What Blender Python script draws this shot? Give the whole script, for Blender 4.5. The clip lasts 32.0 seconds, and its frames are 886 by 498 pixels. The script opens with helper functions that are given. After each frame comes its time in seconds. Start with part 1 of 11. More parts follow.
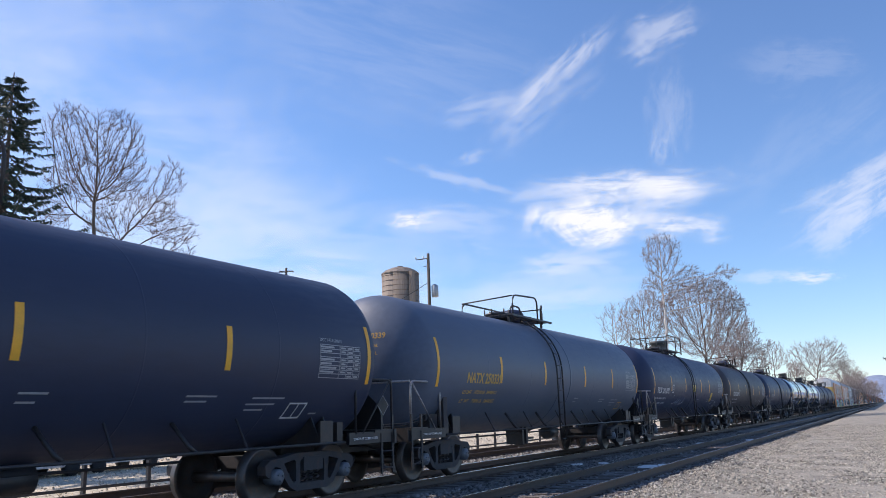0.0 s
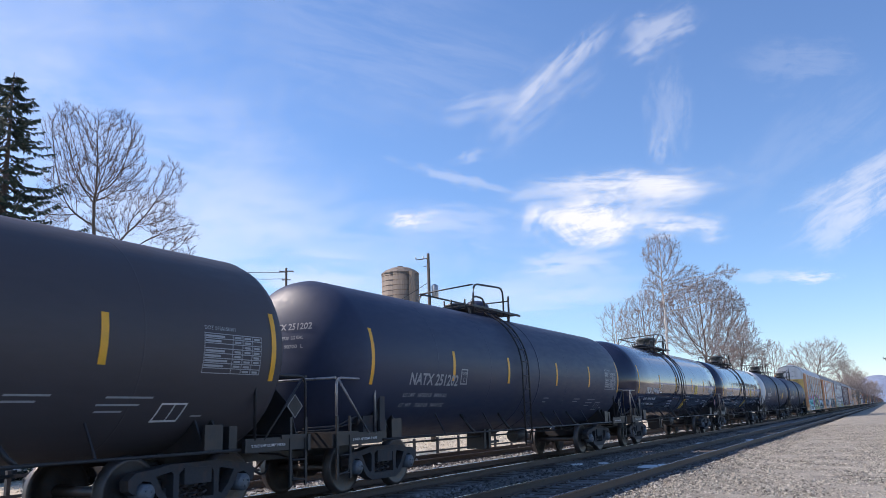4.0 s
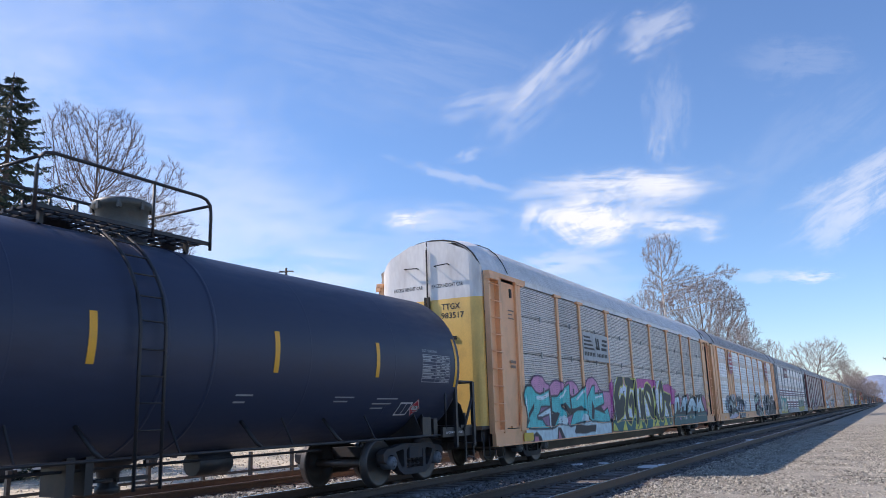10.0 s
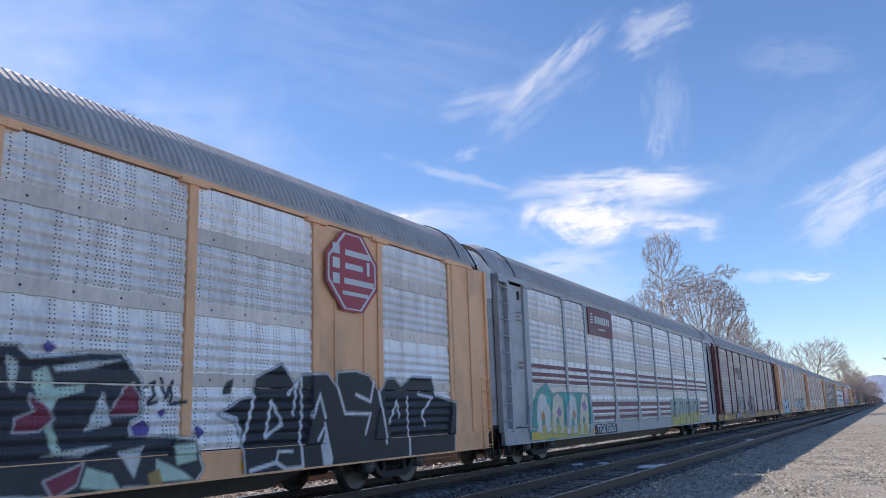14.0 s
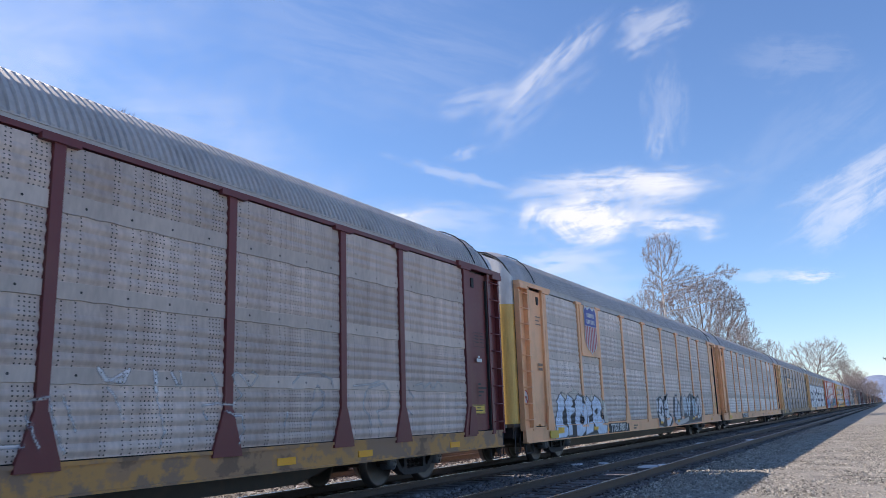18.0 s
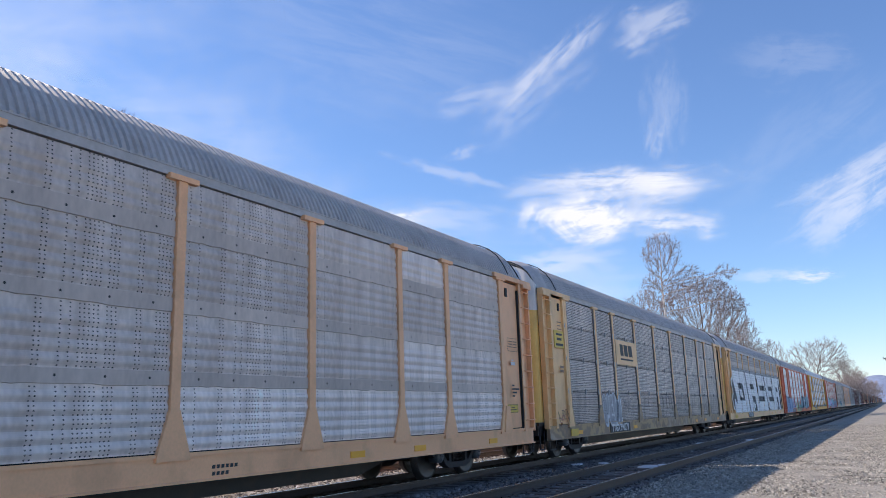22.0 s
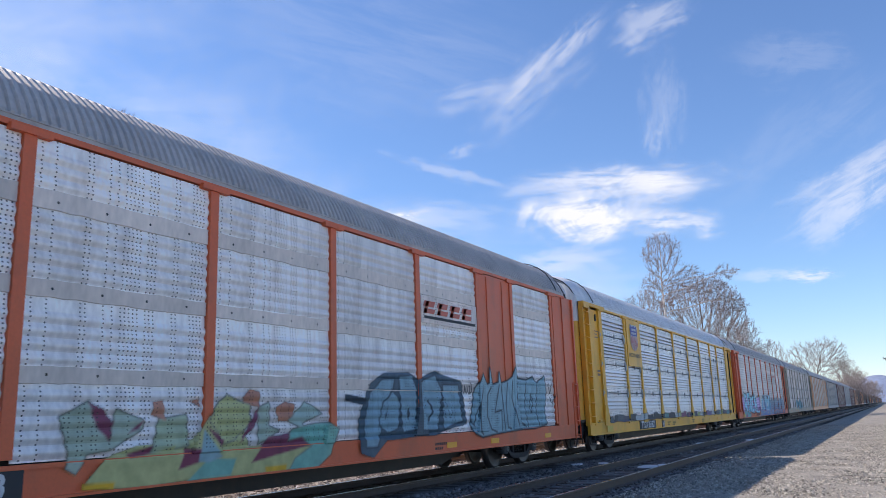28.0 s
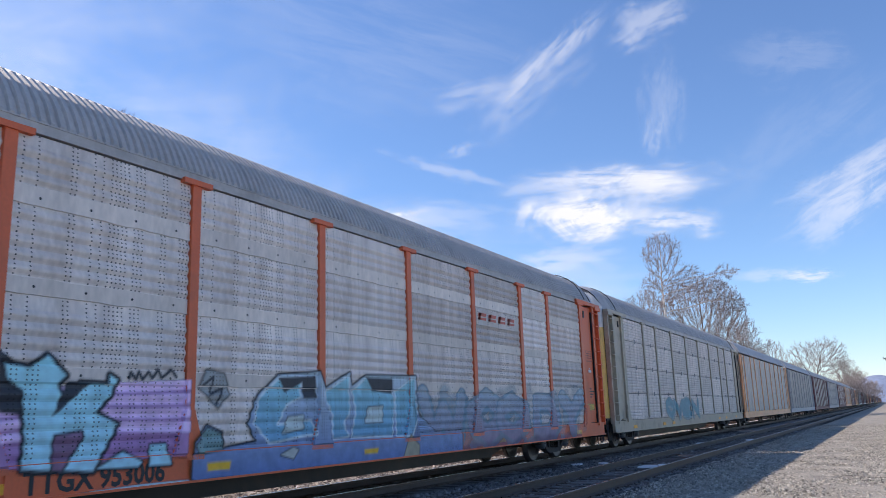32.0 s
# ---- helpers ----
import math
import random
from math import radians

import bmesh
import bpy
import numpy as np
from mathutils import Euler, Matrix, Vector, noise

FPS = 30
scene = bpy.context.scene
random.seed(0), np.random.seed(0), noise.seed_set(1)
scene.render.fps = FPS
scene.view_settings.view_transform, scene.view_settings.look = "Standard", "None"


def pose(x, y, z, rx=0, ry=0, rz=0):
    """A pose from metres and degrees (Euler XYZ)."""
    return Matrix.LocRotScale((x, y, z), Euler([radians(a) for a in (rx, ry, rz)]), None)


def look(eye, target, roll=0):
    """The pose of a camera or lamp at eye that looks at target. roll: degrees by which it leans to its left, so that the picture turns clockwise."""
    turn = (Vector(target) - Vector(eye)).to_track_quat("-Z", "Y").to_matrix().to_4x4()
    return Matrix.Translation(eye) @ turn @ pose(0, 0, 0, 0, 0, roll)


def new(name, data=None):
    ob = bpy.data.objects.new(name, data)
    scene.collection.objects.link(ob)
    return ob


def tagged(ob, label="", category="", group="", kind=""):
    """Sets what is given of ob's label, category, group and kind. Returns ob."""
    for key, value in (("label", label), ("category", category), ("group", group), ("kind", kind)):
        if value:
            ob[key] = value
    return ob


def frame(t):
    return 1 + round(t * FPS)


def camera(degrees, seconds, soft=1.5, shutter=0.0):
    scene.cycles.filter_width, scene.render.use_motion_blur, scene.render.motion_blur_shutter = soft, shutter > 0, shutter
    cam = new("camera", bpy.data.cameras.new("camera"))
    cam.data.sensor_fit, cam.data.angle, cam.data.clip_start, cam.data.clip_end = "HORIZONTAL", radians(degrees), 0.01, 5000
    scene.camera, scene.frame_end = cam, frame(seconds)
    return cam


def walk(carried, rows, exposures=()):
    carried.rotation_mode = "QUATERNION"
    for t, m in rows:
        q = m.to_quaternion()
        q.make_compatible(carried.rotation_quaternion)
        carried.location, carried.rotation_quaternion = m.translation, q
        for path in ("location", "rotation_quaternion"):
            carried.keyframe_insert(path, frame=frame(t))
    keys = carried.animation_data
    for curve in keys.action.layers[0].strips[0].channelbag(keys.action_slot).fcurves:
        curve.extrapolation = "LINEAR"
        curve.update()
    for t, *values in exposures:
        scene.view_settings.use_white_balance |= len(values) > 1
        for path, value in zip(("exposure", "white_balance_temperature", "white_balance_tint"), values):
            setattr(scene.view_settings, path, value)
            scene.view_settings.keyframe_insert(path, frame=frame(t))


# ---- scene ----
cam = camera(58.85, 32.0, soft=0.5, shutter=0.04)
EYE = (0.0, 0.0, 1.32)
YAW, PITCH, ROLL = radians(28.777), radians(11.986), -1.876
AIM = (math.cos(PITCH) * math.cos(YAW), math.cos(PITCH) * math.sin(YAW), EYE[2] + math.sin(PITCH))
walk(cam, [(0.0, look(EYE, AIM, ROLL)), (32.0, look(EYE, AIM, ROLL))], [(0.0, 0.24, 6440, 17), (32.0, 0.24, 6440, 17)])

# ---- light ----
SUN = Vector((-0.24, 1.0, 0.90)).normalized()
ELEV, AZIM = math.asin(SUN.z), math.atan2(SUN.x, SUN.y)
world = bpy.data.worlds.new("sky")
scene.world = world
world.use_nodes = True
wn = world.node_tree.nodes
sky = wn.new("ShaderNodeTexSky")
sky.sky_type, sky.sun_disc = "NISHITA", False
sky.sun_elevation, sky.sun_rotation = ELEV, AZIM
sky.altitude, sky.air_density, sky.dust_density, sky.ozone_density = 300, 1.1, 0.0, 7.5
world.node_tree.links.new(sky.outputs[0], wn["Background"].inputs[0])
wn["Background"].inputs[1].default_value = 0.15
lamp = bpy.data.lights.new("sun", "SUN")
lamp.energy, lamp.angle, lamp.color = 4.8, radians(0.55), (1.0, 0.90, 0.77)
new("sun", lamp).matrix_world = look(SUN * 50, (0, 0, 0))

# ---- train's motion: way gone since 20 s ----
SPEED, SLOWING = 13.483, -0.01863
YC = 9.67           # centre line of the train's track
Y1, Y3 = 5.66, 13.68  # centre lines of the other tracks


def gone(t):
    return SPEED * (t - 20) + SLOWING * (t - 20) ** 2 / 2


# ---- materials ----
def mat(name, color, rough=0.6, metal=0.0, var=0.25, scale=3.0, bump=0.1, fine=40.0, dirt=None, dirt_amount=0.4, stretch=(1, 1, 1), coat=0.0, island=0.0, per_object=0.0):
    m = bpy.data.materials.new(name)
    m.use_nodes = True
    nt = m.node_tree
    n, l = nt.nodes, nt.links
    b = n["Principled BSDF"]
    tc = n.new("ShaderNodeTexCoord")
    mp = n.new("ShaderNodeMapping")
    mp.inputs["Scale"].default_value = stretch
    l.new(tc.outputs["Object"], mp.inputs[0])
    big = n.new("ShaderNodeTexNoise")
    big.inputs["Scale"].default_value, big.inputs["Detail"].default_value = scale, 6
    small = n.new("ShaderNodeTexNoise")
    small.inputs["Scale"].default_value, small.inputs["Detail"].default_value = fine, 4
    l.new(mp.outputs[0], big.inputs[0]), l.new(mp.outputs[0], small.inputs[0])
    mixed = n.new("ShaderNodeMath")
    mixed.operation = "ADD"
    l.new(big.outputs[0], mixed.inputs[0]), l.new(small.outputs[0], mixed.inputs[1])
    ramp = n.new("ShaderNodeMapRange")
    ramp.inputs["From Min"].default_value, ramp.inputs["From Max"].default_value = 0.6, 1.4
    ramp.inputs["To Min"].default_value, ramp.inputs["To Max"].default_value = 1 - var, 1 + var
    l.new(mixed.outputs[0], ramp.inputs[0])
    tint = n.new("ShaderNodeVectorMath")
    tint.operation = "SCALE"
    tint.inputs[0].default_value = color[:3]
    l.new(ramp.outputs[0], tint.inputs["Scale"])
    out = tint.outputs[0]
    if island or per_object:
        src = n.new("ShaderNodeNewGeometry").outputs["Random Per Island"] if island else n.new("ShaderNodeObjectInfo").outputs["Random"]
        r2 = n.new("ShaderNodeMapRange")
        k = island or per_object
        r2.inputs["To Min"].default_value, r2.inputs["To Max"].default_value = 1 - k, 1 + k
        l.new(src, r2.inputs[0])
        sc2 = n.new("ShaderNodeVectorMath")
        sc2.operation = "SCALE"
        l.new(out, sc2.inputs[0]), l.new(r2.outputs[0], sc2.inputs["Scale"])
        out = sc2.outputs[0]
    if dirt:
        dn = n.new("ShaderNodeTexNoise")
        dn.inputs["Scale"].default_value, dn.inputs["Detail"].default_value = scale * 2.3, 8
        l.new(mp.outputs[0], dn.inputs[0])
        dr = n.new("ShaderNodeMapRange")
        dr.inputs["From Min"].default_value, dr.inputs["From Max"].default_value = 0.5, 0.72
        dr.inputs["To Max"].default_value = dirt_amount
        l.new(dn.outputs[0], dr.inputs[0])
        mx = n.new("ShaderNodeMix")
        mx.data_type = "RGBA"
        l.new(dr.outputs[0], mx.inputs[0]), l.new(out, mx.inputs[6])
        mx.inputs[7].default_value = (*dirt, 1)
        out = mx.outputs[2]
    l.new(out, b.inputs["Base Color"])
    rr = n.new("ShaderNodeMapRange")
    rr.inputs["From Min"].default_value, rr.inputs["From Max"].default_value = 0.6, 1.4
    rr.inputs["To Min"].default_value, rr.inputs["To Max"].default_value = max(rough - 0.12, 0.02), min(rough + 0.12, 1)
    l.new(mixed.outputs[0], rr.inputs[0]), l.new(rr.outputs[0], b.inputs["Roughness"])
    b.inputs["Metallic"].default_value = metal
    b.inputs["Coat Weight"].default_value = coat
    if bump:
        bp = n.new("ShaderNodeBump")
        bp.inputs["Strength"].default_value, bp.inputs["Distance"].default_value = bump, 0.02
        l.new(mixed.outputs[0], bp.inputs["Height"]), l.new(bp.outputs[0], b.inputs["Normal"])
    return m


RUST = (0.16, 0.075, 0.04)
GRIME = (0.07, 0.06, 0.055)
M = {}


def tank_paint(name, color, rough, coat=0.0):
    m = mat(name, color, rough, 0, 0.14, 0.5, 0.03, 9, GRIME, 0.12, (0.25, 1, 1), coat)
    m.node_tree.nodes["Principled BSDF"].inputs["Specular IOR Level"].default_value = 0.5 if coat else 0.32
    return m


M["tank_black"] = tank_paint("worn black tank paint", (0.038, 0.049, 0.094), 0.50)
M["tank_grey"] = tank_paint("grey tank paint", (0.10, 0.125, 0.175), 0.5)
M["tank_brown"] = tank_paint("faded brown black paint", (0.066, 0.059, 0.066), 0.55)
M["tank_gloss"] = tank_paint("glossy black tank paint", (0.019, 0.025, 0.056), 0.13, 0.5)
M["tank_dark"] = tank_paint("dark grey tank paint", (0.035, 0.045, 0.083), 0.5)
M["tank_white"] = mat("white tank end paint", (0.75, 0.74, 0.72), 0.45, 0, 0.08, 1.0, 0.02, 20, GRIME, 0.2)
M["black_steel"] = mat("black painted steel", (0.022, 0.022, 0.025), 0.5, 0.0, 0.3, 2, 0.1, 30, RUST, 0.12)
M["truck_steel"] = mat("dusty cast steel", (0.040, 0.040, 0.046), 0.75, 0.0, 0.35, 3, 0.2, 30, RUST, 0.2)
M["bearing"] = mat("grey bearing cap steel", (0.13, 0.15, 0.18), 0.5, 0.2, 0.25, 6, 0.1, 40, GRIME, 0.35)
M["housing_steel"] = mat("grey green valve housing paint", (0.075, 0.085, 0.085), 0.5, 0.0, 0.25, 3, 0.1, 30, RUST, 0.15)
M["wheel_steel"] = mat("rolled wheel steel", (0.085, 0.08, 0.08), 0.45, 0.6, 0.25, 6, 0.1, 40, RUST, 0.35)
M["worn_rail"] = mat("worn bright steel tube", (0.32, 0.32, 0.33), 0.35, 0.7, 0.25, 5, 0.05, 40, GRIME, 0.4)
M["rail_steel"] = mat("rusty rail steel", (0.10, 0.07, 0.055), 0.65, 0.3, 0.3, 5, 0.1, 50, RUST, 0.5)
M["rail_head"] = mat("polished rail head", (0.5, 0.5, 0.52), 0.25, 1.0, 0.12, 4, 0.02, 40)
M["stripe"] = mat("yellow reflective tape", (0.80, 0.39, 0.02), 0.4, 0, 0.12, 6, 0.02, 60)
M["sill_tape"] = mat("amber reflective tape", (0.92, 0.42, 0.02), 0.4, 0, 0.12, 6, 0.02, 60)
M["white_mark"] = mat("white stencil paint", (0.62, 0.63, 0.64), 0.6, 0, 0.12, 8, 0.02, 60)
M["grey_mark"] = mat("faded stencil paint", (0.33, 0.34, 0.36), 0.6, 0, 0.2, 8, 0.02, 60)
M["yellow_mark"] = mat("yellow stencil paint", (0.60, 0.36, 0.07), 0.6, 0, 0.15, 8, 0.02, 60)
M["faint_mark"] = mat("worn brown stencil paint", (0.24, 0.16, 0.11), 0.6, 0, 0.2, 8, 0.02, 60)
M["black_mark"] = mat("black stencil paint", (0.03, 0.03, 0.033), 0.6, 0, 0.2, 8, 0.02, 60)
M["red_mark"] = mat("red placard", (0.46, 0.03, 0.045), 0.45, 0, 0.1, 8, 0.02, 60)
M["orange_mark"] = mat("orange red emblem paint", (0.60, 0.11, 0.06), 0.45, 0, 0.1, 8, 0.02, 60)
M["chalk"] = mat("faded pale blue spray", (0.10, 0.11, 0.165), 0.7, 0, 0.5, 5, 0.02, 30, (0.04, 0.05, 0.09), 0.6)
M["blue_mark"] = mat("blue shield paint", (0.04, 0.06, 0.33), 0.5, 0, 0.15, 8, 0.02, 60)
M["label_yellow"] = mat("yellow notice", (0.70, 0.47, 0.06), 0.5, 0, 0.1, 8, 0.02, 60)


def graffiti_paint():
    m = bpy.data.materials.new("spray paint")
    m.use_nodes = True
    n, l = m.node_tree.nodes, m.node_tree.links
    b = n["Principled BSDF"]
    at = n.new("ShaderNodeAttribute")
    at.attribute_name = "paint"
    nz = n.new("ShaderNodeTexNoise")
    nz.inputs["Scale"].default_value, nz.inputs["Detail"].default_value = 5, 6
    tc = n.new("ShaderNodeTexCoord")
    l.new(tc.outputs["Object"], nz.inputs[0])
    mr = n.new("ShaderNodeMapRange")
    mr.inputs["From Min"].default_value, mr.inputs["From Max"].default_value = 0.3, 0.7
    mr.inputs["To Min"].default_value, mr.inputs["To Max"].default_value = 1.05, 1.5
    l.new(nz.outputs[0], mr.inputs[0])
    sc = n.new("ShaderNodeVectorMath")
    sc.operation = "SCALE"
    l.new(at.outputs["Color"], sc.inputs[0]), l.new(mr.outputs[0], sc.inputs["Scale"])
    sep = n.new("ShaderNodeSeparateXYZ")
    l.new(tc.outputs["Object"], sep.inputs[0])

    def calc(op, a, v=0.0, w=0.0):
        k = n.new("ShaderNodeMath")
        k.operation = op
        for i, x in enumerate((a, v, w)):
            if isinstance(x, (int, float)):
                k.inputs[i].default_value = x
            else:
                l.new(x, k.inputs[i])
        return k.outputs[0]

    dx = calc("MULTIPLY", calc("SUBTRACT", calc("FRACT", calc("DIVIDE", sep.outputs[0], 0.062)), 0.5), 0.062)
    dz = calc("MULTIPLY", calc("SUBTRACT", calc("FRACT", calc("DIVIDE", sep.outputs[2], 0.052)), 0.5), 0.052)
    hole = calc("LESS_THAN", calc("SQRT", calc("ADD", calc("MULTIPLY", dx, dx), calc("MULTIPLY", dz, dz))), 0.0105)
    wn = n.new("ShaderNodeTexWhiteNoise")
    wn.noise_dimensions = "1D"
    l.new(calc("FLOOR", calc("DIVIDE", sep.outputs[0], 0.062)), wn.inputs["W"])
    hole = calc("MULTIPLY", hole, calc("LESS_THAN", wn.outputs[0], 0.5))
    hole = calc("MULTIPLY", hole, calc("GREATER_THAN", sep.outputs[2], 0.98))
    hx = n.new("ShaderNodeMix")
    hx.data_type = "RGBA"
    l.new(calc("MULTIPLY", hole, 0.85), hx.inputs[0]), l.new(sc.outputs[0], hx.inputs[6])
    hx.inputs[7].default_value = (0.012, 0.012, 0.014, 1)
    l.new(hx.outputs[2], b.inputs["Base Color"])
    b.inputs["Roughness"].default_value = 0.55
    l.new(at.outputs["Alpha"], b.inputs["Alpha"])
    return m


M["spray"] = graffiti_paint()


def weathered(c):
    """Warmed and brightened base colour, offsetting the blue skylight on the shaded side."""
    return min(c[0] * 1.20, 0.92), min(c[1] * 1.04, 0.88), min(c[2] * 0.92, 0.86)


def panel_paint(name, color, pitch_x, pitch_z, hole, group, metal, rough, streak=0.25, dirt=RUST, dirt_amount=0.25, edges=None, cluster=None):
    """Galvanised rack panel with rows of small round holes, rows gathered in bands."""
    m = mat(name, weathered(color), rough, metal, streak, 1.1, 0.05, 14, dirt, dirt_amount, (1, 1, 0.35), 0, 0, 0.14)
    n, l = m.node_tree.nodes, m.node_tree.links
    b = n["Principled BSDF"]
    tc = n.new("ShaderNodeTexCoord")
    sep = n.new("ShaderNodeSeparateXYZ")
    l.new(tc.outputs["Object"], sep.inputs[0])

    def math_node(op, a, v=None):
        k = n.new("ShaderNodeMath")
        k.operation = op
        for i, x in enumerate((a, v)):
            if x is None:
                continue
            if isinstance(x, (int, float)):
                k.inputs[i].default_value = x
            else:
                l.new(x, k.inputs[i])
        return k.outputs[0]

    def cell(axis, pitch):
        f = math_node("FRACT", math_node("DIVIDE", sep.outputs[axis], pitch))
        return math_node("MULTIPLY", math_node("SUBTRACT", f, 0.5), pitch)

    dx, dz = cell(0, pitch_x), cell(2, pitch_z)
    if cluster:
        # every other row is set off by half a pitch, and the rows break into clusters
        row = math_node("FLOOR", math_node("DIVIDE", sep.outputs[2], pitch_z))
        shift = math_node("ADD", math_node("DIVIDE", sep.outputs[0], pitch_x), math_node("MULTIPLY", row, 0.5))
        dx = math_node("MULTIPLY", math_node("SUBTRACT", math_node("FRACT", shift), 0.5), pitch_x)
    d = math_node("SQRT", math_node("ADD", math_node("MULTIPLY", dx, dx), math_node("MULTIPLY", dz, dz)))
    mask = math_node("LESS_THAN", d, hole)
    if group:
        wn = n.new("ShaderNodeTexWhiteNoise")
        wn.noise_dimensions = "1D"
        l.new(math_node("FLOOR", math_node("DIVIDE", sep.outputs[0], pitch_x)), wn.inputs["W"])
        band = math_node("LESS_THAN", wn.outputs[0], group)
        mask = math_node("MULTIPLY", mask, band)
    if cluster:
        mask = math_node("MULTIPLY", mask, math_node("LESS_THAN", math_node("FRACT", math_node("DIVIDE", sep.outputs[0], cluster)), 0.84))
    if edges:
        share = n.new("ShaderNodeSeparateXYZ")
        l.new(tc.outputs["Generated"], share.inputs[0])
        ends = math_node("ADD", math_node("LESS_THAN", share.outputs[2], edges[0]), math_node("GREATER_THAN", share.outputs[2], edges[1]))
        mask = math_node("MULTIPLY", mask, ends)
    old = b.inputs["Base Color"].links[0].from_socket
    mx = n.new("ShaderNodeMix")
    mx.data_type = "RGBA"
    l.new(mask, mx.inputs[0]), l.new(old, mx.inputs[6])
    mx.inputs[7].default_value = (0.012, 0.012, 0.014, 1)
    l.new(mx.outputs[2], b.inputs["Base Color"])
    l.new(math_node("MULTIPLY", math_node("SUBTRACT", 1.0, mask), metal), b.inputs["Metallic"])
    return m


M["panel_bright"] = panel_paint("bright galvanised perforated panel", (0.90, 0.905, 0.92), 0.062, 0.052, 0.0105, 0.45, 0.12, 0.42)
M["panel_dull"] = panel_paint("weathered galvanised perforated panel", (0.55, 0.55, 0.56), 0.062, 0.052, 0.0105, 0.45, 0.12, 0.55, 0.3)
M["panel_brown"] = panel_paint("brown-stained galvanised panel", (0.47, 0.445, 0.44), 0.062, 0.052, 0.0105, 0.45, 0.1, 0.55, 0.3)
M["panel_fine"] = panel_paint("finely louvred galvanised panel", (0.54, 0.545, 0.56), 0.046, 0.052, 0.0135, None, 0.3, 0.45, 0.25, RUST, 0.15)
M["panel_fine_worn"] = panel_paint("grimy finely louvred galvanised panel", (0.53, 0.52, 0.515), 0.046, 0.052, 0.0135, None, 0.2, 0.5, 0.3, GRIME, 0.3)
M["panel_fine_low"] = panel_paint("dirt-splashed finely louvred panel", (0.43, 0.41, 0.395), 0.046, 0.052, 0.0135, None, 0.1, 0.55, 0.35, GRIME, 0.4)
M["panel_bold"] = panel_paint("pale steel panel with bands of large holes", (0.92, 0.92, 0.93), 0.092, 0.056, 0.0185, None, 0.0, 0.35, 0.12, RUST, 0.08, (0.19, 0.80), 0.66)
M["panel_shade"] = panel_paint("grimy perforated panel", (0.33, 0.335, 0.345), 0.062, 0.052, 0.0105, 0.45, 0.2, 0.55, 0.3)
M["panel_white"] = panel_paint("whitewashed perforated panel", (0.62, 0.62, 0.63), 0.062, 0.052, 0.0105, 0.45, 0.0, 0.6)
M["panel_mid"] = panel_paint("greyish galvanised perforated panel", (0.70, 0.71, 0.73), 0.062, 0.052, 0.0105, 0.45, 0.12, 0.5)
M["band_dull"] = panel_paint("weathered bolted band", (0.46, 0.45, 0.445), 0.66, 0.19, 0.017, None, 0.0, 0.55, 0.2, GRIME, 0.15)
M["panel_band"] = panel_paint("bolted galvanised band", (0.60, 0.60, 0.60), 0.66, 0.19, 0.017, None, 0.1, 0.5, 0.2, GRIME, 0.15)
M["maroon_band"] = mat("maroon striped band", (0.16, 0.025, 0.045), 0.5, 0.0, 0.2, 1.5, 0.05, 12, GRIME, 0.2)
M["rack_dun"] = mat("faded dun rack paint", (0.44, 0.37, 0.28), 0.5, 0.0, 0.15, 1.2, 0.05, 14, GRIME, 0.3)
M["rack_silver"] = mat("silver grey rack paint", (0.42, 0.43, 0.45), 0.5, 0.1, 0.15, 1.2, 0.05, 14, GRIME, 0.3)


def rack_paint(name, color):
    return mat(name, weathered(color), 0.5, 0, 0.10, 0.7, 0.05, 34, (0.20, 0.105, 0.06), 0.30, (1, 1, 0.7))


M["rack_orange_tan"] = rack_paint("faded orange tan rack paint", (0.76, 0.47, 0.275))
M["rack_cream"] = rack_paint("cream rack paint", (0.74, 0.53, 0.285))
M["rack_yellow"] = rack_paint("bright yellow rack paint", (0.74, 0.44, 0.045))
M["rack_orange"] = rack_paint("orange red rack paint", (0.62, 0.14, 0.055))
M["door_amber"] = rack_paint("amber door paint", (0.86, 0.57, 0.18))
M["rack_maroon"] = rack_paint("dark maroon rack paint", (0.13, 0.03, 0.038))
M["gasket"] = mat("worn grey rubber strip", (0.20, 0.165, 0.15), 0.8, 0, 0.35, 2.0, 0.1, 20, (0.40, 0.37, 0.34), 0.4, (1, 1, 0.4))


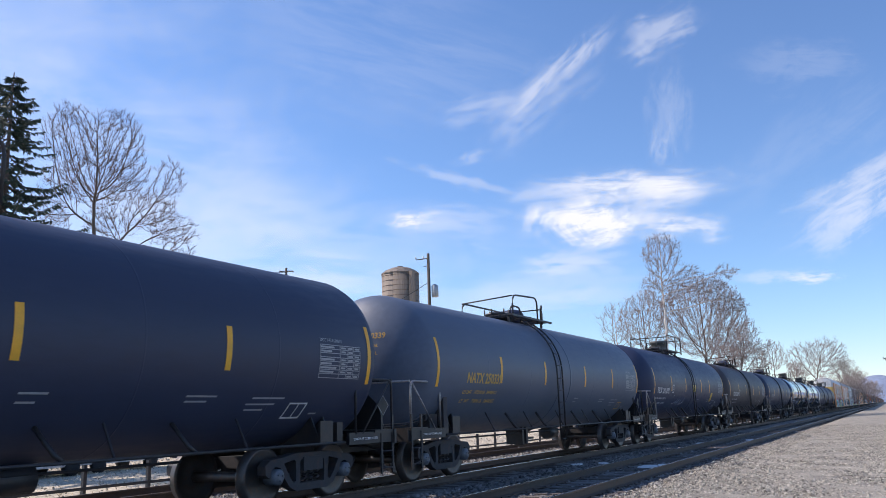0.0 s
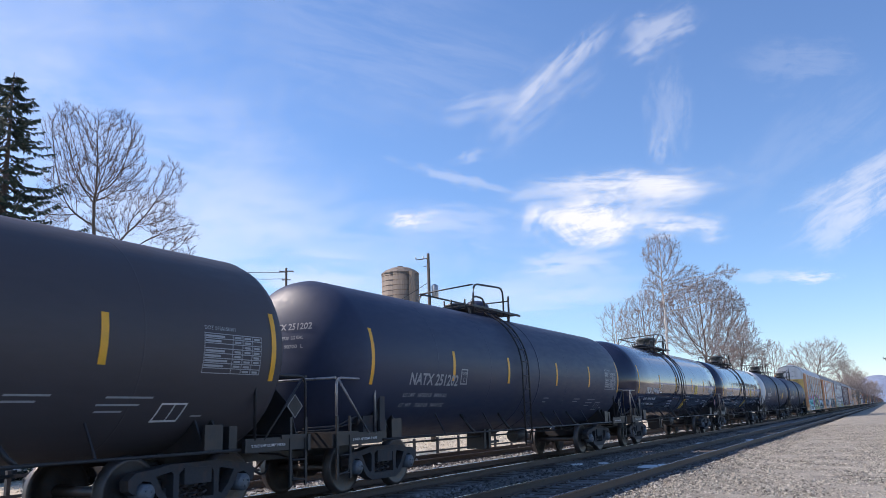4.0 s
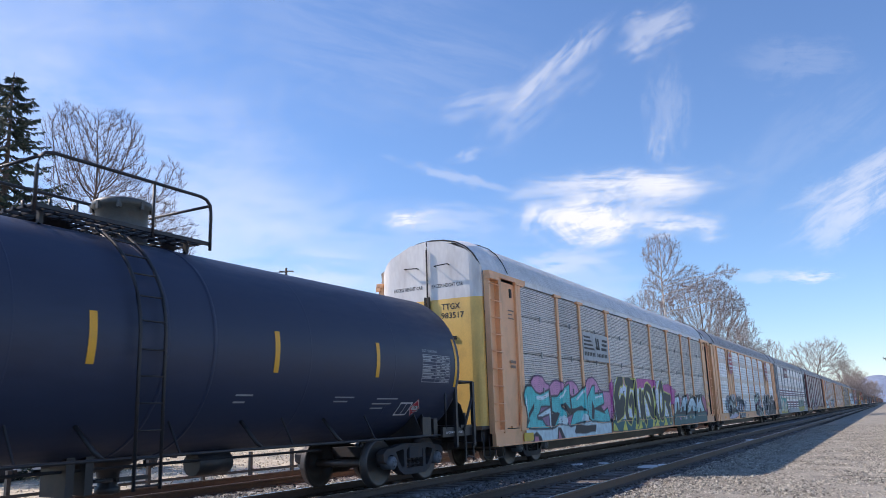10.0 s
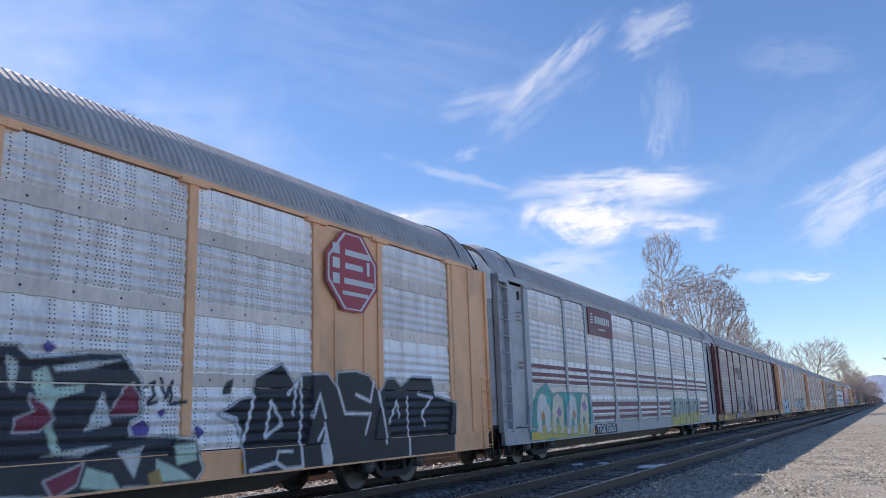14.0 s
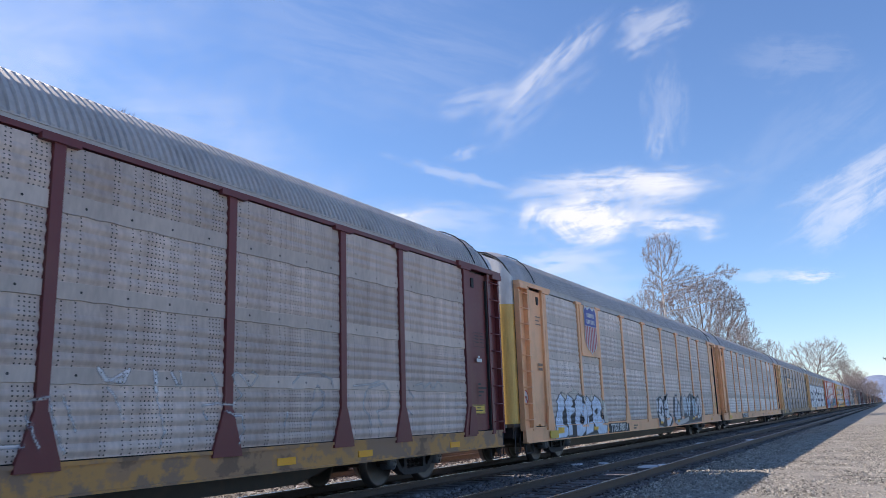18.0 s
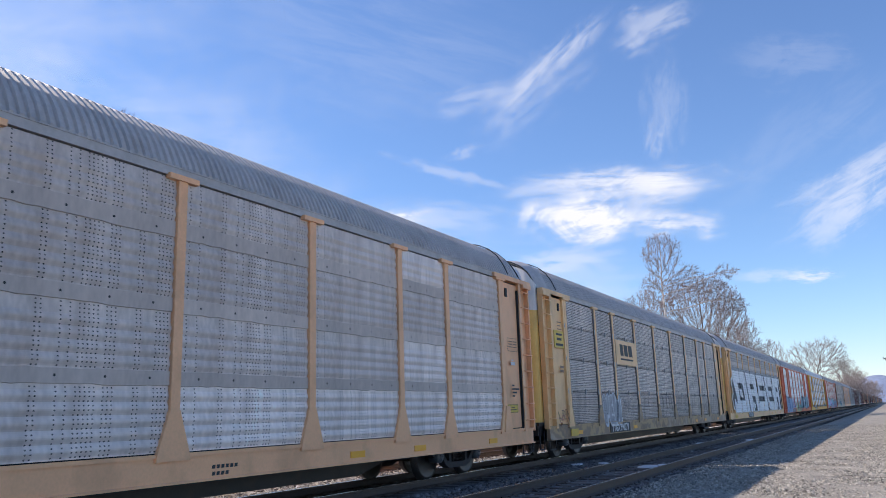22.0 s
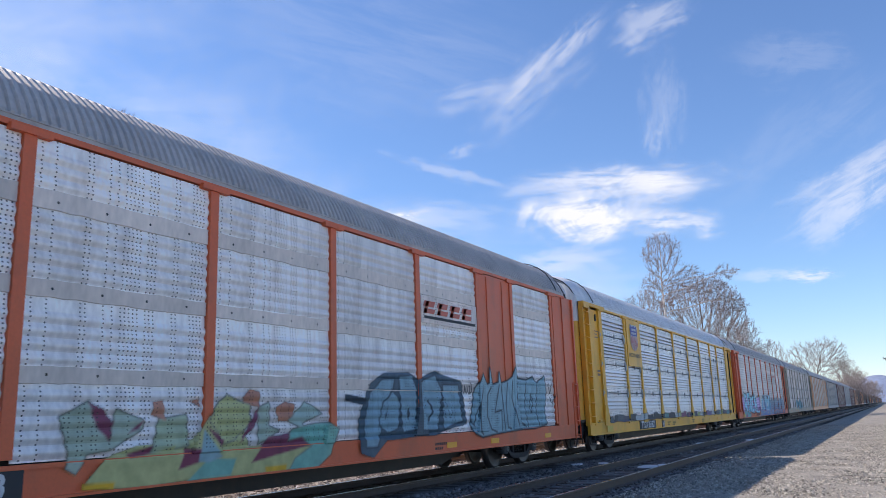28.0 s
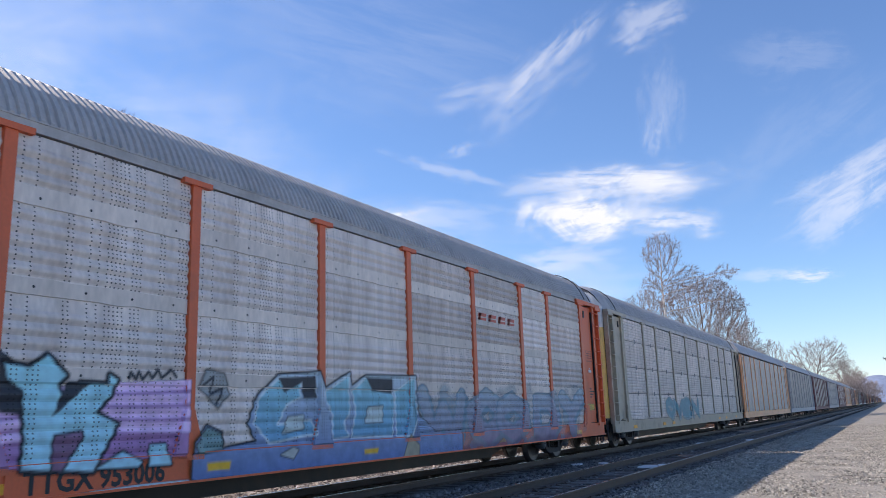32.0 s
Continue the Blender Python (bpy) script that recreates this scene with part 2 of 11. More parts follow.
def patched_paint(name, colours, rough=0.6):
    """Old paint touched up in patches: a blotchy ground with ragged edges between its colours."""
    m = mat(name, colours[0], rough, 0, 0.15, 1.2, 0.05, 12, GRIME, 0.25)
    n, l = m.node_tree.nodes, m.node_tree.links
    b = n["Principled BSDF"]
    tc, mp, no, ramp, mx = (n.new("ShaderNode" + k) for k in ("TexCoord", "Mapping", "TexNoise", "ValToRGB", "Mix"))
    mp.inputs["Scale"].default_value = (0.5, 1, 0.6)
    no.inputs["Scale"].default_value, no.inputs["Detail"].default_value, no.inputs["Roughness"].default_value = 1.5, 6.0, 0.6
    l.new(tc.outputs["Object"], mp.inputs[0]), l.new(mp.outputs[0], no.inputs["Vector"]), l.new(no.outputs["Fac"], ramp.inputs[0])
    r = ramp.color_ramp
    cuts = [0.36 + 0.27 * k / (len(colours) - 1) for k in range(len(colours) - 1)]
    for k, c in enumerate(colours):
        for at in ([cuts[k - 1] + 0.015] if k else [0.0]) + ([cuts[k] - 0.015] if k < len(cuts) else []):
            e = r.elements.new(at)
            e.color = (*c, 1)
    r.elements.remove(r.elements[-1])
    mx.data_type, mx.blend_type = "RGBA", "MIX"
    mx.inputs[0].default_value = 0.62
    l.new(b.inputs["Base Color"].links[0].from_socket, mx.inputs[6])
    l.new(ramp.outputs[0], mx.inputs[7])
    l.new(mx.outputs[2], b.inputs["Base Color"])
    return m


M["sill_rust"] = patched_paint("worn rusty orange sill paint", [(0.36, 0.21, 0.11), (0.12, 0.075, 0.055), (0.40, 0.23, 0.12), (0.64, 0.32, 0.07), (0.26, 0.17, 0.12)])
M["sill_cream"] = patched_paint("grimy patched cream sill paint", [(0.36, 0.23, 0.13), (0.20, 0.145, 0.11), (0.56, 0.38, 0.19), (0.30, 0.22, 0.16), (0.48, 0.38, 0.28)])
M["roof_grey"] = mat("galvanised corrugated roof", (0.46, 0.435, 0.42), 0.55, 0.0, 0.18, 0.8, 0.04, 12, GRIME, 0.25)
M["roof_pale"] = mat("pale galvanised corrugated roof", (0.74, 0.74, 0.74), 0.5, 0.0, 0.15, 0.8, 0.04, 12, GRIME, 0.2)
M["door_white"] = mat("white door paint", (0.74, 0.73, 0.71), 0.5, 0, 0.1, 1.2, 0.05, 14, RUST, 0.25, (1, 1, 0.3))
M["rubber"] = mat("black rubber seal", (0.015, 0.015, 0.016), 0.7, 0, 0.2)

M["gravel"] = mat("pale limestone gravel", (0.285, 0.262, 0.216), 0.9, 0, 0.55, 1.2, 0.9, 42, (0.19, 0.16, 0.13), 0.5)
M["stones"] = mat("loose gravel stones", (0.335, 0.31, 0.262), 0.9, 0, 0.25, 6, 0.3, 40, None, 0, (1, 1, 1), 0, 0.55)
M["ballast"] = mat("dark track ballast", (0.19, 0.178, 0.17), 0.95, 0, 0.45, 1.5, 1.0, 26, (0.09, 0.07, 0.06), 0.6)
M["ballast_pale"] = mat("clean pale ballast", (0.42, 0.41, 0.40), 0.95, 0, 0.4, 1.5, 1.0, 26, (0.2, 0.17, 0.14), 0.4)
M["tie"] = mat("creosoted wooden tie", (0.075, 0.06, 0.052), 0.9, 0, 0.4, 2.5, 0.4, 30, (0.2, 0.17, 0.15), 0.4, (1, 0.2, 1), 0, 0, 0.35)
M["leaf_litter"] = mat("dry grass and leaf litter", (0.50, 0.43, 0.32), 0.95, 0, 0.6, 2.2, 0.8, 11, (0.17, 0.15, 0.07), 0.6)
M["straw"] = mat("dry straw", (0.62, 0.53, 0.40), 0.9, 0, 0.2, 2, 0.0, 10, (0.2, 0.15, 0.09), 0.5, (1, 1, 1), 0, 0.6)
M["scrap"] = mat("pale weathered scrap", (0.66, 0.67, 0.68), 0.7, 0, 0.2, 4, 0.1, 30, (0.3, 0.28, 0.26), 0.4)
M["bark"] = mat("grey brown bark", (0.12, 0.095, 0.08), 0.9, 0, 0.35, 1.5, 0.3, 18)
M["bark_pale"] = mat("pale mottled bark", (0.60, 0.55, 0.50), 0.85, 0, 0.4, 1.2, 0.2, 10, (0.2, 0.16, 0.13), 0.5)
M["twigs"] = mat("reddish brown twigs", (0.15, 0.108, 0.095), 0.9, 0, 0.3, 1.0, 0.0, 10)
# Distant crowns get lightened twig colours, with their sunlit paleness put in.
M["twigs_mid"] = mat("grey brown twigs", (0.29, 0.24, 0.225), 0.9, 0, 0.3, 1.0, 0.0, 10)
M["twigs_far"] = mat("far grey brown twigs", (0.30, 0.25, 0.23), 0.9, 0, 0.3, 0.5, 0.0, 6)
M["needles"] = mat("dark spruce needles", (0.045, 0.068, 0.052), 0.7, 0, 0.35, 0.8, 0.0, 12, (0.06, 0.075, 0.03), 0.5, (1, 1, 1), 0, 0.4)
M["silo_staves"] = mat("weathered concrete staves", (0.24, 0.20, 0.165), 0.9, 0, 0.3, 0.5, 0.3, 6, (0.12, 0.085, 0.06), 0.8, (1, 1, 0.12))
M["pole_wood"] = mat("weathered pole wood", (0.10, 0.08, 0.065), 0.9, 0, 0.3, 2, 0.2, 20, None, 0, (1, 1, 0.1))
M["galvanised"] = mat("galvanised metal", (0.4, 0.41, 0.42), 0.5, 0.6, 0.15, 3, 0.05, 20)
# Distance haze is mixed into the hillside's base colour.
M["hill"] = mat("haze-tinted far wooded hillside", (0.22, 0.27, 0.38), 1.0, 0, 0.3, 0.01, 0, 0.08)


# ---- mesh helpers ----
def box(bm, cx, cy, cz, sx, sy, sz, m=None):
    vs = [bm.verts.new(Vector((cx + i * sx / 2, cy + j * sy / 2, cz + k * sz / 2))) for i in (-1, 1) for j in (-1, 1) for k in (-1, 1)]
    if m:
        for v in vs:
            v.co = m @ v.co
    for f in ((0, 1, 3, 2), (4, 6, 7, 5), (0, 4, 5, 1), (2, 3, 7, 6), (0, 2, 6, 4), (1, 5, 7, 3)):
        bm.faces.new([vs[i] for i in f])
    return vs


def tube(bm, pts, r, seg=6, caps=True):
    """A round bar along a line of points; r may be a list."""
    pts = [Vector(p) for p in pts]
    rs = r if isinstance(r, (list, tuple)) else [r] * len(pts)
    rings = []
    for i, p in enumerate(pts):
        d = (pts[min(i + 1, len(pts) - 1)] - pts[max(i - 1, 0)]).normalized()
        a = d.cross(Vector((0, 0, 1)) if abs(d.z) < 0.9 else Vector((1, 0, 0))).normalized()
        b = d.cross(a)
        rings.append([bm.verts.new(p + rs[i] * (a * math.cos(2 * math.pi * k / seg) + b * math.sin(2 * math.pi * k / seg))) for k in range(seg)])
    for r0, r1 in zip(rings, rings[1:]):
        for k in range(seg):
            bm.faces.new((r0[k], r0[(k + 1) % seg], r1[(k + 1) % seg], r1[k])).smooth = seg > 5
    if caps:
        bm.faces.new(rings[0][::-1]), bm.faces.new(rings[-1])


def bend(pts, r=0.12, n=3):
    """The line with its inner corners rounded."""
    pts = [Vector(p) for p in pts]
    out = [pts[0]]
    for a, b, c in zip(pts, pts[1:], pts[2:]):
        p0, p1 = b + (a - b).normalized() * min(r, (a - b).length / 2), b + (c - b).normalized() * min(r, (c - b).length / 2)
        for i in range(n + 1):
            k = i / n
            out.append(p0 * (1 - k) ** 2 + b * 2 * k * (1 - k) + p1 * k * k)
    return out + [pts[-1]]


def lathe(bm, prof, axis="x", seg=32, origin=(0, 0, 0), smooth=True):
    """Turns a profile of (along, radius) round an axis."""
    o = Vector(origin)
    rings = []
    for a, r in prof:
        ring = []
        for k in range(seg):
            c, s = r * math.cos(2 * math.pi * k / seg), r * math.sin(2 * math.pi * k / seg)
            ring.append(bm.verts.new(o + Vector({"x": (a, c, s), "y": (c, a, s), "z": (c, s, a)}[axis])))
        rings.append(ring)
    for r0, r1 in zip(rings, rings[1:]):
        for k in range(seg):
            bm.faces.new((r0[k], r0[(k + 1) % seg], r1[(k + 1) % seg], r1[k])).smooth = smooth
    bm.faces.new(rings[0][::-1]), bm.faces.new(rings[-1])


def prism(bm, outline, depth, m):
    """A flat outline of (x, y), given depth along z, put by m."""
    lo = [bm.verts.new(m @ Vector((x, y, 0))) for x, y in outline]
    hi = [bm.verts.new(m @ Vector((x, y, depth))) for x, y in outline]
    bm.faces.new(lo[::-1]), bm.faces.new(hi)
    for i in range(len(outline)):
        j = (i + 1) % len(outline)
        bm.faces.new((lo[i], lo[j], hi[j], hi[i]))


MESHES = {}


def cached(key, build):
    if key not in MESHES:
        bm = bmesh.new()
        build(bm)
        bmesh.ops.recalc_face_normals(bm, faces=bm.faces)
        MESHES[key] = bpy.data.meshes.new(str(key[0] if isinstance(key, tuple) else key))
        MESHES[key].materials.append(None)
        bm.to_mesh(MESHES[key])
        bm.free()
    return MESHES[key]


def part(name, mesh, material, parent, label="", at=None):
    """One mesh object under a thing; mesh: a bmesh, or a mesh that several share."""
    if isinstance(mesh, bmesh.types.BMesh):
        bm, mesh = mesh, bpy.data.meshes.new(name)
        bmesh.ops.recalc_face_normals(bm, faces=bm.faces)
        bm.to_mesh(mesh)
        bm.free()
        mesh.materials.append(None)
    elif not mesh.materials:
        mesh.materials.append(None)
    ob = new(name, mesh)
    ob.material_slots[0].link, ob.material_slots[0].material = "OBJECT", material
    if parent:
        ob.parent = parent
    if at is not None:
        ob.matrix_basis = at
    return tagged(ob, label)


TEXTS = {}


def letters(text, bold=0.014):
    """Points and faces of a line of text, one unit high, in the built-in font."""
    key = (text, bold)
    if key not in TEXTS:
        c = bpy.data.curves.new("letters", "FONT")
        c.body, c.resolution_u, c.offset = text, 2, bold
        o = bpy.data.objects.new("letters", c)
        me = o.to_mesh()
        bm = bmesh.new()
        bm.from_mesh(me)
        bmesh.ops.triangulate(bm, faces=bm.faces)
        TEXTS[key] = ([v.co.copy() for v in bm.verts], [[v.index for v in f.verts] for f in bm.faces])
        bm.free()
        o.to_mesh_clear()
        bpy.data.objects.remove(o)
        bpy.data.curves.remove(c)
    return TEXTS[key]


def write(bm, text, size, put, squeeze=1.0, slant=0.0, width=None, bold=0.014):
    vs, fs = letters(text, bold)
    if width:
        squeeze = width / (max(v.x for v in vs) * size)
    made = [bm.verts.new(put(v.x * size * squeeze + v.y * size * slant, v.y * size)) for v in vs]
    for f in fs:
        try:
            bm.faces.new([made[i] for i in f])
        except ValueError:
            pass


def thing(name, label, category, group, at):
    e = new(name)
    e.matrix_basis = at
    e.empty_display_size = 0.2
    return tagged(e, label, category, group)


MOVING, WHEELS = [], []

# ---- ground ----
def sheet(name, rows, xs, material, label, kind="structure", rough_z=0.0, cuts=1, parent=None, seed=0):
    """A long strip of ground with the cross-section rows of (y, z), laid along the xs."""
    bm = bmesh.new()
    grid = []
    for x in xs:
        grid.append([bm.verts.new((x, y, z + rough_z * noise.noise(Vector((x * 0.9, y * 0.9, seed))))) for y, z in rows])
    for a, b in zip(grid, grid[1:]):
        for i in range(len(rows) - 1):
            bm.faces.new((a[i], b[i], b[i + 1], a[i + 1])).smooth = True
    ob = part(name, bm, material, parent, label)
    return tagged(ob, "", "", "", kind)


def spaced(a, b, step):
    n = max(int((b - a) / step), 1)
    return [a + (b - a) * i / n for i in range(n + 1)]


FAR = spaced(120, 600, 24) + spaced(600, 2600, 250)[1:]
XS = spaced(-40, 4, 2) + spaced(4, 60, 0.5)[1:] + spaced(60, 120, 3)[1:] + FAR[1:]
ground = sheet("ground", [(-1200, -3), (-200, -0.6), (-40, -0.45), (24, -0.42), (60, -0.5), (300, -1.5), (1200, -4)], [-600, -200, -60, 0, 60, 200, 600, 1200, 2400, 3600], M["leaf_litter"], "dry winter grass and fallen leaves beside the tracks")
ys = spaced(-14, 4.3, 0.55)
sheet("gravel_yard", [(-60, -0.4), (-30, -0.2)] + [(y, -0.13 - (0.05 if y > 3.6 else 0)) for y in ys] + [(4.5, -0.36)], XS, M["gravel"], "sunlit pale gravel yard beside the tracks", rough_z=0.035)


sheet("track_bed", [(3.9, -0.36), (4.3, -0.2), (4.9, -0.19), (5.66, -0.2), (6.4, -0.19), (7.0, -0.2), (7.65, -0.24), (8.3, -0.19), (8.9, -0.18), (9.67, -0.2), (10.4, -0.18), (11.0, -0.2), (11.4, -0.26)], XS, M["ballast"], "dark oily crushed-stone ballast between the rails", rough_z=0.03, seed=3)
sheet("side_ballast", [(11.38, -0.27), (11.9, -0.24), (12.5, -0.2), (13.68, -0.2), (14.9, -0.2), (15.4, -0.25), (16.2, -0.43)], XS, M["ballast_pale"], "pale sunlit ballast under the siding track", rough_z=0.03, seed=5)

RAIL = [(-0.07, 0), (0.07, 0), (0.07, 0.015), (0.012, 0.035), (0.01, 0.125), (0.036, 0.135), (0.036, 0.168), (-0.036, 0.168), (-0.036, 0.135), (-0.01, 0.125), (-0.012, 0.035), (-0.07, 0.015)]


def rail_mesh(bm):
    rings = []
    for x in (-60, 40, 150, 2600):
        rings.append([bm.verts.new((x, y, z - 0.17)) for y, z in RAIL])
    for a, b in zip(rings, rings[1:]):
        for i in range(len(RAIL)):
            j = (i + 1) % len(RAIL)
            bm.faces.new((a[i], a[j], b[j], b[i]))


def rail_top(bm):
    for a, b in ((-60, 2600),):
        box(bm, (a + b) / 2, 0, -0.0005, b - a, 0.05, 0.003)


def tie_mesh(bm):
    vs = box(bm, 0, 0, -0.255, 0.23, 2.6, 0.17)
    for v in vs:
        v.co += Vector((random.uniform(-0.01, 0.01), random.uniform(-0.02, 0.02), random.uniform(-0.006, 0.006)))


def plate_mesh(bm):
    for s in (-1, 1):
        box(bm, 0, s * 0.753, -0.168, 0.19, 0.34, 0.018)
        for i in (-1, 1):
            box(bm, 0.05 * i, s * 0.753 + 0.1 * i, -0.15, 0.03, 0.03, 0.03)


rng = random.Random(4)
for k, yc in enumerate((Y1, YC, Y3)):
    track = thing("railway_track", ("empty track with polished rails on dark ballast", "track that carries the freight train", "rusty siding track behind the train")[k], "track", "parallel tracks", pose(0, 0, 0))
    track["kind"] = "structure"
    for s in (-1, 1):
        r = part("rail", cached("rail", rail_mesh), M["rail_steel"], track, at=pose(0, yc + s * 0.753, 0))
        part("rail_head", cached("rail_head", rail_top), M["rail_head"] if k < 2 else M["rail_steel"], r)
    far = bmesh.new()
    x = -20.0
    while x < 420:
        m = pose(x, yc + rng.uniform(-0.05, 0.05), rng.uniform(-0.012, 0.006) - 0.004, 0, 0, rng.uniform(-1.5, 1.5))
        if 8 < x < (62 if k < 2 else 45):
            t = part("tie", cached("tie", tie_mesh), M["tie"], track, at=m)
            part("tie_plate", cached("tie_plate", plate_mesh), M["rail_steel"], t)
        else:
            box(far, 0, 0, -0.255, 0.23, 2.6, 0.17, m)
        x += 0.53
    tagged(part("far_ties", far, M["tie"], track), kind="stuff")

# loose stones on the yard and along the ballast
def scatter(name, label, material, count, place, size, seed):
    r = np.random.RandomState(seed)
    base = np.array([(1, 0, 0), (-1, 0, 0), (0, 1, 0), (0, -1, 0), (0, 0, 1), (0, 0, -1)], float)
    tris = np.array([(0, 2, 4), (2, 1, 4), (1, 3, 4), (3, 0, 4), (2, 0, 5), (1, 2, 5), (3, 1, 5), (0, 3, 5)])
    spots = np.array([place(r) for i in range(count)])
    s = size * np.exp(r.normal(0, 0.4, (count, 1))) * np.stack([r.uniform(0.6, 1.2, count), r.uniform(0.6, 1.2, count), r.uniform(0.4, 0.9, count)], 1)
    p = (base[None] + r.uniform(-0.3, 0.3, (count, 6, 3))) * s[:, None, :]
    a = r.uniform(0, 6.28, (count, 1))
    c, d = np.cos(a), np.sin(a)
    p = np.stack([p[..., 0] * c - p[..., 1] * d, p[..., 0] * d + p[..., 1] * c, p[..., 2]], 2) + spots[:, None, :]
    F = tris[None] + 6 * np.arange(count)[:, None, None]
    me = bpy.data.meshes.new(name)
    me.from_pydata(p.reshape(-1, 3).tolist(), [], F.reshape(-1, 3).tolist())
    ob = part(name, me, material, None, label)
    return tagged(ob, "", "gravel", "", "stuff")


def on_yard(r):
    x = 9 + 52 * r.rand() ** 1.7
    return x, r.uniform(max(-7.5, -x * 0.06 - 2.5), 4.35), -0.125


def on_bed(r):
    x = 9 + 42 * r.rand() ** 1.6
    y = r.choice([r.uniform(4.0, 8.4), r.uniform(4.0, 5.0), r.uniform(6.2, 8.3), r.uniform(10.9, 12.2)])
    return x, y, -0.185


def on_siding(r):
    return 12 + 45 * r.rand() ** 1.4, r.uniform(11.3, 15.6), -0.19


scatter("gravel_stones", "loose pale limestone stones on the yard", M["stones"], 64000, on_yard, 0.020, 1)
scatter("ballast_stones", "dark ballast stones round the ties", mat("dark ballast stones", (0.17, 0.16, 0.155), 0.95, 0, 0.3, 6, 0.3, 40, None, 0, (1, 1, 1), 0, 0.6), 20000, on_bed, 0.030, 2)
scatter("siding_stones", "pale ballast stones by the siding", M["stones"], 9000, on_siding, 0.036, 3)


# dry grass, stalks and fallen leaves beyond the siding
def dry_growth(count, seed):
    r = np.random.RandomState(seed)
    x, y = 3 + 62 * r.rand(count) ** 1.15, 15.6 + 18 * r.rand(count) ** 1.5
    tuft = 0.5 + 0.5 * np.sin(x * 1.7 + 1.3 * np.sin(y * 1.1)) * np.sin(y * 1.3 + x * 0.4)
    h = (0.03 + 0.13 * tuft * r.rand(count)) * np.exp(r.normal(0, 0.3, count))
    a = r.uniform(0, 6.28, count)
    w = r.uniform(0.006, 0.02, count) + 0.03 * (h < 0.08)
    lean = r.normal(0, 0.6, (count, 2)) * h[:, None]
    foot = np.stack([x, y, np.full(count, -0.44)], 1)
    side = np.stack([np.cos(a) * w, np.sin(a) * w, 0 * w], 1)
    tip = foot + np.stack([lean[:, 0], lean[:, 1], h], 1)
    P = np.stack([foot - side, foot + side, tip + side * 0.4, tip - side * 0.4], 1)
    F = np.arange(4 * count).reshape(-1, 4)
    me = bpy.data.meshes.new("dry_grass")
    me.from_pydata(P.reshape(-1, 3).tolist(), [], F.tolist())
    tagged(part("dry_grass", me, M["straw"], None, "dry winter grass and stalks beyond the siding"), "", "grass", "", "stuff")


dry_growth(16000, 12)

# pale flattened scraps lying between the rails
for k, (x, y, w, d) in enumerate(((22.1, 8.0, 0.5, 0.35), (22.6, 7.4, 0.45, 0.3), (21.4, 5.75, 0.9, 0.5), (21.9, 5.5, 0.6, 0.35), (38.0, 5.6, 1.0, 0.45), (35.1, 7.2, 0.8, 0.3))):
    bm = bmesh.new()
    r = random.Random(70 + k)
    n = 11
    ring = [(w * (0.5 + r.uniform(-0.12, 0.12)) * math.cos(2 * math.pi * i / n), d * (0.5 + r.uniform(-0.15, 0.15)) * math.sin(2 * math.pi * i / n)) for i in range(n)]
    low = [bm.verts.new((p, q, 0)) for p, q in ring]
    high = [bm.verts.new((p * 0.93, q * 0.93, 0.025 + r.uniform(0, 0.01))) for p, q in ring]
    bm.faces.new(high)
    for i in range(n):
        bm.faces.new((low[i], low[(i + 1) % n], high[(i + 1) % n], high[i]))
    tagged(part("scrap", bm, M["scrap"], None, "pale flattened scrap lying on the track bed", at=pose(x, y, -0.172)), category="debris", group="pale scraps on the track bed")


# ---- trucks and couplers, shared by all cars ----
def side_frame_mesh(bm):
    # cast arch with a rounded outline and three windows, its rims swollen outwards
    out = [(-1.16, 0.64), (-1.05, 0.72), (-0.78, 0.745), (-0.45, 0.80), (0.45, 0.80), (0.78, 0.745), (1.05, 0.72), (1.16, 0.64), (1.15, 0.50), (1.04, 0.44), (1.02, 0.56), (0.92, 0.615), (0.80, 0.59), (0.74, 0.47), (0.58, 0.28), (0.40, 0.20), (-0.40, 0.20), (-0.58, 0.28), (-0.74, 0.47), (-0.80, 0.59), (-0.92, 0.615), (-1.02, 0.56), (-1.04, 0.44), (-1.15, 0.50)]
    gaps = [[(-0.72, 0.655), (-0.46, 0.70), (-0.42, 0.66), (-0.42, 0.36), (-0.48, 0.335), (-0.60, 0.46)], [(0.72, 0.655), (0.46, 0.70), (0.42, 0.66), (0.42, 0.36), (0.48, 0.335), (0.60, 0.46)], [(-0.28, 0.70), (0.28, 0.70), (0.32, 0.66), (0.32, 0.32), (-0.32, 0.32), (-0.32, 0.66)]]
    edges = []
    for loop in [out] + gaps:
        vs = [bm.verts.new((x, -0.085, z)) for x, z in loop]
        edges += [bm.edges.new((vs[i], vs[(i + 1) % len(vs)])) for i in range(len(vs))]
    bmesh.ops.triangle_fill(bm, use_beauty=True, edges=edges)
    made = bmesh.ops.extrude_face_region(bm, geom=bm.faces[:])
    bmesh.ops.translate(bm, verts=[g for g in made["geom"] if isinstance(g, bmesh.types.BMVert)], vec=(0, 0.17, 0))


def bearing_mesh(bm):
    lathe(bm, [(-0.16, 0.03), (-0.16, 0.085), (-0.135, 0.105), (-0.13, 0.125), (0.1, 0.125)], "y", 18)
    for k in range(3):
        a = k * 2.0944 + 0.4
        lathe(bm, [(-0.178, 0.018), (-0.15, 0.02)], "y", 6, (0.055 * math.cos(a), 0, 0.055 * math.sin(a)))


def spring_mesh(bm):
    for i in (-1, 0, 1):
        tube(bm, [(0.17 * i + 0.065 * math.cos(k * 1.05), 0.065 * math.sin(k * 1.05), 0.31 + 0.017 * k) for k in range(19)], 0.017, 5)


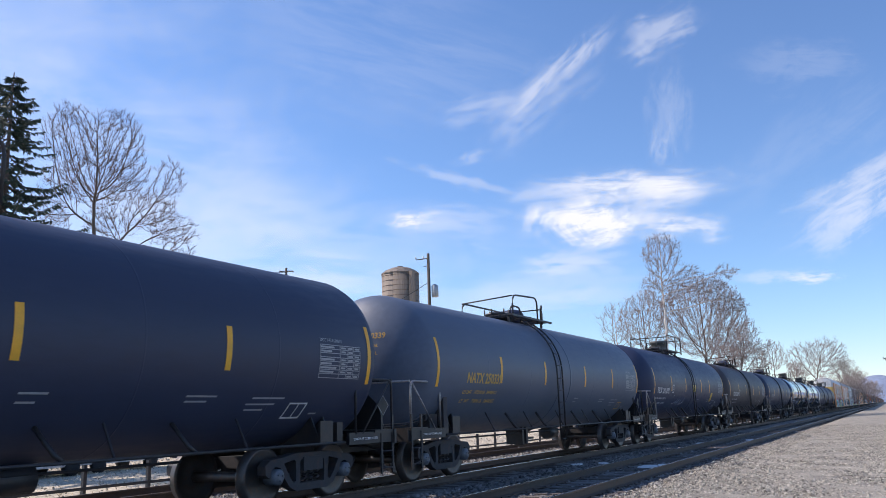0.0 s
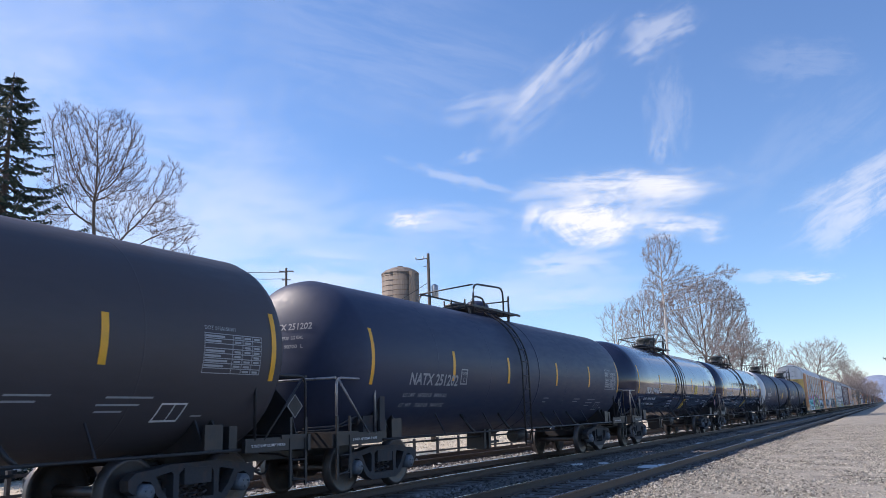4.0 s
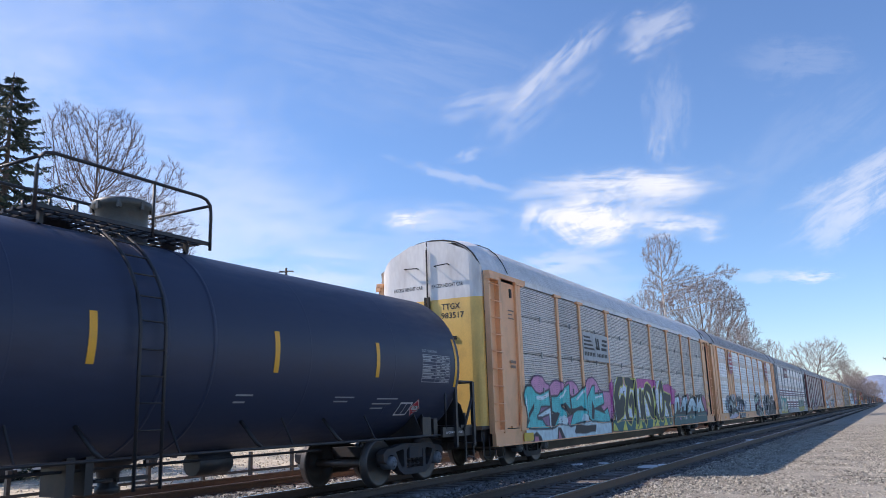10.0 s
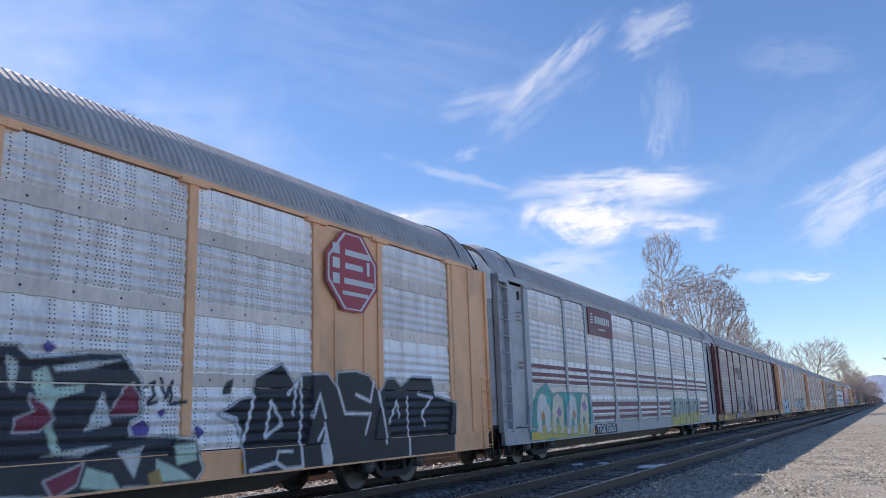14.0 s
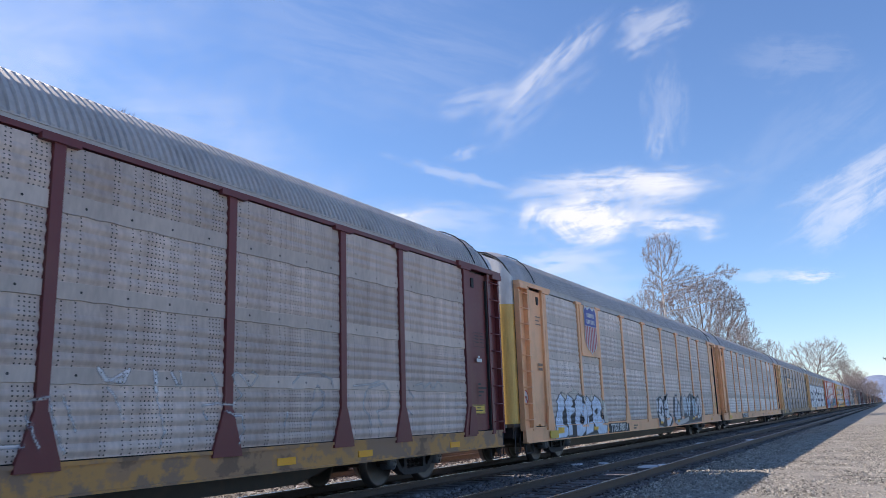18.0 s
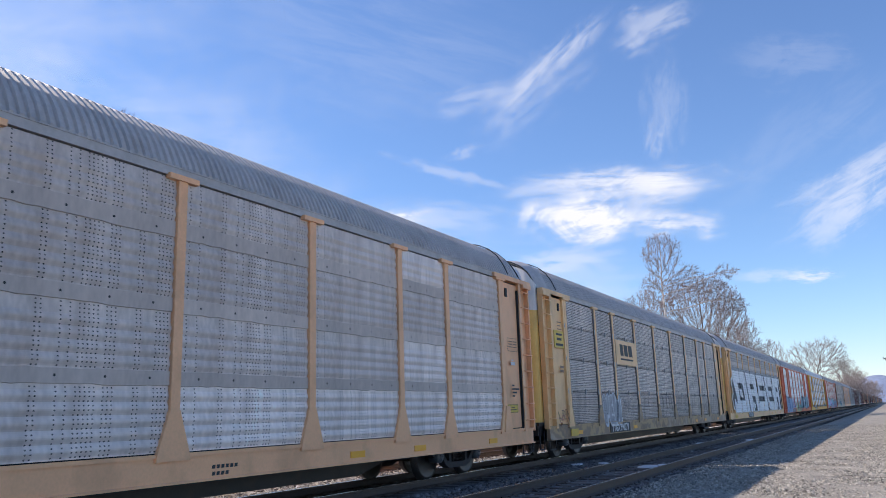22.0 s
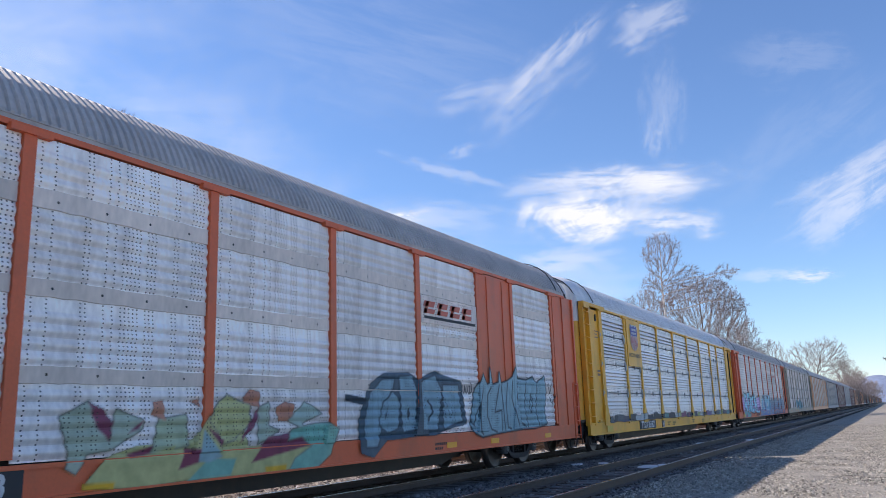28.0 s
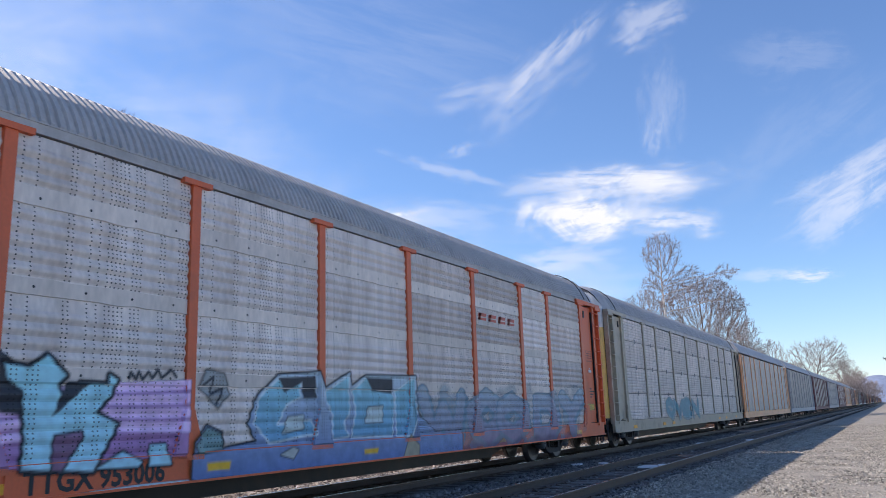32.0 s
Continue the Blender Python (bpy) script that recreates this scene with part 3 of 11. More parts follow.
def bolster_mesh(bm):
    box(bm, 0, 0, 0.64, 0.42, 2.1, 0.2)
    box(bm, 0, 0, 0.52, 0.3, 1.7, 0.14)
    for s in (-1, 1):
        box(bm, s * 0.42, 0, 0.42, 0.1, 1.9, 0.12)
        box(bm, 0, s * 1.0, 0.62, 0.5, 0.22, 0.22)
    lathe(bm, [(0.7, 0.22), (0.80, 0.22)], "z", 14)


def wheelset_mesh(bm):
    tube(bm, [(0, -1.08, 0), (0, -0.82, 0), (0, -0.3, 0), (0, 0.3, 0), (0, 0.82, 0), (0, 1.08, 0)], [0.075, 0.09, 0.08, 0.08, 0.09, 0.075], 12)
    for s in (-1, 1):
        prof = [(-0.79, 0.10), (-0.80, 0.20), (-0.77, 0.33), (-0.80, 0.40), (-0.80, 0.452), (-0.70, 0.458), (-0.675, 0.485), (-0.655, 0.478), (-0.665, 0.40), (-0.73, 0.33), (-0.74, 0.18), (-0.70, 0.10)]
        lathe(bm, [(a * -s, r) for a, r in prof], "y", 36)


def brake_mesh(bm):
    for k in (-1, 1):
        box(bm, k * 0.40, 0, 0.45, 0.07, 0.09, 0.3)
    tube(bm, [(-0.4, -0.033, 0.38), (0.4, -0.033, 0.38)], 0.025, 6)


def truck(car, x, detail=True):
    t = part("truck", cached("bolster", bolster_mesh), M["truck_steel"], car, at=pose(x, 0, 0))
    for s in (-1, 1):
        part("side_frame", cached("side_frame", side_frame_mesh), M["truck_steel"], t, at=pose(0, s * 1.0, 0))
        for k in (-1, 1):
            part("bearing", cached("bearing", bearing_mesh), M["bearing"], t, "grey round roller bearing cap", at=pose(k * 0.89, s * 1.0, 0.457, 0, 0, 0 if s < 0 else 180))
        if detail:
            part("springs", cached("springs", spring_mesh), M["truck_steel"], t, at=pose(0, s * 1.0, 0))
    if detail:
        for s in (-1, 1):
            part("brake_rigging", cached("brake", brake_mesh), M["truck_steel"], t, at=pose(0, s * 0.753, 0))
    for s in (-1, 1):
        w = part("wheelset", cached("wheelset", wheelset_mesh), M["wheel_steel"], t, at=pose(s * 0.89, 0, 0.457))
        if detail:
            WHEELS.append((car, w, s * 0.89))
    return t


def coupler_mesh(bm):
    box(bm, 0.30, 0, 0.84, 0.75, 0.15, 0.17)
    box(bm, 0.72, 0.03, 0.84, 0.26, 0.30, 0.28)
    box(bm, 0.86, -0.1, 0.84, 0.14, 0.1, 0.24)
    tube(bm, bend([(0.2, -0.25, 0.75), (0.55, -0.28, 0.5), (0.85, -0.2, 0.42), (1.0, -0.15, 0.6)], 0.15), 0.022, 6)
    tube(bm, [(0.3, -1.3, 0.72), (0.35, -0.9, 0.80), (0.6, -0.3, 0.80), (0.7, 0.02, 0.72)], 0.016, 5)


# ---- tank cars ----
TR, TZ = 1.56, 2.41     # tank radius and height of its axis
TL = 7.60               # half length of the cylinder


def on_tank(x0, z0, r=TR + 0.007):
    """Puts flat lettering on the tank's near side; z0 is the height of its base line."""
    a0 = math.asin(max(-1, min(1, (z0 - TZ) / TR)))
    return lambda x, y: Vector((x0 + x, -r * math.cos(a0 + y / r), TZ + r * math.sin(a0 + y / r)))


def patch(bm, x0, x1, z0, z1, r=TR + 0.005, shear=0.0, n=6):
    put = on_tank(0, z0, r)
    h = (math.asin((z1 - TZ) / TR) - math.asin((z0 - TZ) / TR)) * r
    cols = [[bm.verts.new(put(x + shear * i / n, h * i / n)) for x in (x0, x1)] for i in range(n + 1)]
    for a, b in zip(cols, cols[1:]):
        bm.faces.new((a[0], a[1], b[1], b[0])).smooth = True


def shell_mesh(bm):
    n = 7
    prof = [(-TL - 0.70 * math.cos(math.pi / 2 * i / n), max(TR * math.sin(math.pi / 2 * i / n), 0.02)) for i in range(n + 1)]
    prof += [(x, TR) for x in np.linspace(-TL, TL, 9)[1:-1]]
    prof += [(-a, r) for a, r in prof[n::-1]]
    lathe(bm, prof, "x", 56, (0, 0, TZ))


def head_mesh(bm):
    n = 7
    prof = [(-TL - 0.703 * math.cos(math.pi / 2 * i / n), max((TR + 0.004) * math.sin(math.pi / 2 * i / n), 0.02)) for i in range(n + 1)]
    lathe(bm, prof + [(-TL + 0.12, TR + 0.004), (-TL + 0.12, TR - 0.05)], "x", 56, (0, 0, TZ))


def ring_mesh(bm):
    lathe(bm, [(-0.02, TR - 0.01), (-0.012, TR + 0.0012), (0.012, TR + 0.0012), (0.02, TR - 0.01)], "x", 56, (0, 0, TZ))


def strap_mesh(bm):
    lathe(bm, [(-0.035, TR - 0.01), (-0.03, TR + 0.010), (0.03, TR + 0.010), (0.035, TR - 0.01)], "x", 56, (0, 0, TZ))


def stripe_mesh(bm):
    patch(bm, -0.055, 0.055, 2.05, 2.68)


def end_stripe_mesh(bm):
    patch(bm, -0.05, 0.05, 1.92, 2.95, n=10)


def grating_mesh(bm):
    for j in range(9):
        box(bm, 0, -0.80 + 0.2 * j, 4.17, 2.9, 0.03, 0.04)
    for i in range(15):
        box(bm, -1.4 + 0.2 * i, 0, 4.165, 0.03, 1.66, 0.03)
    for s in (-1, 1):
        box(bm, 0, s * 0.83, 4.15, 2.95, 0.04, 0.05)
        for x in (-1.2, 1.2):
            box(bm, x, s * 0.6, 4.07, 0.06, 0.06, 0.16)


def top_rail_mesh(bm):
    z0, z1 = 4.05, 4.86
    for pts in ([(-1.45, -0.85, z0), (-1.45, -0.85, z1), (1.45, -0.85, z1), (1.45, -0.85, z0)], [(-1.45, 0.85, z0), (-1.45, 0.85, z1), (1.45, 0.85, z1), (1.45, 0.85, z0)]):
        tube(bm, bend(pts, 0.22), 0.026, 8)
    for x in (-1.45, 1.45):
        tube(bm, [(x, -0.85, z1 - 0.1), (x, 0.85, z1 - 0.1)], 0.022, 6)
    for s in (-1, 1):
        tube(bm, [(0.35, s * 0.85, z0), (0.35, s * 0.85, z1)], 0.022, 6)


def short_top_rail_mesh(bm):
    z0, z1 = 4.05, 4.82
    for pts in ([(-1.35, -0.8, z0 - 0.1), (-1.35, -0.8, z1 - 0.1), (0.45, -0.8, z1), (0.45, -0.8, z0)], [(0.80, -0.8, z0), (0.80, -0.8, z1 - 0.15), (1.45, -0.5, z1 - 0.2), (1.45, -0.5, z0 - 0.1)], [(-0.75, -0.45, z0), (-0.75, -0.45, z1 - 0.3), (0.0, -0.45, z1 - 0.3), (0.0, -0.45, z0)], [(-1.35, 0.8, z0 - 0.2), (-1.35, 0.8, z1 - 0.2), (1.5, 0.8, z1 - 0.2), (1.5, 0.8, z0 - 0.2)]):
        tube(bm, bend(pts, 0.25), 0.026, 8)
    tube(bm, [(-1.35, -0.8, z1 - 0.12), (-1.35, 0.8, z1 - 0.22)], 0.02, 6)
    tube(bm, [(1.45, -0.5, z1 - 0.22), (1.5, 0.8, z1 - 0.22)], 0.02, 6)


def housing_mesh(bm):
    lathe(bm, [(4.02, 0.40), (4.10, 0.40), (4.11, 0.37), (4.60, 0.37), (4.62, 0.43), (4.70, 0.43), (4.74, 0.36)], "z", 28)
    for k in range(8):
        a = k * math.pi / 4
        box(bm, 0.42 * math.cos(a), 0.42 * math.sin(a), 4.62, 0.05, 0.05, 0.12)


def dome_mesh(bm):
    lathe(bm, [(4.05, 0.42), (4.22, 0.42), (4.23, 0.36), (4.40, 0.34), (4.50, 0.24), (4.54, 0.08)], "z", 22)


def manway_mesh(bm):
    lathe(bm, [(4.03, 0.30), (4.24, 0.30), (4.25, 0.35), (4.30, 0.35), (4.34, 0.22)], "z", 20)
    for k in range(6):
        a = k * math.pi / 3
        tube(bm, [(0.34 * math.cos(a), 0.34 * math.sin(a), 4.2), (0.36 * math.cos(a), 0.36 * math.sin(a), 4.42)], 0.025, 6)


def valve_mesh(bm):
    lathe(bm, [(4.03, 0.11), (4.22, 0.11), (4.24, 0.15), (4.32, 0.15), (4.38, 0.05)], "z", 14)


def ladder_rails_mesh(bm):
    for x in (-0.2, 0.2):
        pts = [(x, -TR - 0.10, 0.55), (x, -TR - 0.10, TZ - 0.2)]
        pts += [(x, -(TR + 0.10) * math.cos(a), TZ + (TR + 0.10) * math.sin(a)) for a in np.linspace(0.05, 1.15, 9)]
        tube(bm, pts, 0.024, 6)


def ladder_rung_mesh(bm):
    tube(bm, [(-0.2, 0, 0), (0.2, 0, 0)], 0.013, 6)


def strut_mesh(bm):
    tube(bm, [(0, -1.12, 1.35), (0.16, -1.30, 1.02), (0.26, -1.36, 0.92)], [0.03, 0.035, 0.03], 6)


def sill_mesh(bm):
    box(bm, 7.9, 0, 0.86, 2.6, 0.62, 0.36)


def sill_deck_mesh(bm):
    box(bm, 7.5, 0, 1.05, 2.2, 1.3, 0.14)


def bolster_arm_mesh(bm):
    box(bm, 6.9, 0, 1.08, 0.16, 2.72, 0.38)


def saddle_mesh(bm):
    # cradle plate with a curved seat under the shell
    prof = [(-1.38, 0.95), (1.38, 0.95)]
    for a in np.linspace(-0.72, -2.42, 12):
        prof.append((1.0 * (TR + 0.01) * math.cos(a), TZ + (TR + 0.01) * math.sin(a)))
    for x in (-0.16, 0.16):
        prism(bm, prof, 0.03, Matrix(((0, 0, 1, x - 0.015), (1, 0, 0, 0), (0, 1, 0, 0), (0, 0, 0, 1))))
    box(bm, 0, -1.36, 1.12, 0.34, 0.05, 0.36)
    box(bm, 0, 1.36, 1.12, 0.34, 0.05, 0.36)


def running_rail_mesh(bm):
    tube(bm, [(-7.0, -1.40, 0.93), (7.0, -1.40, 0.93)], 0.024, 6)
    tube(bm, [(-7.0, 1.40, 0.93), (7.0, 1.40, 0.93)], 0.024, 6)
    for x in (-4.6, -2.3, 0, 2.3, 4.6):
        for s in (-1, 1):
            tube(bm, [(x, s * 1.40, 0.93), (x, s * 1.15, 1.38)], 0.018, 5)


def outlet_mesh(bm):
    lathe(bm, [(0.92, 0.45), (0.86, 0.45), (0.80, 0.3), (0.70, 0.16), (0.52, 0.13), (0.50, 0.17), (0.42, 0.17), (0.40, 0.1)], "z", 18)
    box(bm, 0.25, -0.2, 0.6, 0.5, 0.06, 0.06)
    tube(bm, [(-0.5, -0.35, 0.62), (-0.1, -0.2, 0.6)], 0.03, 6)


def skid_mesh(bm):
    for x in (-1.0, -0.72):
        box(bm, x, -0.3, 0.72, 0.12, 0.5, 0.5)
    lathe(bm, [(-0.35, 0.18), (0.35, 0.18)], "x", 14, (1.6, -0.3, 0.72))
    tube(bm, [(-3.8, -0.45, 0.78), (4.2, -0.45, 0.78)], 0.022, 5)


def end_platform_mesh(bm):
    box(bm, 8.45, 0, 1.08, 0.66, 2.9, 0.06)
    box(bm, 8.76, 0, 0.98, 0.07, 2.95, 0.26)
    box(bm, 8.1, -1.40, 0.98, 1.5, 0.06, 0.2)
    box(bm, 8.1, 1.40, 0.98, 1.5, 0.06, 0.2)


def end_rail_mesh(bm):
    for s in (-1, 1):
        tube(bm, bend([(7.55, s * 1.42, 1.05), (7.55, s * 1.42, 2.02), (8.72, s * 1.42, 2.02), (8.72, s * 1.42, 1.05)], 0.14), 0.023, 8)
        tube(bm, [(8.66, s * 1.42, 2.0), (7.75, s * 1.42, 1.05)], 0.018, 6)
    tube(bm, bend([(8.74, -1.42, 2.02), (8.74, 1.42, 2.02)], 0.1), 0.023, 8)


def end_ladder_mesh(bm):
    for s in (-1,):
        for x in (8.35, 8.72):
            box(bm, x, s * 1.43, 0.85, 0.05, 0.03, 1.05)
        for z in (0.42, 0.72):
            tube(bm, [(8.33, s * 1.43, z), (8.74, s * 1.43, z)], 0.014, 6)
        tube(bm, bend([(8.35, s * 1.43, 0.9), (8.40, s * 1.43, 0.45), (8.72, s * 1.43, 0.40), (8.72, s * 1.43, 0.9)], 0.05), 0.016, 6)


def braced_end_mesh(bm):
    for s in (-1, 1):
        for x in (7.9, 8.72):
            box(bm, x, s * 1.45, 1.35, 0.09, 0.07, 1.4)
        tube(bm, [(8.72, s * 1.45, 1.75), (8.25, s * 1.45, 1.0)], 0.035, 6)
        tube(bm, bend([(7.5, s * 1.42, 2.05), (8.78, s * 1.42, 2.05)], 0.1), 0.03, 6)
        tube(bm, [(7.5, s * 1.42, 1.05), (7.5, s * 1.42, 2.05)], 0.025, 6)
    tube(bm, [(8.78, -1.42, 2.05), (8.78, 1.42, 2.05)], 0.03, 6)


def brake_wheel_mesh(bm):
    n = 20
    tube(bm, [(8.80, 0.28 * math.cos(2 * math.pi * i / n), 1.72 + 0.28 * math.sin(2 * math.pi * i / n)) for i in range(n + 1)], 0.02, 6)
    for k in range(5):
        a = 2 * math.pi * k / 5
        tube(bm, [(8.80, 0, 1.72), (8.80, 0.28 * math.cos(a), 1.72 + 0.28 * math.sin(a))], 0.013, 5)
    box(bm, 8.72, 0, 1.72, 0.14, 0.26, 0.3)
    box(bm, 8.68, 0, 1.35, 0.06, 0.1, 0.7)


def brake_valve_mesh(bm):
    box(bm, -7.25, -1.1, 1.22, 0.32, 0.28, 0.3)
    box(bm, -7.0, -1.15, 1.28, 0.12, 0.2, 0.34)
    lathe(bm, [(-7.5, 0.09), (-7.35, 0.09)], "x", 10, (0, -1.1, 1.3))
    tube(bm, bend([(-7.3, -1.15, 1.35), (-7.6, -1.2, 1.36), (-8.0, -1.1, 1.2), (-8.7, -0.9, 1.18)], 0.1), 0.018, 6)
    tube(bm, bend([(-7.3, -1.05, 1.25), (-7.7, -1.1, 1.22), (-8.1, -1.0, 1.14), (-8.7, -0.8, 1.13)], 0.1), 0.016, 6)
    box(bm, -7.0, -1.37, 1.45, 0.16, 0.05, 0.72)


def head_shield_mesh(bm):
    pts = [(-1.35, 1.0), (1.35, 1.0), (1.2, 1.55), (0.8, 1.9), (-0.8, 1.9), (-1.2, 1.55)]
    prism(bm, pts, 0.02, Matrix(((0, 0, 1, 8.56), (1, 0, 0, 0), (0, 1, 0, 0), (0, 0, 0, 1))))


M["notice_ink"] = mat("faded notice ink", (0.30, 0.22, 0.04), 0.6, 0, 0.2, 8, 0.02, 60)


def diamond(bm, put, s):
    c = [(0, s), (s, 0), (0, -s), (-s, 0)]
    bm.faces.new([bm.verts.new(put(x, y)) for x, y in c])


FLIP = Matrix.Rotation(math.pi, 4, "Z")


def tank_car(u, label, paint, marks, mark_paint, number_at=(-6.5, 2.02), number_w=2.05, head=None, top="housing", braced=False, placard="", yellow_notices=(), logo=False, table_x=6.1, side_placard=None, stripes=(-4.4, -1.55, 1.72, 4.5), bogies=(-6.5, 6.5), plate_gap=0.18):
    car = thing("tank_car", label, "tank car", "tank cars of the train", pose(u, YC, 0))
    P = M[paint]
    blk = M["black_steel"]
    tank = part("tank", cached("shell", shell_mesh), P, car)
    if head:
        part("tank_head", cached("head", head_mesh), M[head], tank, "white painted rounded tank end")
    for x in (-5.1, -2.55, 2.55, 5.1):
        part("weld_band", cached("ring", ring_mesh), P, tank, at=pose(x, 0, 0))
    for x in (-0.42, 0.42):
        part("strap", cached("strap", strap_mesh), P, tank, at=pose(x, 0, 0))
    for x in stripes:
        part("stripe", cached("stripe", stripe_mesh), M["stripe"], tank, "yellow reflective stripe", at=pose(x, 0, 0))
    for x in (-TL + 0.08, TL - 0.08):
        part("end_stripe", cached("end_stripe", end_stripe_mesh), M["stripe"], tank, "tall yellow reflective stripe", at=pose(x, 0, 0))
    # walkway on top
    walkway = tagged(part("walkway", cached("grating", grating_mesh), blk, car, at=pose(-0.5, 0, -0.13)), kind="stuff")
    part("handrail", cached("short_top_rail" if top != "housing" else "top_rail", short_top_rail_mesh if top != "housing" else top_rail_mesh), blk, walkway)
    part("valve_housing", cached("dome" if top == "dome" else "housing", dome_mesh if top == "dome" else housing_mesh), M["housing_steel"] if top != "dome" else M["tank_dark"], car, "round lidded housing", at=pose(0.0 if top != "dome" else -0.1, 0, -0.13))
    part("manway", cached("manway", manway_mesh), blk, car, at=pose(-1.2, 0, -0.13))
    part("safety_valve", cached("valve", valve_mesh), M["truck_steel"], car, at=pose(0.7, -0.2, -0.13))
    ladder = part("ladder", cached("ladder_rails", ladder_rails_mesh), blk, car, at=pose(-0.75, 0, 0))
    for i in range(6):
        part("rung", cached("rung", ladder_rung_mesh), blk, ladder, at=pose(0, -TR - 0.10, 0.6 + 0.33 * i))
    for a in (0.12, 0.32, 0.52, 0.72, 0.92):
        part("rung", cached("rung", ladder_rung_mesh), blk, ladder, at=pose(0, -(TR + 0.1) * math.cos(a), TZ + (TR + 0.1) * math.sin(a)))
    # underframe
    for m in (Matrix.Identity(4), FLIP):
        stub = part("stub_sill", cached("sill", sill_mesh), blk, car, at=m)
        part("deck_plate", cached("sill_deck", sill_deck_mesh), blk, stub)
        part("body_bolster", cached("bolster_arm", bolster_arm_mesh), blk, stub)
    for x in bogies:
        part("saddle", cached("saddle", saddle_mesh), blk, car, at=pose(x, 0, 0))
    part("running_rail", cached("running_rail", running_rail_mesh), blk, car)
    for x in (-3.4, -1.4, 1.4, 3.4):
        part("strut", cached("strut", strut_mesh), blk, car, at=pose(x, 0, 0))
    part("outlet_valve", cached("outlet", outlet_mesh), blk, car)
    part("brake_gear", cached("skid", skid_mesh), blk, car)
    for m in (pose(-0.27, 0, 0), FLIP @ pose(-0.27, 0, 0)):
        part("end_platform", cached("end_platform", end_platform_mesh), blk, car, at=m)
        if braced:
            part("end_railing", cached("braced_end", braced_end_mesh), blk, car, "braced angle-steel end railing", at=m)
        else:
            part("end_railing", cached("end_rail", end_rail_mesh), M["worn_rail"] if not m[0][0] > 0 else blk, car, at=m)
        part("end_ladder", cached("end_ladder", end_ladder_mesh), blk, car, at=m)
        part("end_ladder", cached("end_ladder", end_ladder_mesh), blk, car, at=m @ Matrix.Diagonal((1, -1, 1, 1)))
        part("coupler", cached("coupler", coupler_mesh), M["truck_steel"], car, at=m @ pose(8.3, 0, 0))
    part("brake_wheel", cached("brake_wheel", brake_wheel_mesh), M["worn_rail"], car, at=pose(-0.25, 0, 0))
    part("brake_valve", cached("brake_valve", brake_valve_mesh), M["truck_steel"], car)
    part("head_shield", cached("head_shield", head_shield_mesh), blk, car, at=pose(-0.22, 0, 0))
    for x in bogies:
        truck(car, x)
    # lettering
    ink = M[mark_paint]
    bm = bmesh.new()
    x0, z0 = number_at
    write(bm, marks, 0.33, on_tank(x0 + 0.1, z0 - 0.05), width=number_w - 0.05, slant=0.10, bold=0.022)
    part("reporting_mark", bm, ink, tank, "stencilled letters and number")
    if mark_paint != "yellow_mark":
        bm = bmesh.new()
        for a, b, c, d in ((0, 0.30, 0.31, 0.34), (0, 0.30, 0, 0.03), (0, 0.03, 0, 0.34), (0.27, 0.30, 0, 0.34)):
            put = on_tank(x0 + number_w + plate_gap + a, z0 - 0.02 + c)
            bm.faces.new([bm.verts.new(put(*k)) for k in ((0, 0), (b - a, 0), (b - a, d - c), (0, d - c))])
        write(bm, "PLATE", 0.09, on_tank(x0 + number_w + plate_gap + 0.03, z0 + 0.19), width=0.22)
        write(bm, "C", 0.14, on_tank(x0 + number_w + plate_gap + 0.10, z0 + 0.04))
        part("plate_sign", bm, ink, tank)
    bm = bmesh.new()
    for i, line in enumerate(("LD LMT   187500 LB   85050 KG", "LT  WT    75500 LB   34250 KG") if marks.startswith("TCBX") else ("LD LMT   187200 LB   84900 KG", "LT  WT    75800 LB   34400 KG") if marks.startswith("NATX") else ("LD LMT   205600 LB   93250 KG", "LT  WT    80400 LB   36450 KG") if marks.endswith("291892") else ("LD LMT   207600LB   94150KG", "LT  WT    78400LB   35550KG")):
        write(bm, line, 0.12, on_tank(x0, z0 - 0.29 - 0.19 * i), width=1.75, slant=0.14)
    part("weight_marks", bm, ink, tank)
    # table of data near the far end
    bm = bmesh.new()
    for i in range(9):
        patch(bm, table_x, table_x + 1.14, 2.0 + 0.068 * i, 2.0 + 0.068 * i + 0.012, n=1)
    for x in (table_x, table_x + 0.54, table_x + 0.74, table_x + 0.94, table_x + 1.13):
        patch(bm, x, x + 0.012, 2.0, 2.556)
    for i in range(8):
        for a, b in ((0.02, 0.32 + 0.2 * ((i * 7) % 3) / 3), (0.58, 0.71), (0.78, 0.91), (0.98, 1.10)):
            if (i + int(a * 10)) % 5:
                patch(bm, table_x + a, table_x + b, 2.022 + 0.068 * i, 2.052 + 0.068 * i, n=1)
    write(bm, "DOT 111A100W1", 0.08, on_tank(table_x, 2.60))
    part("data_table", bm, M["grey_mark"], tank, "white stencilled data table")
    for i, (x, z, w) in enumerate(((3.4, 1.68, 0.7), (3.4, 1.61, 0.5), (4.7, 1.66, 0.9), (4.6, 1.57, 0.8), (4.62, 1.49, 0.5), (6.2, 1.42, 0.25), (1.0, 1.7, 0.45), (1.0, 1.6, 0.3))):
        bm = bmesh.new()
        patch(bm, x, x + w * 0.8, z, z + 0.024, n=1, shear=0.01)
        part("stencil", bm, M["grey_mark"], tank)
    bm = bmesh.new()
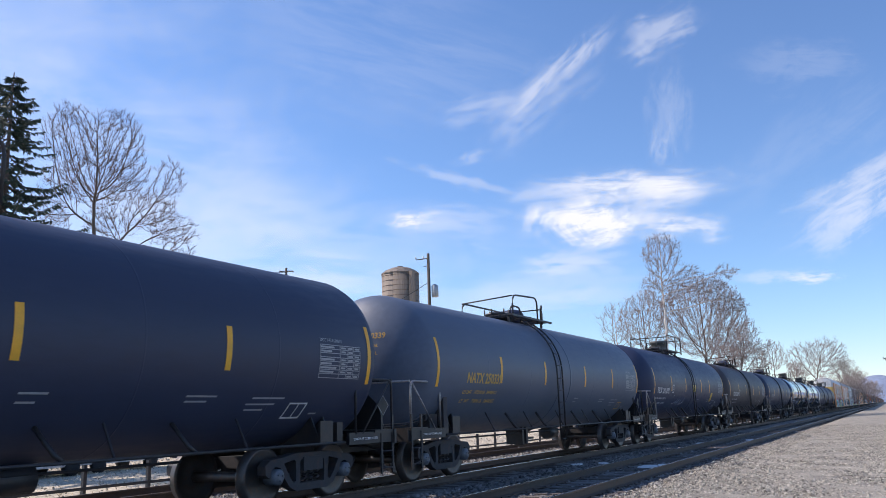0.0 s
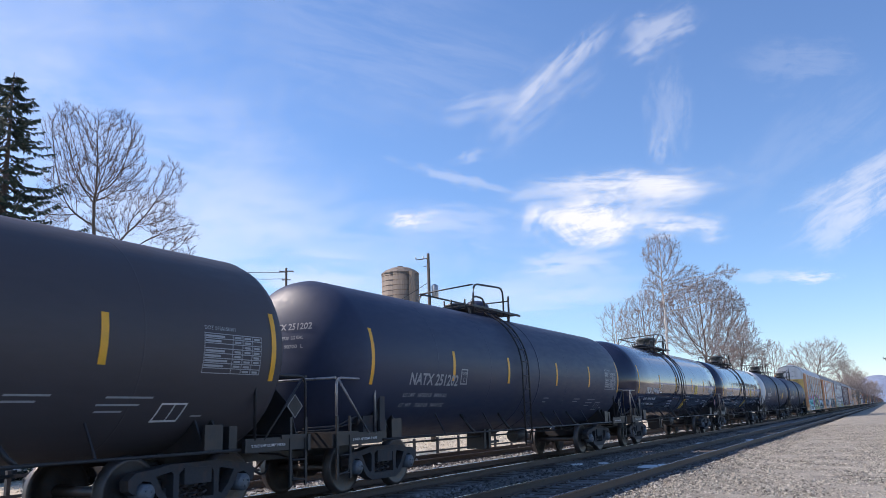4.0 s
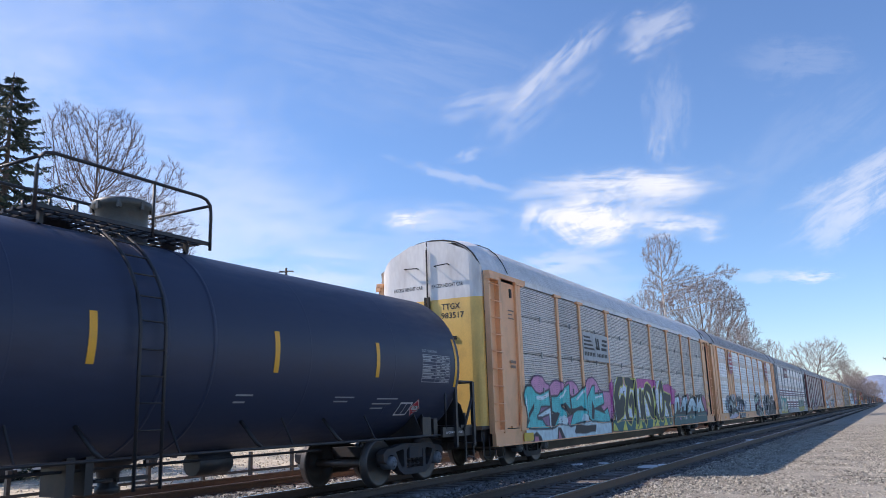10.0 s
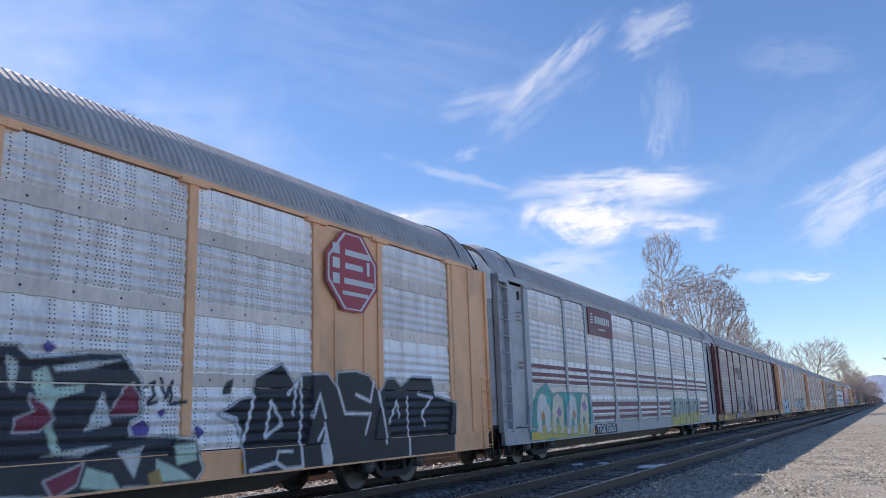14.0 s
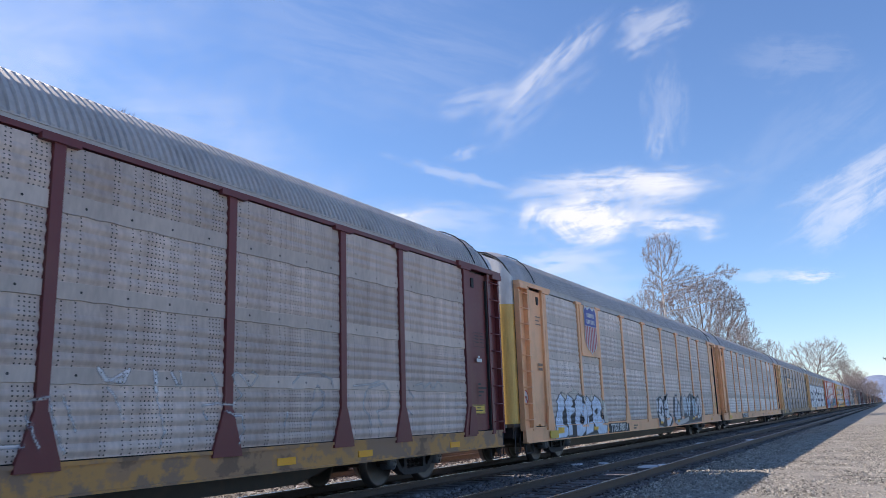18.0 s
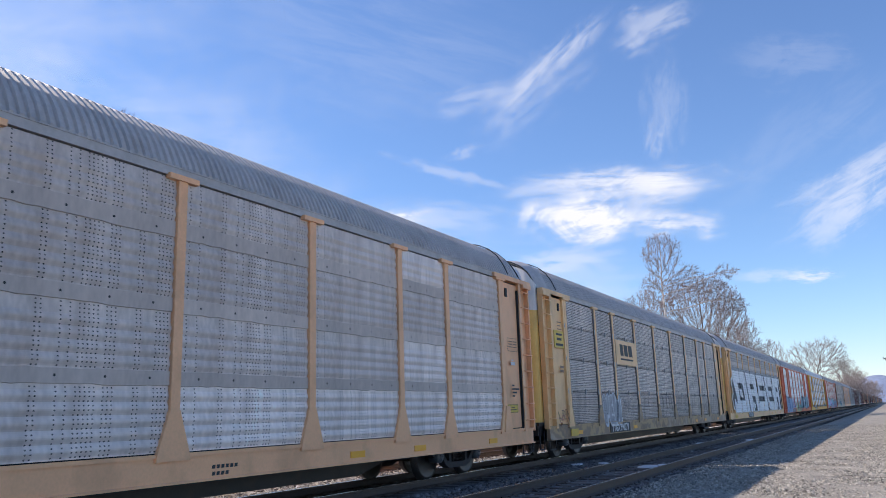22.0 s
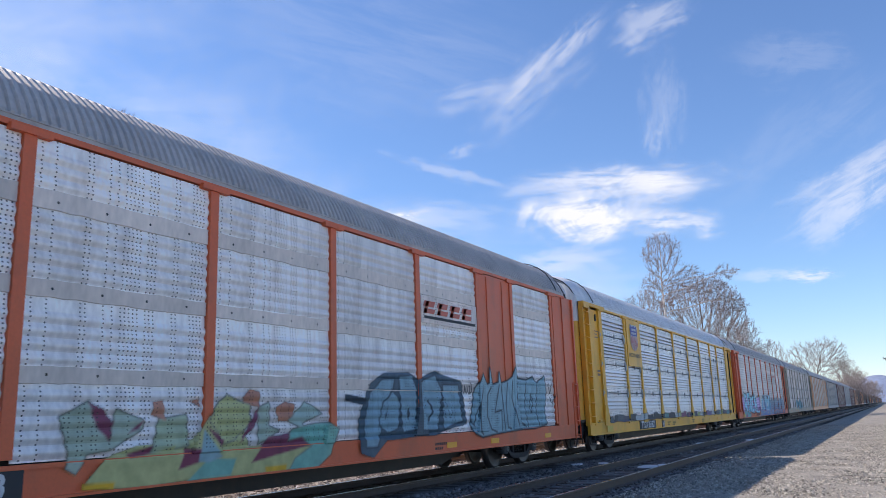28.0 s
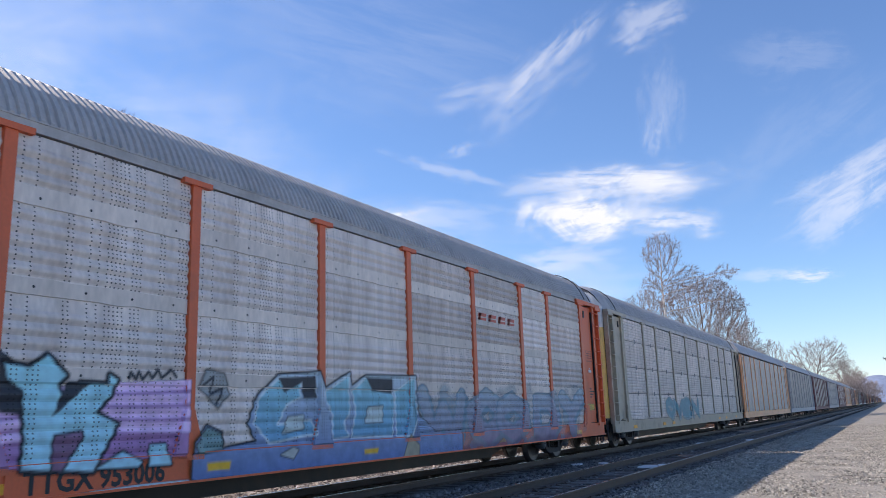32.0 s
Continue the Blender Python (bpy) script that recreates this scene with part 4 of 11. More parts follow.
    for a, b, c, d in ((5.55, 6.0, 1.36, 1.385), (5.55, 6.0, 1.58, 1.605), (5.55, 5.575, 1.36, 1.605), (5.975, 6.0, 1.36, 1.605), (5.78, 5.80, 1.36, 1.605)):
        patch(bm, a + 0.22 * (c - 1.36), b + 0.22 * (c - 1.36), c, d, n=3, shear=0.22 * (d - c))
    part("test_box", bm, ink, tank)
    if logo:
        bm = bmesh.new()
        write(bm, "VENT TANK WHEN UNLOADING", 0.085, on_tank(0.4, 1.82), width=1.08)
        for i, s in enumerate(("REMOVE ALL RESIDUAL", "COMMODITY BEFORE", "CLOSING TANK CAR")):
            write(bm, s, 0.075, on_tank(-2.6, 1.62 - 0.105 * i), slant=0.12)
        write(bm, '0.5" CERAMIC FIBER', 0.075, on_tank(3.2, 1.60), slant=0.12)
        part("instructions", bm, ink, tank)
    for x, z, w, h, sh in yellow_notices:
        bm = bmesh.new()
        patch(bm, x, x + w, z, z + h, shear=sh)
        note = part("notice", bm, M["label_yellow"], tank, "yellow emergency notice")
        bm = bmesh.new()
        for i in range(7):
            k = (i + 0.6) / 7.6
            patch(bm, x + 0.10 * w + sh * k, x + (0.9 - 0.25 * (i % 2)) * w + sh * k, z + h * k, z + h * (k + 0.045), r=TR + 0.009, n=1, shear=sh * 0.045)
        part("notice_print", bm, M["notice_ink"], note)
    bm = bmesh.new()
    write(bm, "2 INCH HF COMP SHOES", 0.06, lambda x, y: Vector((-8.0 + x, -1.435, 0.95 + y)), width=0.75)
    write(bm, "2 INCH HF COMP SHOES", 0.06, lambda x, y: Vector((7.2 + x, -1.435, 0.95 + y)), width=0.75)
    part("shoe_marks", bm, M["white_mark"], car)
    # plate with a diamond at the ends
    for bm in (bmesh.new(),):
        def place(a, b, lift):
            if side_placard:
                return on_tank(side_placard, 1.50, TR + 0.01 + lift)(a, b)
            return Vector((8.34 + a, -1.30 - lift, 1.55 + b))

        def put(a, b):
            return place(a, b, 0.0)

        def put2(a, b):
            return place(a, b, 0.003)
        diamond(bm, put, 0.20)
        pl = part("placard", bm, M["red_mark"] if placard else blk, car, "red diamond placard" if placard else "empty diamond placard holder")
        bm = bmesh.new()
        for p, q in (((0, 0.19), (0.19, 0)), ((0.19, 0), (0, -0.19)), ((0, -0.19), (-0.19, 0)), ((-0.19, 0), (0, 0.19))):
            k = 0.92
            bm.faces.new([bm.verts.new(put2(*v)) for v in (p, q, (q[0] * k, q[1] * k), (p[0] * k, p[1] * k))])
        if placard:
            bm.faces.new([bm.verts.new(put2(*v)) for v in ((-0.11, -0.04), (0.11, -0.04), (0.11, 0.05), (-0.11, 0.05))])
        part("placard_border", bm, M["white_mark"] if placard else M["grey_mark"], pl)
        if placard:
            bm = bmesh.new()
            write(bm, placard, 0.10, lambda a, b: place(a - 0.1, b - 0.025, 0.006), width=0.2)
            part("placard_number", bm, M["black_mark"], pl)
    # lettering on the rounded end
    def on_head(x, y):
        yy, zz = -0.78 + x, 2.95 + y
        r = math.hypot(yy, zz - TZ) / TR
        return Vector((-TL - 0.712 * math.sqrt(max(1 - r * r, 0)) - 0.004, yy, zz))
    bm = bmesh.new()
    write(bm, marks, 0.17, lambda x, y: on_head(1.1 - x, y), width=1.0)
    for i, s in enumerate(("CAPY  28920  US GAL", "CAPY  90700  L")):
        write(bm, s, 0.09, lambda x, y: on_head(1.0 - x, y - 0.18 - 0.16 * i), width=0.75)
    part("end_marks", bm, ink if not head else M["grey_mark"], tank)
    MOVING.append((car, u))
    return car

tank_car(-269.05, "dark grey-black tank car with a white data table", "tank_dark", "PLMX 25160", "white_mark", stripes=(-4.9, -2.0, 0.85, 4.02))
tank_car(-251.45, "slate-grey tank car with yellow lettering and a low dome", "tank_grey", "NATX 250339", "yellow_mark", top="dome", number_at=(-6.3, 2.08), number_w=1.85)
scribbled = tank_car(-233.80, "matt black tank car with a yellow notice", "tank_black", "TILX 291892", "white_mark", bogies=(-7.1, 6.6), plate_gap=0.58, yellow_notices=((-0.38, 2.05, 0.62, 0.32, 0.0), (4.0, 1.62, 0.4, 0.42, 0.1)), number_at=(-7.15, 2.0), stripes=(-4.66, -1.9, 1.6, 3.6))
streaks = random.Random(17)
for k in range(34):
    x = -4.1 + 3.0 * (k + streaks.uniform(0, 1)) / 34
    z = 1.22 + 0.16 * abs(math.sin(2.2 * x)) + streaks.uniform(0, 0.12)
    bm = bmesh.new()
    patch(bm, x, x + streaks.uniform(0.012, 0.05), z, z + streaks.uniform(0.08, 0.42), r=TR + 0.006, shear=streaks.uniform(0.0, 0.10))
    part("chalk_streak", bm, M["chalk"], scribbled, "faded pale sprayed streak" if not k else "")
bm = bmesh.new()
for pts in ([(-4.2, 1.95), (-4.15, 1.85), (-4.0, 1.9), (-4.0, 1.5), (-3.3, 1.62)], [(-3.3, 1.5), (-3.2, 1.75), (-3.1, 1.5), (-2.8, 1.7)], [(-2.6, 1.45), (-2.5, 1.75), (-2.45, 1.45), (-2.0, 1.6), (-1.9, 1.8), (-1.7, 1.5)]):
    put = on_tank(0, TZ)
    tube(bm, [put(x, (z - TZ) * 1.06) for x, z in pts], 0.012, 5)
part("chalk_scribble", bm, M["grey_mark"], scribbled, "thin white chalk scribble")
tank_car(-216.34, "faded brownish black tank car with white lettering", "tank_brown", "TCBX 251839", "white_mark", top="dome", number_at=(-6.5, 2.0))
tank_car(-198.60, "weathered dark grey tank car with faint lettering", "tank_dark", "NATX 251202", "grey_mark", top="dome", number_at=(-6.3, 2.0))
tank_car(-180.83, "glossy black tank car with a yellow notice", "tank_gloss", "TILX 194960", "white_mark", yellow_notices=((2.3, 1.95, 0.6, 0.42, 0.02), (0.1, 1.3, 0.5, 0.42, 0.3)), logo=True, placard="1170", number_at=(-6.55, 1.98), table_x=5.6, top="tall")
tank_car(-163.31, "glossy black tank car with a red placard", "tank_gloss", "TILX 195040", "white_mark", yellow_notices=((2.3, 1.95, 0.6, 0.42, 0.02), (0.1, 1.3, 0.5, 0.42, 0.3)), logo=True, placard="1170", number_at=(-6.58, 1.98), table_x=5.6, top="tall")
tank_car(-145.60, "black tank car with a white rounded end", "tank_black", "TILX 258205", "white_mark", yellow_notices=((3.05, 1.85, 0.75, 0.44, 0.02),), head="tank_white", placard="1987", number_at=(-6.4, 2.05))
tank_car(-128.10, "matt dark grey tank car with braced end railings", "tank_dark", "SHQX 70926", "white_mark", braced=True, placard="1987", number_at=(-6.65, 1.93), number_w=2.15, side_placard=6.20)


# ---- automobile carriers ----
HW = 1.55                    # half width
POSTS = [-11.61, -8.86, -6.95, -4.23, -1.40, 1.40, 4.23, 6.95, 8.86, 11.61]
ROOF = [(-1.51, 4.765), (-1.49, 4.81), (-1.455, 4.90), (-1.38, 5.06), (-1.24, 5.28), (-1.02, 5.48), (-0.72, 5.63), (-0.38, 5.71), (0.0, 5.74)]
ROOF = ROOF + [(-y, z) for y, z in ROOF[-2::-1]]
ROWS4 = [(0.97, 1.885), (1.91, 2.835), (2.86, 3.795), (3.82, 4.60)]
ROWS9 = [(1.14, 1.872), (1.914, 2.820), (2.862, 3.780), (3.822, 4.60)]
ROWS5 = [(0.97, 1.82), (1.99, 2.78), (2.96, 3.79), (4.0, 4.61)]


def roof_top(y):
    for (a, za), (b, zb) in zip(ROOF, ROOF[1:]):
        if a <= y <= b:
            return za + (zb - za) * (y - a) / (b - a)
    return 4.70


def rack_roof_mesh(bm, period=0.125, half=12.75):
    """Corrugated arch: flat crests with steep sides and narrower valleys between."""
    rings = []
    n = int(2 * half / period)
    for i in range(n):
        for f, lift in ((0.0, 0.0), (0.30, 0.0), (0.44, 1.0), (0.86, 1.0)):
            x = -half + (i + f) * 2 * half / n
            ring = []
            for k, (y, z) in enumerate(ROOF):
                ease = 0.0 if k in (0, len(ROOF) - 1) else 1.0
                c = Vector((y, z - 4.2)).normalized() * 0.034 * lift * ease
                ring.append(bm.verts.new((x, y + c.x, z + c.y)))
            rings.append(ring)
    for a, b in zip(rings, rings[1:]):
        for k in range(len(ROOF) - 1):
            bm.faces.new((a[k], a[k + 1], b[k + 1], b[k]))
    for ring in (rings[0], rings[-1]):
        bm.faces.new(ring)


def far_roof_mesh(bm):
    rack_roof_mesh(bm, 1.2)


def wave(f):
    """Rounded rib of a pressed panel, 0 to 1 over one period, fuller than a sine."""
    return (0.5 - 0.5 * math.cos(2 * math.pi * f)) ** 0.75


def panel_mesh(w, h, style):
    def build(bm):
        period, depth = PROFILE[style]
        prof = [(0, 0)]
        z = 0.02
        if style == "louvre":
            z, n = 0.18, max(int((h - 0.36) / period), 1)
            for k in range(n):
                b = z + k * (h - 0.36) / n
                for f, d in ((0.0, 0), (0.02, -0.10), (0.33, -0.10), (0.35, depth), (0.46, depth), (0.76, depth * 0.3), (0.98, 0)):
                    prof.append((b + f * (h - 0.36) / n, -d))
            z = h
        while z + period < h:
            if style == "fine":
                steps = ((0.10, 0), (0.20, depth), (0.70, depth), (0.95, 0))
            else:
                steps = [(k / 8, wave(k / 8) * depth) for k in range(8)]
            for f, d in steps:
                prof.append((z + f * period, -d))
            z += period
        prof.append((h, 0))
        cols = [[bm.verts.new((x, y, zz)) for zz, y in prof] for x in (0, w)]
        for k in range(len(prof) - 1):
            bm.faces.new((cols[0][k], cols[1][k], cols[1][k + 1], cols[0][k + 1]))
        # returned edges, so that the sheet has thickness
        deep = 0.115 if style == "louvre" else 0.02
        back = [[bm.verts.new((x, deep, zz)) for zz in (0, h)] for x in (0, w)]
        bm.faces.new((back[0][0], back[0][1], back[1][1], back[1][0]))
        bm.faces.new((cols[0][0], back[0][0], back[1][0], cols[1][0]))
        bm.faces.new((cols[0][-1], cols[1][-1], back[1][1], back[0][1]))
    return cached(("panel", round(w, 3), round(h, 3), style), build)


def band_mesh(w, h):
    def build(bm):
        # a thin strap whose long edges are slightly dented
        n = max(int(w / 0.16), 4)
        rnd = random.Random(int(w * 1000))
        rows = []
        for i in range(n + 1):
            x, lo, hi = i * w / n, rnd.uniform(-0.012, 0.008), h + rnd.uniform(-0.008, 0.012)
            rows.append([bm.verts.new(v) for v in ((x, 0.02, lo), (x, -0.008, lo + 0.006), (x, -0.008, hi - 0.006), (x, 0.02, hi))])
        for a, b in zip(rows, rows[1:]):
            for k in range(3):
                bm.faces.new((a[k], b[k], b[k + 1], a[k + 1]))
        bm.faces.new(rows[0][::-1]), bm.faces.new(rows[-1])
    return cached(("band", round(w, 3), round(h, 3)), build)


def sill_tape_mesh(bm):
    box(bm, 0, 0, 0, 0.42, 0.012, 0.11)


def seam_clip_mesh(bm):
    box(bm, 0, -0.035, 0, 0.045, 0.03, 0.15)
    box(bm, 0, -0.05, 0.05, 0.07, 0.02, 0.03)


def seam_bracket_mesh(bm):
    prism(bm, [(-0.22, -0.1), (-0.15, -0.17), (0.15, -0.17), (0.22, -0.1), (0.22, 0.1), (0.15, 0.17), (-0.15, 0.17), (-0.22, 0.1)], 0.02, Matrix(((1, 0, 0, 0), (0, 0, 1, -0.05), (0, 1, 0, 0), (0, 0, 0, 1))))
    for s in (-1, 1):
        box(bm, s * 0.15, -0.055, 0, 0.08, 0.03, 0.10)


def gasket_mesh(bm):
    box(bm, 0, -0.005, 2.8, 0.066, 0.05, 3.58)


def seam_hook_mesh(bm):
    tube(bm, [(0.03, 0, 0.06), (0.0, -0.02, 0.075), (-0.03, -0.02, 0.03), (-0.02, -0.02, -0.04), (0.03, 0, -0.06)], 0.013, 5)


def post_mesh(flared):
    def build(bm):
        box(bm, 0, -0.01, 2.82, 0.155, 0.07, 3.62)
        box(bm, 0, -0.03, 4.615, 0.52, 0.09, 0.075)
        if flared:
            box(bm, 0, -0.03, 1.0, 0.13, 0.03, 0.2)
    return cached(("post", flared), build)


def post_foot_mesh(bm):
    prism(bm, [(-0.28, 0.86), (0.28, 0.86), (0.26, 0.97), (0.085, 1.5), (-0.085, 1.5), (-0.26, 0.97)], 0.05, Matrix(((1, 0, 0, 0), (0, 0, 1, -0.05), (0, 1, 0, 0), (0, 0, 0, 1))))


def sill_beam_mesh(bm):
    for s in (-1,):
        box(bm, 0, s * (HW - 0.04), 0.75, 26.6, 0.10, 0.36)


def sill_top_mesh(bm):
    box(bm, 0, -HW - 0.01, 0.93, 26.6, 0.05, 0.05)


def sill_foot_mesh(bm):
    box(bm, 0, -HW + 0.02, 0.585, 26.6, 0.16, 0.03)


def side_sill(car, material, at):
    beam = part("side_sill", cached("sill_beam", sill_beam_mesh), material, car, at=at)
    part("flange", cached("sill_top", sill_top_mesh), material, beam)
    part("flange", cached("sill_foot", sill_foot_mesh), material, beam)


def floor_mesh(bm):
    box(bm, 0, 0, 1.0, 26.6, 2.9, 0.08)
    box(bm, 0, 0, 0.72, 27.0, 0.7, 0.42)
    for x in (-10.05, 10.05):
        box(bm, x, 0, 0.88, 0.5, 2.7, 0.16)


def centre_sill_mesh(bm):
    prism(bm, [(-8.4, 0.50), (-7.2, 0.22), (7.2, 0.22), (8.4, 0.50)], 0.74, Matrix(((1, 0, 0, 0), (0, 0, 1, -0.37), (0, 1, 0, 0), (0, 0, 0, 1))))


def inner_wall_mesh(bm):
    # dark inside of the rack, with its upper deck
    for s in (-1, 1):
        box(bm, 0, s * 1.42, 2.83, 26.0, 0.03, 3.6)
    box(bm, 0, 0, 2.75, 26.0, 2.8, 0.06)


def top_rail_rack_mesh(bm):
    for s in (-1,):
        box(bm, 0, s * (HW - 0.03), 4.665, 25.6, 0.10, 0.07)


def eave_mesh(bm):
    box(bm, 0, -HW + 0.02, 4.735, 25.5, 0.06, 0.07)
    box(bm, 0, -HW - 0.012, 4.765, 25.5, 0.02, 0.018)


def header_mesh(bm):
    for s in (-1,):
        box(bm, -12.35, s * (HW + 0.0), 4.685, 2.2, 0.16, 0.11)
        box(bm, -13.2, s * (HW + 0.03), 4.60, 0.5, 0.14, 0.12)


def corner_mesh(bm):
    # recessed ladder panel, end panel and corner posts
    for s in (-1,):
        box(bm, -13.10, s * (HW - 0.10), 2.75, 0.50, 0.05, 3.7)
        box(bm, -13.37, s * (HW - 0.03), 2.75, 0.07, 0.14, 3.75)
        box(bm, -12.80, s * (HW - 0.03), 2.75, 0.14, 0.16, 3.75)
        box(bm, -12.22, s * (HW - 0.05), 2.78, 1.06, 0.05, 3.6)
        box(bm, -11.72, s * (HW - 0.02), 2.78, 0.20, 0.12, 3.65)
        prism(bm, [(-0.2, 0.9), (0.24, 0.9), (0.1, 1.5), (-0.1, 1.5)], 0.05 * s, Matrix(((1, 0, 0, -11.72), (0, 0, 1, s * (HW + 0.02)), (0, 1, 0, 0), (0, 0, 0, 1))))
        box(bm, -12.06, s * (HW - 0.0), 1.0, 0.6, 0.06, 0.05)


def vent_slot_mesh(bm):
    for s in (-1,):
        box(bm, -12.05, s * (HW - 0.015), 4.33, 0.12, 0.03, 0.22)


def door_gap_mesh(bm):
    # solid black bar that paints in the shade of the gap
    box(bm, -12.70, -(HW - 0.015), 2.7, 0.045, 0.09, 3.5)


def flush_end_mesh(bm):
    # plain one-piece end panel that closes flush with the doors
    box(bm, -12.52, -HW + 0.03, 2.80, 1.68, 0.06, 3.72)
    box(bm, -12.55, -HW - 0.01, 2.80, 0.05, 0.04, 3.7)
    box(bm, -13.38, -HW + 0.02, 2.80, 0.10, 0.14, 3.72)
    box(bm, -11.74, -HW - 0.02, 2.80, 0.14, 0.08, 3.7)


def low_ladder_mesh(bm):
    for x in (-13.35, -12.9):
        tube(bm, [(x, -HW - 0.08, 0.55), (x, -HW - 0.08, 2.15)], 0.016, 6)
    for z in (0.65, 1.05, 1.45, 1.85, 2.1):
        tube(bm, [(-13.35, -HW - 0.08, z), (-12.9, -HW - 0.08, z)], 0.014, 6)


def rack_rung_mesh(bm):
    tube(bm, [(-13.36, 0, 0), (-12.82, 0, 0)], 0.016, 6)
    for x in (-13.36, -12.82):
        tube(bm, [(x, 0, 0), (x, 0.05, 0)], 0.02, 5)


def door_plan(n=7):
    pts = [(-13.36, -1.42)]
    for i in range(n + 1):
        a = math.pi / 2 * i / n
        pts.append((-13.38 - 0.20 * math.sin(a), -1.42 + 0.34 * (1 - math.cos(a))))
    return pts + [(-13.60, -0.5), (-13.61, -0.012)]


def on_door(y, z):
    """A place just proud of the flat face of the end doors."""
    a = abs(y)
    x = -13.61 + 0.01 * a / 0.5 if a < 0.5 else -13.60 + 0.02 * (a - 0.5) / 0.58
    return Vector((x - 0.003, y, z))


def door_mesh(lo, hi):
    def build(bm):
        plan = door_plan()
        rows = []
        for x, y in plan:
            top = min(hi, roof_top(y) - 0.12)
            rows.append([bm.verts.new((x, y, z)) for z in np.linspace(lo, max(top, lo + 0.05), 6)])
        for a, b in zip(rows, rows[1:]):
            for k in range(5):
                bm.faces.new((a[k], a[k + 1], b[k + 1], b[k]))
        inner = [bm.verts.new((r[-1].co.x + 0.25, r[-1].co.y * 0.9, r[-1].co.z)) for r in rows]
        for i in range(len(rows) - 1):
            bm.faces.new((rows[i][-1], inner[i], inner[i + 1], rows[i + 1][-1]))
        low = [bm.verts.new((r[0].co.x + 0.2, r[0].co.y * 0.9, r[0].co.z)) for r in rows]
        for i in range(len(rows) - 1):
            bm.faces.new((rows[i][0], rows[i + 1][0], low[i + 1], low[i]))
    return cached(("door", lo, hi), build)


def door_gear_mesh(bm):
    # lock rods, grab bars, slot and end sill
    for y in (-0.012,):
        tube(bm, [(-13.65, y, 1.1), (-13.65, y, 5.4)], 0.022, 6)
    for s in (-1, 1):
        tube(bm, bend([(-13.59, s * 0.25, 4.95), (-13.71, s * 0.25, 4.95), (-13.71, s * 0.62, 4.97), (-13.57, s * 0.62, 4.97)], 0.04), 0.014, 5)
        box(bm, -13.59, s * 0.45, 3.15, 0.06, 0.62, 0.09)
        box(bm, -13.65, s * 0.05, 4.0, 0.05, 0.05, 0.4)
        box(bm, -13.65, s * 0.05, 2.2, 0.05, 0.05, 0.4)


def end_sill_mesh(bm):
    box(bm, -13.42, 0, 0.86, 0.5, 2.7, 0.3)
    box(bm, -13.3, 0, 1.02, 1.0, 2.9, 0.08)
    for s in (-1, 1):
        tube(bm, bend([(-13.25, s * 1.5, 0.6), (-13.25, s * 1.5, 0.32), (-12.75, s * 1.5, 0.32), (-12.75, s * 1.5, 0.6)], 0.04), 0.018, 6)
        tube(bm, bend([(-13.66, s * 1.4, 0.9), (-13.66, s * 1.4, 0.35), (-13.35, s * 1.4, 0.35), (-13.35, s * 1.4, 0.9)], 0.04), 0.018, 6)


def flap_mesh(bm):
    rim = [Vector((-12.74, y * 1.012, z + 0.02)) for y, z in ROOF]
    fore = [Vector((-13.35, y * 0.93, max(z - 0.08, 4.72))) for y, z in ROOF]
    a, b = [bm.verts.new(v) for v in rim], [bm.verts.new(v) for v in fore]
    c = [bm.verts.new(v + Vector((0, 0, 0.03))) for v in fore]
    d = [bm.verts.new(v + Vector((0, 0, 0.03))) for v in rim]
    for i in range(len(rim) - 1):
        bm.faces.new((a[i], a[i + 1], b[i + 1], b[i])), bm.faces.new((d[i], c[i], c[i + 1], d[i + 1]))
        bm.faces.new((b[i], b[i + 1], c[i + 1], c[i]))


def seal_mesh(bm):
    tube(bm, [(-13.36, y * 0.94, max(z - 0.05, 4.72)) for y, z in ROOF], 0.02, 5)
    tube(bm, [(-12.2, y * 1.03, z + 0.055) for y, z in ROOF], 0.014, 5)


def on_side(x0, z0, y=-HW - 0.012):
    return lambda x, z: Vector((x0 + x, y, z0 + z))


def flat(bm, pts, y):
    bm.faces.new([bm.verts.new((x, y, z)) for x, z in pts])


PROFILE = {"soft": (0.155, 0.022), "fine": (0.104, 0.012), "perf": (0.155, 0.028), "louvre": (0.108, 0.022)}


def surface_y(x, z, rows, style, plain=()):
    """Near face of the rack's side at a place, for paint that lies on it."""
    if z < 0.95:
        return -HW - 0.04
    for p in POSTS:
        half = 0.085 if z > 1.5 else 0.085 + 0.18 * (1.5 - z) / 0.55
        if abs(x - p) < half:
            return -HW - 0.067 if z < 1.5 else -HW - 0.053
    if x < -11.5 or x > 11.5:
        return -HW - 0.06
    if any(POSTS[i] < x < POSTS[i + 1] for i in plain):
        return -HW - 0.036
    for z0, z1 in rows:
        if z0 + 0.02 < z < z1:
            period, depth = PROFILE[style]
            f = (z - z0 - 0.02) / period
            if z0 + 0.02 + (int(f) + 1) * period >= z1:
                return -HW + 0.008
            f -= int(f)
            return -HW + 0.008 - depth * wave(f)
    return -HW - 0.016


